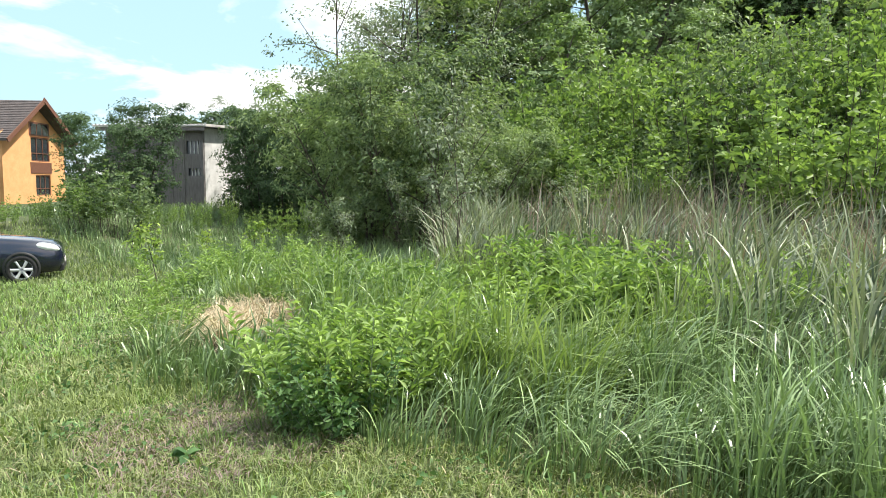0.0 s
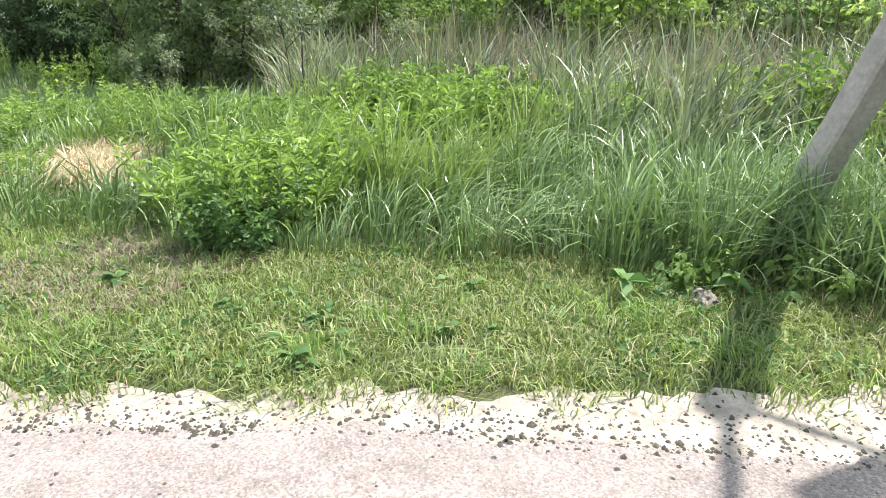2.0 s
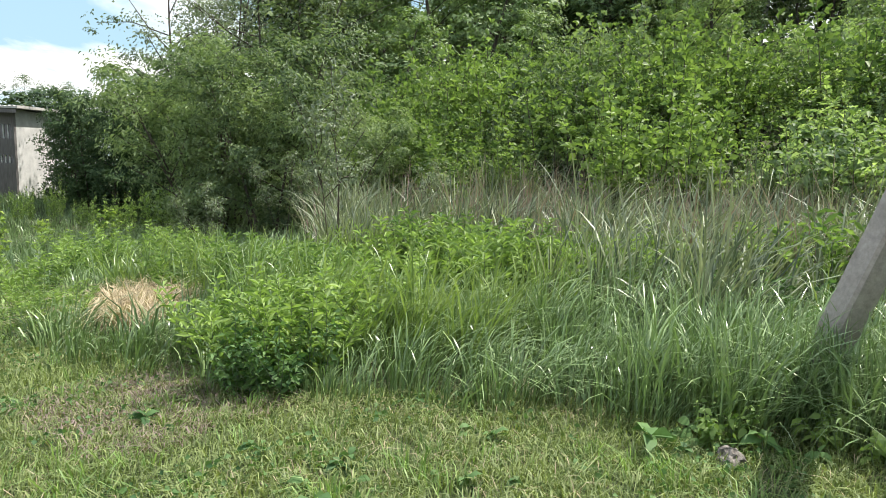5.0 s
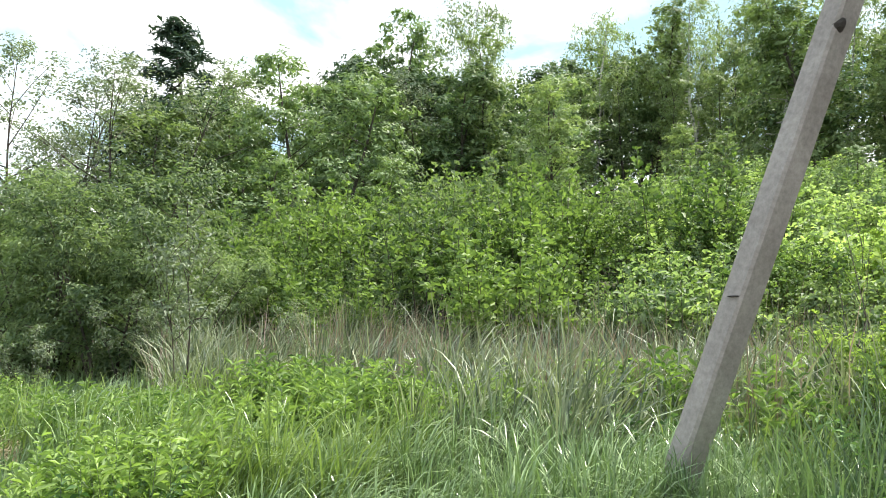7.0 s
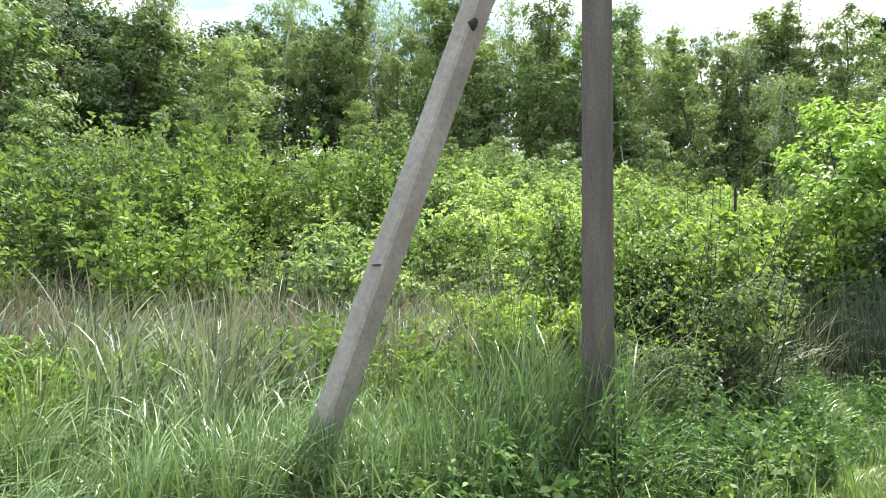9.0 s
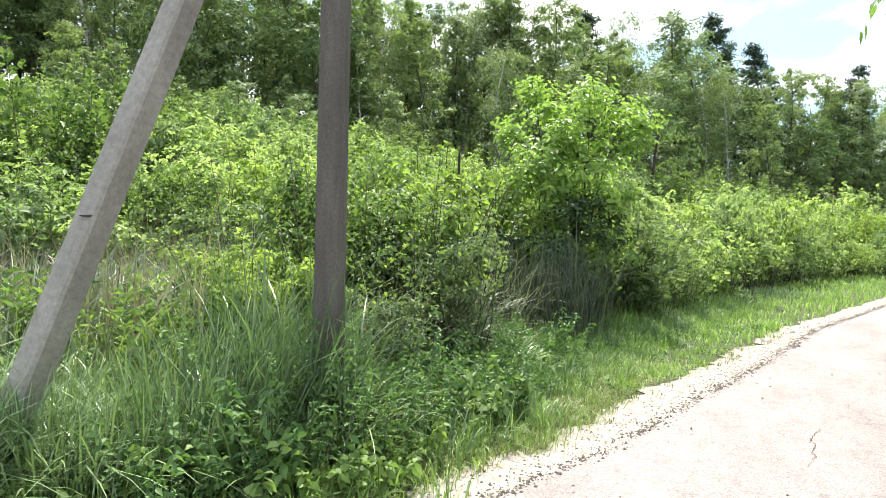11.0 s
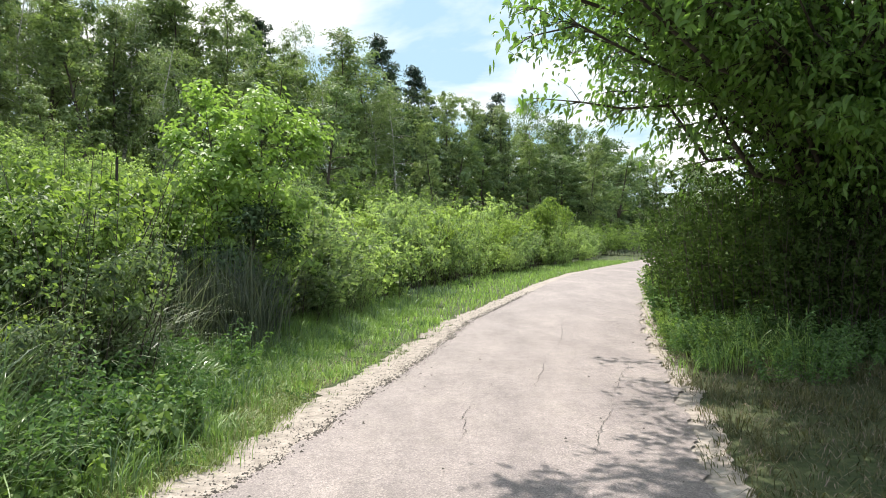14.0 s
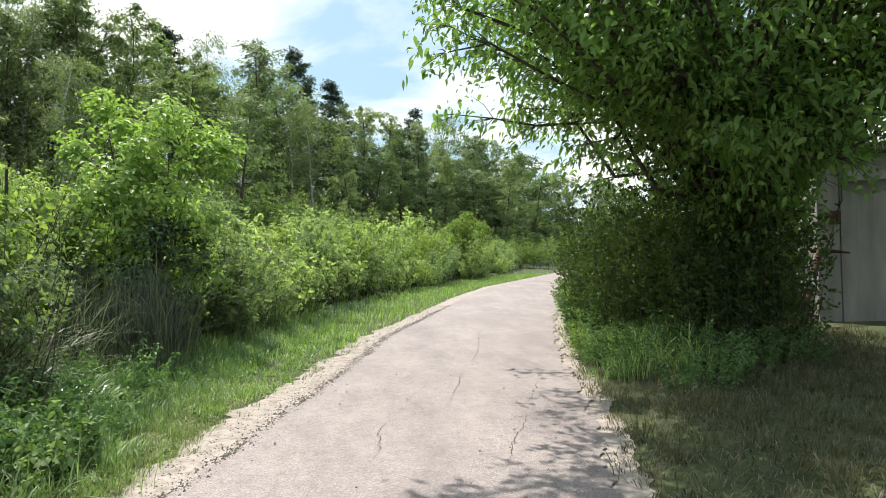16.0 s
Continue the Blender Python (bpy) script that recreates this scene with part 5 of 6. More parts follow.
# sapling with three thin trunks in the marsh
sapling = Kind(lambda: plant_kind("willow_sapling", "young grey-leaved willow with three thin trunks", "tree", tree_geo(92, 3.2, 0.8, 1300, 0.085, 0.5, "flame", 0.022, stems=3, n_limb=27, spread_=0.3, up=1.6, width=0.4), M_SILVER, M_BARK, "crown", "trunk"))
sapling.put(-10.3, -1.05, 1.0, 1.0)
for x, y, s in [(-12.5, -3.6, 0.5), (-14.5, -1.4, 0.75), (-13.2, 0.6, 0.6), (-15.5, -2.6, 0.7)]:
    sapling.put(x, y, s, pr.uniform(0, 6), label="small grey-leaved willow shoot in the reeds")

sprout = Kind(lambda: plant_kind("maple_sapling", "thin young sapling with a tuft of pale leaves", "tree", tree_geo(93, 1.35, 0.28, 170, 0.1, 0.55, "flame", 0.012, n_limb=9, spread_=0.4, width=0.6), M_BRIGHT, M_BARK, group="saplings in the meadow"))
for x, y, k in [(-11.9, -6.7, 1.0), (-15.2, -9.3, 0.9), (-14.9, -6.3, 0.95), (-16.5, -8.2, 0.8)]:
    sprout.put(x, y, k, pr.uniform(0, 6))

# ---------------------------------------------------------------- tree over the lane and the undergrowth on its side


def overhanging_tree():
    r = np.random.default_rng(101)
    T = np.array([6.6, 11.0, float(land(np.array([6.6]), np.array([11.0]))[0])])
    wood, ends = [], []
    pts = limb_points((0, 0, -0.2), (-0.05, -0.05, 1), 8.5, 9, r, 0, 0.05)
    wood.append(tube(pts, np.linspace(0.2, 0.03, 10), 9))
    first_limbs = [(-5.55, -3.0, 4.0), (-4.6, -4.6, 4.7), (-4.7, -1.2, 4.6), (-3.5, 1.3, 4.4), (-3.0, -5.6, 4.8), (-1.2, -6.0, 4.4), (0.8, -5.6, 4.2), (2.6, -4.4, 4.2), (3.6, -2.2, 4.2), (-4.4, -2.4, 6.0), (-3.0, -3.8, 6.2), (-1.2, -4.6, 6.4), (-3.2, -0.4, 6.8), (-1.2, 2.8, 6.0), (1.8, -3.4, 6.6), (3.2, 1.2, 5.6), (0.4, 3.6, 5.2), (-1.6, -2.0, 8.6), (1.0, 0.6, 8.8), (-2.6, -2.8, 3.9), (-0.6, -3.8, 3.7), (1.4, -3.0, 4.5), (-3.6, -3.8, 5.4), (-2.2, 2.6, 3.6), (-5.0, -3.8, 5.4), (-4.0, -2.4, 4.6), (-3.4, -3.2, 4.4)]
    inner_limbs = [(-2.0, -4.8, 5.6), (0.2, -5.0, 5.4), (2.4, -5.6, 5.2), (4.4, -4.0, 5.0), (5.0, -1.4, 4.9), (4.6, 0.6, 4.7), (2.0, -1.8, 4.6), (3.4, -3.2, 4.5), (0.2, -2.6, 4.8), (-2.4, -1.2, 4.2), (1.6, -6.4, 4.4), (4.2, -5.6, 4.6), (5.8, -3.2, 4.4), (-1.8, -3.0, 7.2), (-3.9, -1.4, 5.4), (-2.0, -3.9, 4.3), (-1.1, -4.0, 3.9), (-0.2, -3.2, 4.2), (-2.8, -3.0, 5.0), (0.6, -4.4, 4.6), (-1.4, -5.2, 5.0), (1.2, -3.8, 4.4), (-4.9, 0.8, 4.1), (-5.5, -4.2, 4.4), (-0.5, -5.5, 7.0), (0.0, -6.5, 6.2), (-2.5, -6.3, 6.0)]
    # Upper limbs, mostly unseen, added to shade the bank.
    upper_limbs = [(2.0, -6.8, 6.0), (-5.0, -2.6, 6.3), (-4.4, -1.8, 6.8), (-4.2, -3.2, 6.8), (-5.2, -3.5, 6.5), (-3.4, -2.4, 7.2), (-3.6, -4.0, 7.0), (-2.6, -3.0, 7.6), (-5.0, -1.6, 6.5), (-5.7, -2.6, 6.2), (-5.6, -0.8, 6.0), (-5.8, -3.8, 6.0), (-5.2, 0.4, 6.2), (-5.2, -5.2, 6.0), (-4.2, -5.8, 6.3), (-3.4, -6.6, 6.0), (-4.6, -3.6, 6.8), (-5.2, -4.2, 6.0), (-3.8, -4.8, 7.2), (-2.6, -5.6, 7.0), (-4.9, -6.4, 5.9), (-2.0, -7.4, 6.2), (-0.8, -7.0, 6.8), (-3.4, -7.6, 5.9), (0.6, -7.8, 6.0)]
    curtain = [(r.uniform(-3.6, 0.2), r.uniform(-4.4, -1.6), r.uniform(2.9, 4.3)) for _ in range(32)] + [(r.uniform(0.0, 4.6), r.uniform(-4.8, -2.0), r.uniform(4.1, 5.4)) for _ in range(24)]
    left_limbs = [(r.uniform(-5.6, -3.2), r.uniform(-5.0, 0.6), r.uniform(4.3, 5.6)) for _ in range(10)]
    # Unseen limbs over the lane, added to cast its patches of shade.
    road_limbs = [(r.uniform(-7.2, -5.7), r.uniform(-4.6, -3.0), r.uniform(5.7, 6.6)) for _ in range(10)]
    over_bank = [(r.uniform(-4.2, -0.8), r.uniform(-1.4, 1.6), r.uniform(4.0, 6.2)) for _ in range(18)] + [(r.uniform(-5.0, -2.6), r.uniform(-4.6, -0.4), r.uniform(4.9, 6.4)) for _ in range(16)]
    # Long limbs out of view, added to darken the bank further.
    unseen_limbs = [(r.uniform(-1.6, 4.2), r.uniform(-10.0, -5.4), r.uniform(4.9, 6.6)) for _ in range(26)]
    limbs = first_limbs + inner_limbs + upper_limbs + curtain + over_bank + unseen_limbs + left_limbs + road_limbs
    for lx, ly, lz in limbs:
        if lx > 0.3 and ly < 1.5:
            lz += 0.45
        h0 = max(1.6, lz - (0.22 if lx > 0.3 else 0.45) * math.hypot(lx, ly) - 0.2)
        p0 = np.array([0, 0, h0])
        e = np.array([lx, ly, lz])
        n = 7
        lp = []
        for i in range(n + 1):
            t = i / n
            q = p0 + (e - p0) * t + np.array([0, 0, 0.7 * math.sin(pi * t) * 0.8]) + r.normal(size=3) * 0.15 * (0 < i < n)
            lp.append(q)
        lp = np.array(lp)
        wood.append(tube(lp, np.linspace(0.06, 0.008, n + 1), 5))
        for i in range(1, n + 1):
            for j in range(4 if i > 3 else 3):
                d1 = (lp[i] - lp[i - 1]) * 2 + r.normal(size=3) * np.array([0.7, 0.7, 0.35])
                sp = limb_points(lp[i], d1, r.uniform(0.35, 0.75) * (0.6 if i == n else 1), 2, r, 0.35)
                wood.append(tube(sp, (0.01, 0.006, 0.003), 3))
                ends += [(sp[1], d1), (sp[2], d1)]
    e = np.array([x[0] for x in ends])
    d = np.array([x[1] / np.linalg.norm(x[1]) for x in ends])
    n_leaf = 90000
    kept = np.flatnonzero(r.random(len(e)) < 0.72)
    idx = kept[r.integers(0, len(kept), n_leaf)]
    c = e[idx] + np.clip(r.normal(size=(n_leaf, 3)), -1.7, 1.7) * np.array([0.16, 0.16, 0.13])
    al = d[idx] * 0.5 + r.normal(size=(n_leaf, 3)) * 0.55 + np.array([0, 0, -0.4])
    root = new("walnut_tree")
    root.location = T
    part("trunk", joined(wood), M_BARK, root, smooth=True)
    part("crown", leaves(c, al, 0.122 * r.uniform(0.5, 1.4, n_leaf), 0.42, 0.1, r, facing=np.array([-0.1, -0.1, 0.5]) + r.normal(size=(n_leaf, 3)) * 0.6, fine=True), M_WALNUT, root)
    return tagged(root, "spreading tree with long leaves hanging over the lane", "tree")


overhanging_tree()
under = [Kind(lambda s=s: plant_kind("shady_shrub", "tangled shrub with bare twigs, leaves coloured dark for the tree shade", "shrub", thicket_geo(s, 3.0, 1.6, 28, 0.115, 0.5, 9, 11, 0.05), M_SHADE, M_BARK, "foliage", "wood", "shrubs on the far side of the lane")) for s in (111, 112)]
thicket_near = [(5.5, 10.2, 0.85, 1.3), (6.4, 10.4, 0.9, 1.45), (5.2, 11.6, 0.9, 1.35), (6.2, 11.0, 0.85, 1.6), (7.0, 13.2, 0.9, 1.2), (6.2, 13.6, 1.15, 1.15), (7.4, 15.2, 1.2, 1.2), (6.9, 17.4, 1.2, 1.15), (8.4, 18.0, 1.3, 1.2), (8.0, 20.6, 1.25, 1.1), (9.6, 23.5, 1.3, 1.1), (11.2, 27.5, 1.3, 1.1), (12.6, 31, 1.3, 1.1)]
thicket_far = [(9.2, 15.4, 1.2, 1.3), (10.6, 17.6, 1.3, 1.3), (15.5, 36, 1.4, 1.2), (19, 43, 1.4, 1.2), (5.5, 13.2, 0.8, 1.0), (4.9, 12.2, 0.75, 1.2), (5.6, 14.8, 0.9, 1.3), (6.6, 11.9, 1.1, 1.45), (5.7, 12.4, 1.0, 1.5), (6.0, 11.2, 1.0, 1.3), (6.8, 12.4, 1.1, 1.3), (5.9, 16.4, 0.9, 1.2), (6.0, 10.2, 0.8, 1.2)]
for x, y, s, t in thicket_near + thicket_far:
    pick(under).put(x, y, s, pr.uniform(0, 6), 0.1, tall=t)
# Two unseen trees, added to keep sky light off the bank.
for x, y, k in [(8.6, 1.6, 0.8), (7.6, -3.4, 0.85)]:
    pick(darkt).put(x, y, k, pr.uniform(0, 6), 0.05)
for i in range(9):
    x, y, z = at(pr.uniform(22, 62), pr.uniform(24, 46))
    pick(darkt).put(x, y, pr.uniform(0.8, 1.2), pr.uniform(0, 6))
clumps(nettle, 22, 5.2, 13.4, 1.3, 3.8, 0.6, 1.35, lambda x, y: (x - edge_x(EDGE_R, y) > 0.3) & (x - edge_x(EDGE_R, y) < 2.2))
clumps(nettle, 36, 4.2, 9.9, 1.3, 2.2, 0.55, 0.95, lambda x, y: x - edge_x(EDGE_R, y) > 0.3)
clumps(nettle, 14, 5.6, 9.6, 1.2, 1.0, 0.6, 0.9, lambda x, y: x - edge_x(EDGE_R, y) > 0.9)
clumps(gold, 14, 4.6, 12.0, 1.2, 3.0, 0.4, 0.7, lambda x, y: (x - edge_x(EDGE_R, y) > 0.2) & (x - edge_x(EDGE_R, y) < 1.3))
clumps(gold, 16, 7.4, 20, 2.2, 4.5, 0.8, 1.1, lambda x, y: (x - edge_x(EDGE_R, y) > 0.3) & (x - edge_x(EDGE_R, y) < 1.6))

# green end of the lane's bend
for az, d, sc in [(13.5, 66, 1.1), (15.0, 62, 1.2), (16.5, 58, 1.2), (18.0, 56, 1.3), (19.5, 60, 1.4), (14.2, 74, 1.4), (12.2, 72, 1.2), (11.0, 66, 1.0), (17.2, 70, 1.6), (21, 64, 1.6), (23, 52, 1.4), (25, 44, 1.4)]:
    x, y, z = at(az, d)
    pick(shrub).put(x, y, sc, pr.uniform(0, 6), 0.1, z)

# ---------------------------------------------------------------- loose stones, cracks and litter on the lane
M_STONE = plain_mat("dark_gravel", [(0.3, (0.022, 0.019, 0.017)), (0.7, (0.11, 0.095, 0.082))], 30, 0.9, 0.4)


def stones(n, seed, lo, hi, pos):
    """Small uneven stones half sunk in the sand."""
    r = np.random.default_rng(seed)
    base = np.array([(1, 0, 0), (0.3, 0.95, 0), (-0.8, 0.6, 0), (-0.8, -0.6, 0), (0.3, -0.95, 0), (0.1, 0.05, 0.95)])
    tri = np.array([(0, 1, 5), (1, 2, 5), (2, 3, 5), (3, 4, 5), (4, 0, 5)])
    p = pos(n, r)
    p[:, 2] = land(p[:, 0], p[:, 1]) + np.where(p[:, 0] > edge_x(EDGE_A, p[:, 1]), 0.03, 0.012)
    s = (lo + (hi - lo) * r.random(len(p)) ** 3)[:, None, None]
    a = r.uniform(0, 2 * pi, len(p))
    rot = np.stack([np.cos(a), -np.sin(a), np.sin(a), np.cos(a)], 1).reshape(-1, 2, 2)
    b = base[None] * r.uniform(0.65, 1.25, (len(p), 6, 1)) * s
    b[:, :, :2] = np.einsum("nij,nkj->nki", rot, b[:, :, :2])
    v = (b + p[:, None]).reshape(-1, 3)
    f = (tri[None] + (np.arange(len(p)) * 6)[:, None, None]).reshape(-1, 3)
    return v, f


def on_shoulder(n, r):
    y = r.uniform(-8, 22, n)
    a, b2 = edge_x(EDGE_L, y), edge_x(EDGE_A, y)
    t = np.clip(np.where(r.random(n) < np.where(y > 4, 0.55, 0.3), r.normal(0.95, 0.1, n), r.normal(0.65, 0.3, n)), -0.05, 1.2)
    return np.stack([a + (b2 - a) * t, y, 0 * y], 1)


def on_edge(n, r):
    y = r.uniform(-4, 20, n)
    y = y[wave(y * 0, y, 3.0, 2) + 0.15 * y > r.uniform(-0.6, 1.4, len(y))]
    return np.stack([edge_x(EDGE_A, y) + r.normal(-0.02, 0.06, len(y)), y, 0 * y], 1)


def on_lane(n, r):
    y = r.uniform(-3, 16, n)
    a, b2 = edge_x(EDGE_A, y), edge_x(EDGE_R, y)
    p = np.stack([a + (b2 - a) * r.random(n) ** 2.2, y, 0 * y], 1)
    return p


tagged(part("gravel_stones", stones(19000, 31, 0.002, 0.0135, on_shoulder), M_STONE), "loose dark gravel scattered on the sandy shoulder", "gravel", kind="stuff")
tagged(part("edge_stones", stones(3200, 47, 0.005, 0.022, on_edge), M_STONE), "larger dark stones along the broken edge of the asphalt", "gravel", kind="stuff")
v, f = stones(420, 32, 0.003, 0.016, on_lane)
v[:, 2] += 0.045
tagged(part("lane_grit", (v, f), M_STONE), "single small stones lying on the asphalt", "gravel", kind="stuff")
M_PALE = plain_mat("pale_chips", [(0.3, (0.33, 0.285, 0.25)), (0.7, (0.47, 0.42, 0.37))], 30, 0.9, 0.3)
tagged(part("pale_chips", stones(3000, 33, 0.002, 0.009, on_shoulder), M_PALE), "pale stone chips in the sandy shoulder", "gravel", kind="stuff")

M_CRACK = plain_mat("crack_fill", [(0.3, (0.05, 0.045, 0.042)), (0.7, (0.1, 0.09, 0.085))], 40, 0.95, 0.2)
road_ob = bpy.data.objects["road"]


def lane_z(x, y):
    a, b2 = edge_x(EDGE_A, y), edge_x(EDGE_R, y)
    t = np.clip((x - a) / (b2 - a), 0, 1)
    return land(x, y) + 0.03 + 0.03 * (1 - (2 * t - 1) ** 2)


def crack(pts, width, seed):
    r = np.random.default_rng(seed)
    pts = np.array(pts, float)
    t = np.linspace(0, len(pts) - 1, len(pts) * 14)
    x = np.interp(t, range(len(pts)), pts[:, 0]) + np.cumsum(r.normal(0, 0.012, len(t))) * 0.7 + r.normal(0, 0.008, len(t))
    y = np.interp(t, range(len(pts)), pts[:, 1]) + r.normal(0, 0.012, len(t))
    w = width * np.sin(np.linspace(0.15, pi - 0.1, len(t))) * r.uniform(0.4, 1.3, len(t))
    z = lane_z(x, y) + 0.006
    v = np.concatenate([np.stack([x - w, y, z], 1), np.stack([x + w, y + 0.3 * w, z], 1)])
    n = len(t)
    i = np.arange(n - 1)
    return v, np.concatenate([np.stack([i, i + n, i + n + 1], 1), np.stack([i, i + n + 1, i + 1], 1)])


CRACKS = [([(0.03, 5.36), (0.2, 6.2), (0.33, 7.02)], 0.0045), ([(0.33, 7.02), (0.62, 7.15), (0.89, 7.32)], 0.003), ([(0.89, 7.32), (1.2, 8.7), (1.49, 10.06)], 0.0045), ([(1.49, 10.06), (1.86, 11.24), (2.2, 12.9), (2.59, 14.85)], 0.004), ([(1.03, 5.03), (1.3, 5.9), (1.72, 7.14)], 0.004), ([(1.72, 7.14), (2.1, 8.3), (2.55, 9.6)], 0.0035)]
CRACKS += [([(0.62, 7.15), (0.5, 7.9), (0.75, 8.9)], 0.0025), ([(1.2, 8.7), (1.6, 8.9), (1.95, 8.8)], 0.0025), ([(0.2, 6.2), (-0.1, 6.5)], 0.002), ([(1.49, 10.06), (1.2, 10.6), (1.1, 11.6)], 0.0025), ([(1.3, 5.9), (1.05, 6.2)], 0.002), ([(1.86, 11.24), (2.3, 11.5)], 0.0025)]
for k, (pts, w) in enumerate(CRACKS):
    part("crack", crack(pts, w, 50 + k), M_CRACK, road_ob, "dark hairline crack in the asphalt" if k == 0 else "")

M_PAPER = plain_mat("grey_rubble", [(0.35, (0.05, 0.045, 0.04)), (0.6, (0.25, 0.22, 0.2))], 25, 0.9, 0.5)
bm = bmesh.new()
bmesh.ops.create_icosphere(bm, subdivisions=3, radius=0.07)
for vv in bm.verts:
    k = noise.noise(vv.co * 14) * 0.5 + noise.noise(vv.co * 40) * 0.3
    vv.co *= 1 + k
    vv.co.z *= 0.75
ob = tagged(part("rubble_lump", bm, M_PAPER), "crumbly grey lump of rubble in the grass", "rubble")
ob.location = (-3.68, 1.66, 0.05)

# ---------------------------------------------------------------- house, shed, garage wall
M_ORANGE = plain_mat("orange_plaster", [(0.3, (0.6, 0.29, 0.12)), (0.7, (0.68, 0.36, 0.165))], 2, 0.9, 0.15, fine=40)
M_ROOF = plain_mat("brown_roof_tile", [(0.3, (0.055, 0.046, 0.045)), (0.7, (0.1, 0.083, 0.08))], 3, 0.8, 0.3, fine=20)
M_BROWN = plain_mat("brown_wood", [(0.3, (0.1, 0.04, 0.025)), (0.7, (0.17, 0.075, 0.045))], 4, 0.6, 0.2, stretch=(8, 8, 1))
# Grey darkened because the front of the shed is turned from the sun.
M_GREYWALL = plain_mat("weathered_grey_boards", [(0.3, (0.11, 0.1, 0.097)), (0.7, (0.2, 0.185, 0.18))], 3, 0.9, 0.3, stretch=(6, 6, 0.6))
M_PALEWALL = plain_mat("pale_plaster", [(0.3, (0.42, 0.41, 0.4)), (0.7, (0.62, 0.61, 0.59))], 2, 0.9, 0.2, fine=30)
M_SLATE = plain_mat("grey_sheet_roof", [(0.3, (0.4, 0.375, 0.355)), (0.7, (0.56, 0.53, 0.5))], 2, 0.85, 0.3, stretch=(1, 6, 1))


def glass_mat():
    m, n, k, b = nodes_of("dark_window_glass")
    b.inputs["Base Color"].default_value = (0.03, 0.035, 0.04, 1)
    b.inputs["Roughness"].default_value = 0.06
    b.inputs["Specular IOR Level"].default_value = 0.7
    return m


M_GLASS = glass_mat()


def box(bm, x0, x1, y0, y1, z0, z1):
    r = bmesh.ops.create_cube(bm, size=1)
    bmesh.ops.scale(bm, vec=(x1 - x0, y1 - y0, z1 - z0), verts=r["verts"])
    bmesh.ops.translate(bm, vec=((x0 + x1) / 2, (y0 + y1) / 2, (z0 + z1) / 2), verts=r["verts"])
    return r["verts"]


def box_part(name, mat, parent, dims, label="", bevel=0.0):
    bm = bmesh.new()
    box(bm, *dims)
    if bevel:
        bmesh.ops.bevel(bm, geom=bm.edges[:], offset=bevel, segments=2, profile=0.5, affect="EDGES")
    return part(name, bm, mat, parent, label)


def wall_with_holes(width, height, holes, thick, gable=0.0):
    """An upright wall in the xz plane from x=0, its outer face at y=0, with openings; the gable is added on top."""
    bm = bmesh.new()
    xs = sorted({0, width, *[h[0] for h in holes], *[h[1] for h in holes]})
    zs = sorted({0, height, *[h[2] for h in holes], *[h[3] for h in holes]})
    for a, b2 in zip(xs[:-1], xs[1:]):
        for c, d in zip(zs[:-1], zs[1:]):
            if any(h[0] <= a and b2 <= h[1] and h[2] <= c and d <= h[3] for h in holes):
                continue
            box(bm, a, b2, 0, thick, c, d)
    bmesh.ops.remove_doubles(bm, verts=bm.verts, dist=0.0005)
    if gable:
        p = [(0, height), (width, height), (width / 2, height + gable)]
        v = [bm.verts.new((x, y, z)) for y in (0, thick) for x, z in p]
        bm.faces.new((v[0], v[1], v[2]))
        bm.faces.new((v[5], v[4], v[3]))
        for i in range(3):
            j = (i + 1) % 3
            bm.faces.new((v[i], v[i + 3], v[j + 3], v[j]))
        bmesh.ops.remove_doubles(bm, verts=bm.verts, dist=0.0005)
        bmesh.ops.recalc_face_normals(bm, faces=bm.faces)
    return bm


def window(parent, x0, x1, z0, z1, bars, frame_m):
    w = part("window", wall_with_holes(x1 - x0, z1 - z0, [(0.07, x1 - x0 - 0.07, 0.07, z1 - z0 - 0.07)], 0.09), frame_m, parent)
    w.location = (x0, 0.03, z0)
    box_part("pane", M_GLASS, w, (0.06, x1 - x0 - 0.06, 0.05, 0.06, 0.06, z1 - z0 - 0.06))
    for i in range(bars):
        cx = (x1 - x0) * (i + 1) / (bars + 1)
        box_part("glazing_bar", frame_m, w, (cx - 0.025, cx + 0.025, 0.01, 0.05, 0.07, z1 - z0 - 0.07))
    box_part("glazing_bar", frame_m, w, (0.07, x1 - x0 - 0.07, 0.012, 0.048, (z1 - z0) * 0.32, (z1 - z0) * 0.32 + 0.05))
    return w


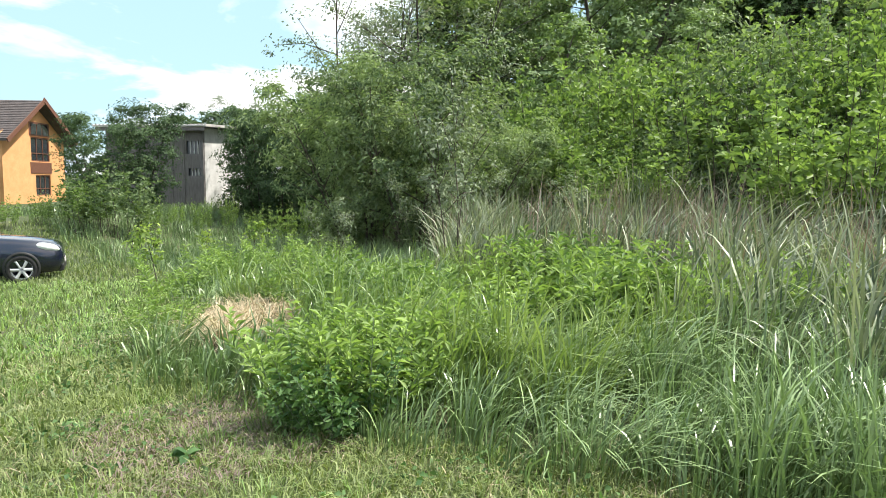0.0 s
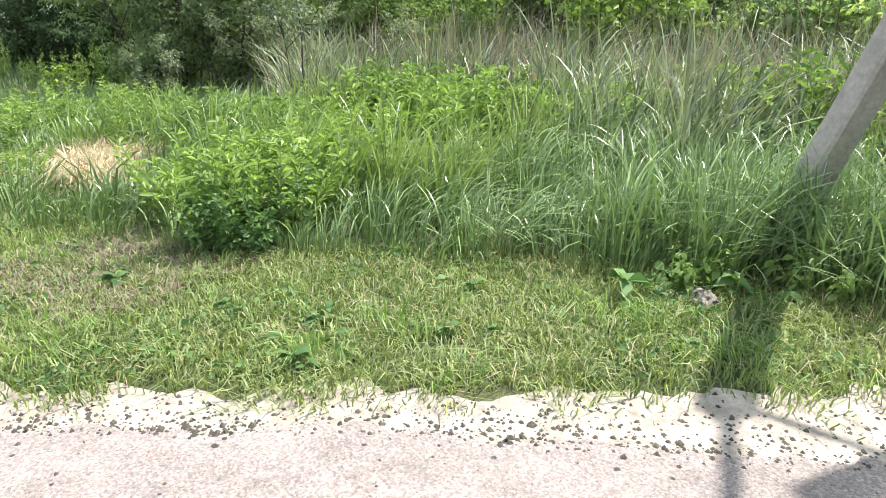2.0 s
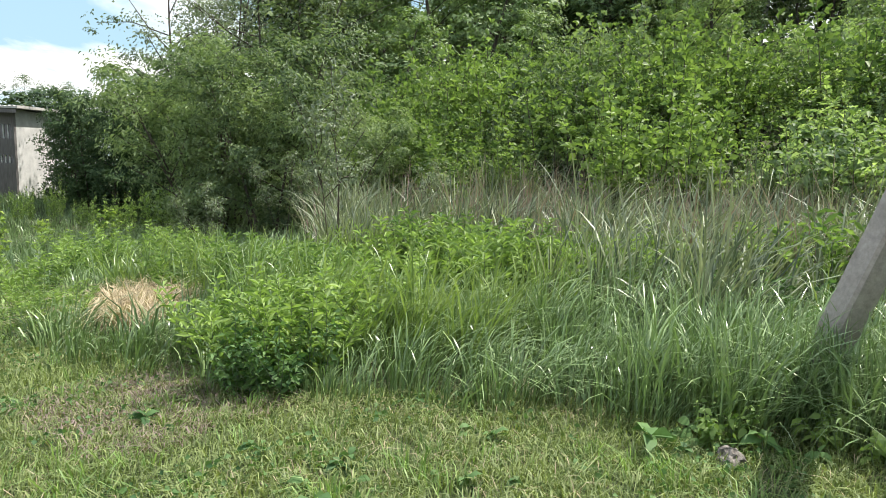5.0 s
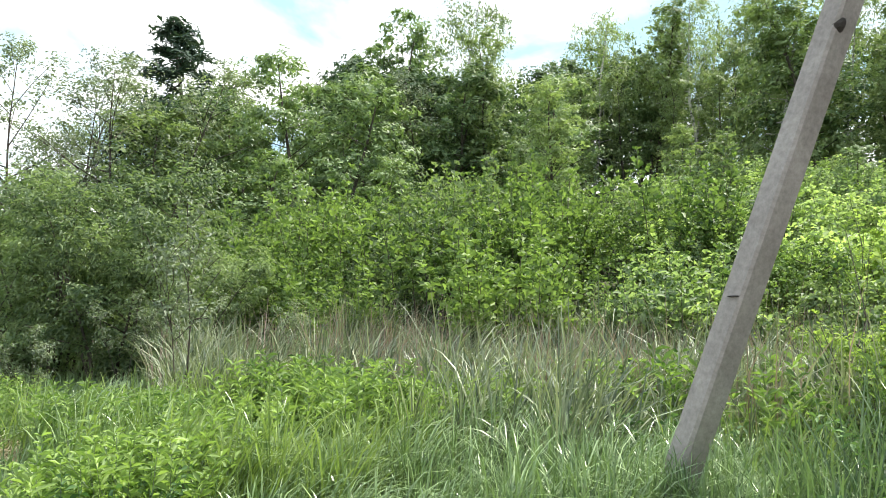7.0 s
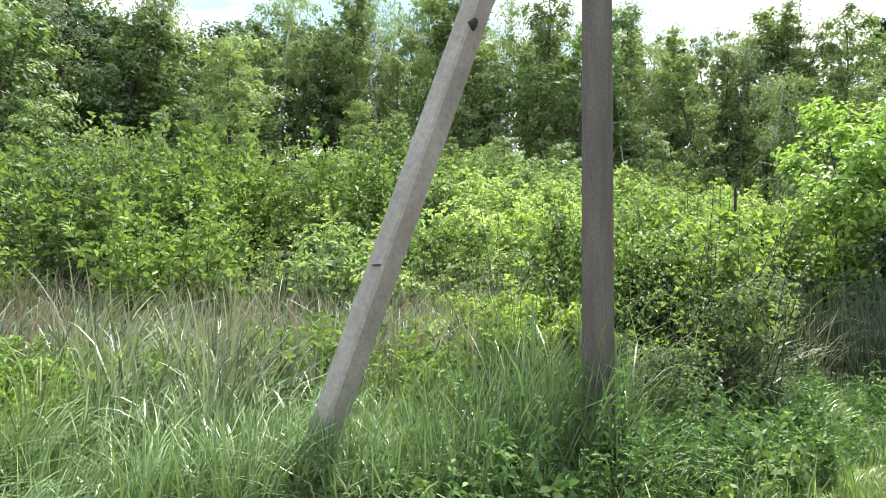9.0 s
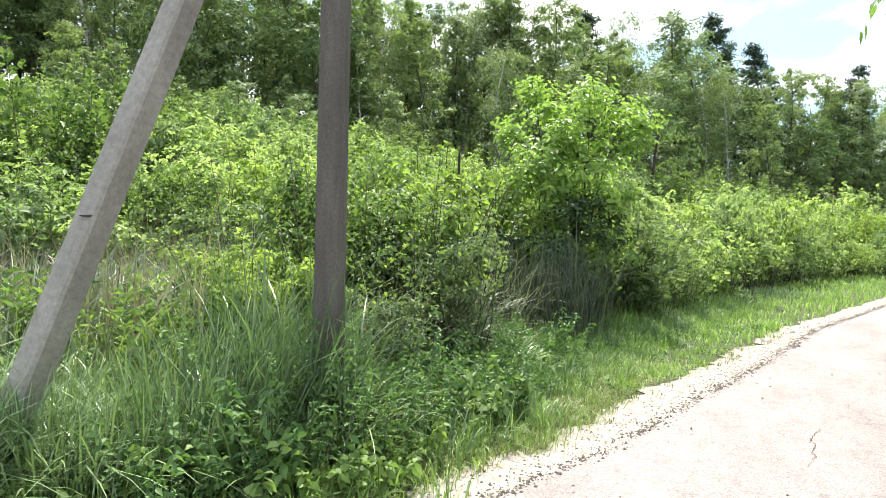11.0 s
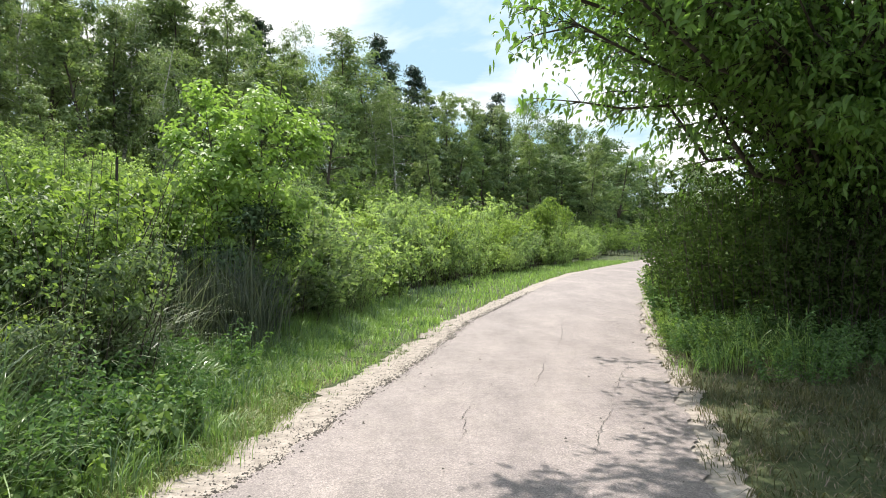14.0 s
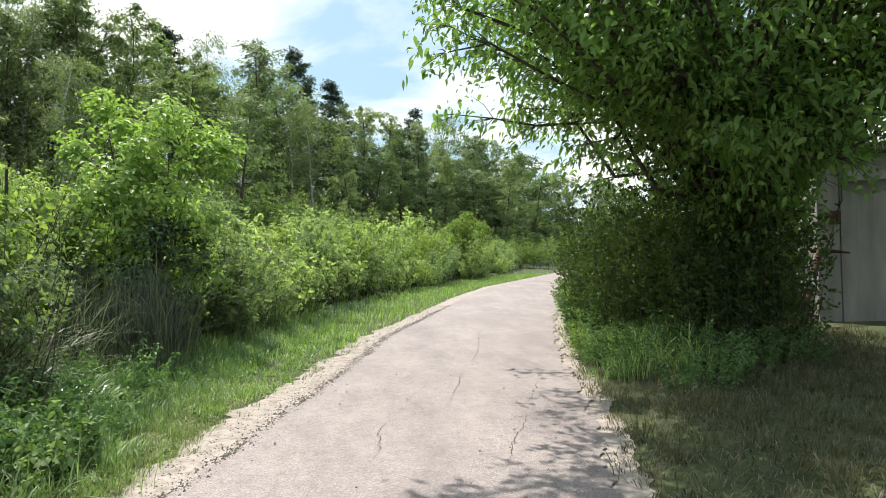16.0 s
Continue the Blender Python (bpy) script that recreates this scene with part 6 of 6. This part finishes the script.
def house():
    root = new("house")
    # local x runs along the gable wall, local y into the house
    g = Vector((-39.09, -32.35, -1.3))
    n = Vector((-0.225, 0.974, 0))
    wx = Vector((-0.974, -0.225, 0))
    W, H, G, L = 7.2, 5.42, 2.1, 9.0
    m = Matrix((( -wx.x, -n.x, 0, 0), (-wx.y, -n.y, 0, 0), (0, 0, 1, 0), (0, 0, 0, 1)))
    root.matrix_basis = Matrix.Translation(g) @ m @ Matrix.Translation((-W / 2, 0, 0))
    holes = [(1.9, 4.1, 3.85, 5.38), (1.9, 3.7, 1.7, 3.0)]
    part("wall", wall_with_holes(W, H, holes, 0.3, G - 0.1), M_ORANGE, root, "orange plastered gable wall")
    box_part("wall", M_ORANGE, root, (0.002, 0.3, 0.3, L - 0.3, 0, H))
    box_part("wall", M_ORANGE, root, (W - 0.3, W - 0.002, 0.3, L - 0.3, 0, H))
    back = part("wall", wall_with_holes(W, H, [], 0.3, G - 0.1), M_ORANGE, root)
    back.location = (0, L - 0.3, 0)
    for x0, x1, z0, z1 in holes:
        window(root, x0, x1, z0, z1, 2, M_BROWN)
    box_part("window_trim", M_BROWN, root, (1.75, 4.25, -0.035, 0.0, 3.1, 3.8), "brown boarded panel between the windows")
    box_part("window_trim", M_BROWN, root, (1.9, 4.25, -0.035, 0.0, 5.44, 6.3))
    for x0, x1 in ((2.1, 2.75), (2.85, 3.4), (3.5, 4.1)):
        box_part("gable_pane", M_GLASS, root, (x0, x1, -0.06, -0.036, 5.52, 6.2))
    for side in (-1, 1):
        bm = bmesh.new()
        rise, run = G + 0.15, W / 2 + 0.55
        cs = [(W / 2, H + G + 0.12), (W / 2 + side * run, H + G + 0.12 - rise * run / (W / 2))]
        nx, nz = cs[1][0] - cs[0][0], cs[1][1] - cs[0][1]
        rows_ = 22
        prof = []
        for i in range(rows_):
            for t, lift in ((i / rows_, 0.0), ((i + 1) / rows_, 0.035)):
                prof.append((cs[0][0] + nx * t, cs[0][1] + nz * t + lift))
        low = [(x, z - 0.12) for x, z in ((cs[0][0] + nx, cs[0][1] + nz), cs[0])]
        ring = [[bm.verts.new((x, y, z)) for x, z in prof + low] for y in (-0.6, L + 0.6)]
        m_ = len(ring[0])
        for i in range(m_):
            bm.faces.new((ring[0][i], ring[0][(i + 1) % m_], ring[1][(i + 1) % m_], ring[1][i]))
        bm.faces.new(ring[0])
        bm.faces.new(ring[1][::-1])
        bmesh.ops.recalc_face_normals(bm, faces=bm.faces)
        part("roof", bm, M_ROOF, root, "dark brown tiled roof slope")
        box_len = math.hypot(nx, nz)
        bm = bmesh.new()
        box(bm, 0, box_len, -0.66, -0.6, -0.24, 0.03)
        ob = part("bargeboard", bm, M_BROWN, root)
        ob.matrix_basis = Matrix.Translation((cs[0][0], 0, cs[0][1])) @ (Matrix.Rotation(math.atan2(-nz, nx), 4, "Y"))
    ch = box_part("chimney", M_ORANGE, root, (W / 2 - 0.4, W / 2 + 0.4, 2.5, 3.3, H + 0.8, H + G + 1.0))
    box_part("chimney_cap", M_ROOF, ch, (W / 2 - 0.48, W / 2 + 0.48, 2.42, 3.38, H + G + 1.0, H + G + 1.12))
    # lean-to porch roof on the near long side
    bm = bmesh.new()
    vv = [bm.verts.new(c) for c in ((W + 0.02, 0.4, 3.4), (W + 1.9, 0.4, 2.3), (W + 1.9, L - 1, 2.3), (W + 0.02, L - 1, 3.4))]
    bm.faces.new(vv)
    bmesh.ops.solidify(bm, geom=bm.faces[:], thickness=0.1)
    part("porch_roof", bm, M_ROOF, root)
    box_part("porch_post", M_BROWN, root, (W + 1.6, W + 1.72, 0.6, 0.72, 0, 2.45))
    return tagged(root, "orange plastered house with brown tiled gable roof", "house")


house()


def shed():
    root = new("shed")
    x0, x1, y0, y1 = -41.2, -35.8, -25.0, -19.1
    z, H = -1.35, 5.75
    root.location = (x1, y1, z)
    W, D = x1 - x0, y1 - y0
    # front wall faces +x, side wall faces +y
    holes = [(0.12, 1.0, 4.3, 5.0), (0.12, 0.9, 3.1, 3.5)]
    front = part("wall", wall_with_holes(D, H, holes, 0.2), M_GREYWALL, root, "weathered grey front wall, its shade put into the colour")
    front.matrix_basis = Matrix(((0, -1, 0, 0), (-1, 0, 0, 0), (0, 0, 1, 0), (0, 0, 0, 1)))
    for h in holes:
        hole = box_part("window", M_GLASS, root, (-0.16, -0.12, -h[1], -h[0], h[2], h[3]), "dark shed window with bars")
        for i in range(3):
            y = -h[0] - (h[1] - h[0]) * (i + 1) / 4
            box_part("window_bar", M_PALEWALL, hole, (-0.12, -0.08, y - 0.03, y + 0.03, h[2], h[3]))
    for i in range(7):
        y = -1.15 - i * 0.72
        box_part("batten", M_GREYWALL, root, (0.0, 0.04, y - 0.04, y + 0.04, 0.1, H - 0.05))
    # Paler material than the front: the sun on this side is put into it.
    box_part("wall", M_PALEWALL, root, (-W, -0.2, -0.2, 0.0, 0, H - 0.002), "pale plastered side wall, its sunlight put into the colour")
    box_part("wall", M_GREYWALL, root, (-W, -W + 0.2, -D, -0.2, 0, H - 0.002))
    box_part("wall", M_GREYWALL, root, (-W + 0.2, -0.2, -D, -D + 0.2, 0, H - 0.002))
    bm = bmesh.new()
    prof = []
    for i in range(61):
        prof.append((-D - 0.4 + (D + 0.9) * i / 60, 0.11 + 0.025 * (-1) ** i))
    ring = [[bm.verts.new((x, y, z)) for y, z in prof + [(0.5, 0.0), (-D - 0.4, 0.0)]] for x in (-W - 0.4, 0.55)]
    m_ = len(ring[0])
    for i in range(m_):
        bm.faces.new((ring[0][i], ring[0][(i + 1) % m_], ring[1][(i + 1) % m_], ring[1][i]))
    bm.faces.new(ring[0])
    bm.faces.new(ring[1][::-1])
    bmesh.ops.recalc_face_normals(bm, faces=bm.faces)
    roof = part("roof", bm, M_SLATE, root, "low-pitched grey sheet roof")
    roof.matrix_basis = Matrix.Translation((0, 0, H + 0.02)) @ Matrix.Rotation(radians(2.0), 4, "Y")
    box_part("fascia", M_GREYWALL, root, (0.44, 0.5, -D - 0.3, 0.4, H - 0.22, H - 0.02))
    return tagged(root, "tall grey weathered shed with a flat sheet roof", "shed")


shed()

M_GARAGE = plain_mat("stained_concrete", [(0.25, (0.17, 0.162, 0.15)), (0.5, (0.27, 0.258, 0.24)), (0.75, (0.36, 0.345, 0.325))], 1.1, 0.9, 0.2, stretch=(2.5, 2.5, 0.5), fine=50)
M_RUST = plain_mat("rusty_steel", [(0.3, (0.03, 0.018, 0.014)), (0.7, (0.11, 0.06, 0.04))], 14, 0.85, 0.4, 0.2)
M_BAG = plain_mat("pale_plastic", [(0.3, (0.35, 0.37, 0.45)), (0.7, (0.6, 0.62, 0.7))], 12, 0.5, 0.4)


def garage():
    root = new("garage")
    gx, gy = 9.35, 13.0
    gz = float(land(np.array([gx]), np.array([gy]))[0]) - 0.15
    root.location = (gx, gy, gz)
    root.rotation_euler = (0, 0, radians(-28))
    for i in range(4):
        box_part("wall_panel", M_GARAGE, root, (0.42 + (i - 1) * 1.52 if i else 0.0, 0.42 + i * 1.52 - 0.02, 0, 0.25, 0, 3.55), "grey stained concrete panel" if i == 0 else "", 0.012)
    box_part("wall_panel", M_GARAGE, root, (0.404, 0.418, 0.03, 0.2, 0, 3.5))
    box_part("side_wall", M_GARAGE, root, (0.0, 0.25, 0.252, 6.0, 0, 3.53))
    box_part("ledge", M_GARAGE, root, (0.55, 6.4, -0.16, 0.3, 3.0, 3.22), "projecting concrete ledge", 0.01)
    box_part("roof_slab", M_ROOF, root, (-0.1, 6.6, -0.3, 6.2, 3.56, 3.74), "dark flat roof slab")
    box_part("meter_box", M_RUST, root, (0.13, 0.42, -0.1, -0.002, 2.15, 2.42), "small dark metal box", 0.008)
    part("cable", tube([(0.36, -0.03, 2.42), (0.46, -0.03, 2.62), (0.45, -0.03, 2.95)], (0.012, 0.012, 0.012), 5), M_RUST, root, smooth=True)
    part("bar", tube([(-0.15, -0.1, 1.62), (0.2, -0.12, 1.61), (0.55, -0.16, 1.56)], (0.05, 0.045, 0.018), 6), M_RUST, root, "rusty bar sticking out of the wall", smooth=True)
    return tagged(root, "grey concrete garage half hidden under the tree", "garage")


garage()
pz = float(land(np.array([8.7]), np.array([12.6]))[0])
pipe = tagged(part("rusty_pipe", tube([(8.45, 12.4, pz - 0.05), (8.95, 12.62, pz + 0.9), (9.28, 12.85, pz + 1.5)], (0.06, 0.06, 0.06), 8), M_RUST, smooth=True), "rusty bent pipe leaning on the garage corner", "pipe")
bm = bmesh.new()
bmesh.ops.create_icosphere(bm, subdivisions=3, radius=0.11)
for vv in bm.verts:
    vv.co *= 1 + 0.45 * noise.noise(vv.co * 7) + 0.15 * noise.noise(vv.co * 25)
bag = tagged(part("plastic_bag", bm, M_BAG), "crumpled pale plastic bag hung on the pipe", "bag")
bag.location = (8.82, 12.5, pz + 0.86)

# ---------------------------------------------------------------- parked car


def paint_mat():
    m, n, k, b = nodes_of("dark_blue_paint")
    b.inputs["Base Color"].default_value = (0.006, 0.008, 0.022, 1)
    b.inputs["Roughness"].default_value = 0.25
    b.inputs["Coat Weight"].default_value = 1.0
    b.inputs["Coat Roughness"].default_value = 0.05
    t = noise_node(n, k, 30, 3)
    bump_on(n, k, b, t.outputs[0], 0.03, 0.002)
    return m


M_PAINT = paint_mat()
M_TYRE = plain_mat("tyre_rubber", [(0.3, (0.015, 0.015, 0.015)), (0.7, (0.035, 0.034, 0.033))], 20, 0.85, 0.3)
M_ALLOY = plain_mat("alloy_rim", [(0.3, (0.5, 0.5, 0.52)), (0.7, (0.7, 0.7, 0.72))], 10, 0.4, 0.05, 0.25)
M_LAMP = plain_mat("headlight_lens", [(0.3, (0.7, 0.72, 0.74)), (0.7, (0.85, 0.86, 0.88))], 8, 0.12, 0.02, 0.0, spec=0.8)
M_TRIM = plain_mat("black_plastic", [(0.3, (0.012, 0.012, 0.013)), (0.7, (0.03, 0.03, 0.03))], 20, 0.6, 0.1)


def lathe(profile, sides=28):
    """A solid of revolution about the y axis from (radius, y) pairs."""
    v, f = [], []
    for r0, y in profile:
        for i in range(sides):
            a = 2 * pi * i / sides
            v.append((r0 * cos(a), y, r0 * sin(a)))
    for k in range(len(profile) - 1):
        for i in range(sides):
            p, q = k * sides + i, k * sides + (i + 1) % sides
            f += [(p, q, q + sides), (p, q + sides, p + sides)]
    return np.array(v), np.array(f)


def car():
    root = new("car")
    # nose towards +x, ground at z=0
    st = [(0.0, 0.4, 0.72, 0.56, 0.66), (0.06, 0.28, 0.84, 0.6, 0.72), (0.22, 0.24, 0.92, 0.7, 0.8), (0.55, 0.22, 0.99, 0.78, 0.86), (1.0, 0.2, 1.04, 0.8, 0.88), (1.35, 0.2, 1.07, 0.8, 0.88), (2.2, 0.2, 1.06, 0.8, 0.89), (3.2, 0.2, 1.04, 0.79, 0.88), (3.9, 0.24, 1.05, 0.75, 0.86), (4.15, 0.34, 1.0, 0.66, 0.78), (4.22, 0.45, 0.85, 0.6, 0.7)]
    bm = bmesh.new()
    rings = []
    for d, z0, z1, wt, wb in st:
        sec = [(-wb * 0.9, z0), (-wb, z0 + (z1 - z0) * 0.25), (-wb * 0.995, z0 + (z1 - z0) * 0.6), (-wt * 0.98, z1 - 0.05), (-wt * 0.8, z1), (0, z1 + 0.03), (wt * 0.8, z1), (wt * 0.98, z1 - 0.05), (wb * 0.995, z0 + (z1 - z0) * 0.6), (wb, z0 + (z1 - z0) * 0.25), (wb * 0.9, z0)]
        rings.append([bm.verts.new((-d, y, z)) for y, z in sec])
    for r0, r1 in zip(rings[:-1], rings[1:]):
        for i in range(10):
            bm.faces.new((r0[i], r0[i + 1], r1[i + 1], r1[i]))
        bm.faces.new((r0[10], r0[0], r1[0], r1[10]))
    bm.faces.new(rings[0])
    bm.faces.new(rings[-1][::-1])
    bmesh.ops.recalc_face_normals(bm, faces=bm.faces)
    body = part("body", bm, M_PAINT, root, "glossy dark blue body", smooth=True)
    bm = bmesh.new()
    gl = [(1.2, 0.76, 1.0), (1.85, 0.62, 1.46), (2.9, 0.6, 1.5), (3.7, 0.6, 1.4), (4.05, 0.72, 1.02)]
    rr = [[bm.verts.new((-d, y, z)) for y, z in ((-w - 0.06 * (z > 1.2), 0.99), (-w, z - 0.04), (-w * 0.8, z), (w * 0.8, z), (w, z - 0.04), (w + 0.06 * (z > 1.2), 0.99))] for d, w, z in gl]
    for r0, r1 in zip(rr[:-1], rr[1:]):
        for i in range(5):
            bm.faces.new((r0[i], r0[i + 1], r1[i + 1], r1[i]))
    bm.faces.new(rr[0])
    bm.faces.new(rr[-1][::-1])
    bmesh.ops.recalc_face_normals(bm, faces=bm.faces)
    part("cabin", bm, M_GLASS, root, "dark tinted cabin glass", smooth=True)
    box_part("roof_panel", M_PAINT, root, (-3.6, -1.9, -0.55, 0.55, 1.485, 1.53), bevel=0.015)
    for d in (0.82, 3.42):
        for sgn in (-1, 1):
            wh = part("wheel", lathe([(0.0, -0.02), (0.2, -0.02), (0.21, -0.09), (0.0, -0.1)], 20), M_TRIM, root)
            wh.location = (-d, sgn * 0.76, 0.33)
            wh.rotation_euler = (0, 0, 0 if sgn > 0 else pi)
            part("tyre", lathe([(0.225, -0.1), (0.31, -0.1), (0.33, -0.08), (0.33, 0.1), (0.31, 0.125), (0.225, 0.115), (0.225, -0.1)]), M_TYRE, wh, smooth=True)
            rim = [lathe([(0.2, 0.06), (0.228, 0.11), (0.235, 0.118), (0.225, 0.09), (0.2, 0.06)])]
            rim.append(lathe([(0.0, 0.1), (0.055, 0.1), (0.06, 0.05)], 12))
            for i in range(6):
                a = 2 * pi * i / 6
                rim.append(tube([(0.04 * cos(a), 0.08, 0.04 * sin(a)), (0.12 * cos(a), 0.09, 0.12 * sin(a)), (0.222 * cos(a), 0.085, 0.222 * sin(a))], (0.04, 0.036, 0.042), 6))
            part("rim", joined(rim), M_ALLOY, wh, smooth=True)
            part("wheel_arch", lathe([(0.34, -0.12), (0.385, -0.12), (0.385, 0.128), (0.34, 0.128), (0.34, -0.12)]), M_TRIM, root).location = (-d, sgn * 0.765, 0.36)
    for sgn in (-1, 1):
        bm = bmesh.new()
        bmesh.ops.create_uvsphere(bm, u_segments=20, v_segments=12, radius=1)
        bmesh.ops.scale(bm, vec=(0.27, 0.12, 0.1), verts=bm.verts)
        bmesh.ops.rotate(bm, cent=(0, 0, 0), matrix=Matrix.Rotation(radians(-16) * sgn, 3, "Z") @ Matrix.Rotation(radians(14), 3, "Y"), verts=bm.verts)
        hl = part("headlight", bm, M_LAMP, root, "clear headlight", smooth=True)
        hl.location = (-0.3, sgn * 0.665, 0.82)
    box_part("bumper", M_TRIM, root, (-0.2, 0.02, -0.62, 0.62, 0.24, 0.4), bevel=0.02)
    box_part("grille", M_TRIM, root, (-0.06, 0.015, -0.35, 0.35, 0.5, 0.58), bevel=0.01)
    box_part("number_plate", M_PALEWALL, root, (0.02, 0.032, -0.26, 0.26, 0.42, 0.52))
    for sgn in (-1, 1):
        box_part("mirror", M_PAINT, root, (-1.6, -1.45, sgn * 0.93 - 0.09, sgn * 0.93 + 0.09, 1.0, 1.13), bevel=0.03)
    nose = Vector((-15.77, -11.69, 0))
    nose.z = float(land(np.array([-14.9]), np.array([-12.0]))[0]) - 0.03
    root.matrix_basis = Matrix.Translation(nose) @ Matrix.Rotation(math.atan2(0.809, -0.587), 4, "Z")
    return tagged(root, "dark blue parked car with alloy wheels on the grass", "car")


car()
for i in range(22):
    az = -16 + 29 * (i + pr.random()) / 22
    x, y, z = at(az, np.interp(az, [-16, 0, 13], [36, 44, 60]) * pr.uniform(0.95, 1.1))
    pick(shrub).put(x, y, pr.uniform(1.1, 1.7), pr.uniform(0, 6), 0.2, z)

# woods behind the crest, one mass of foliage


def far_wood():
    r = np.random.default_rng(77)
    n_ = 44000
    az = r.uniform(-112, 24, n_)
    d = np.interp(az, [-112, -60, -20, 0, 24], [52, 52, 56, 70, 104]) * r.uniform(1.0, 1.14, n_)
    x, y = -0.1 + d * np.sin(np.radians(az)), d * np.cos(np.radians(az))
    crest = np.interp(az, [-112, -88, -76, -48, -22, -4, 24], [4.5, 6.0, 8.0, 9.5, 8.0, 6.5, 5.5]) + 1.6 * np.sin(az * 1.9) + 1.0 * np.sin(az * 4.7 + 1) + 0.8 * np.sin(az * 11.3)
    z = land(x, y) + np.maximum(0.2, crest) * r.random(n_) ** 0.8
    c = np.stack([x, y, z], 1)
    return leaves(c, r.normal(size=(n_, 3)), r.uniform(0.3, 0.7, n_), 0.6, 0.15, r)


tagged(part("far_wood", far_wood(), M_DARK), "dark woodland behind the crest of the slope", "woodland", kind="stuff")
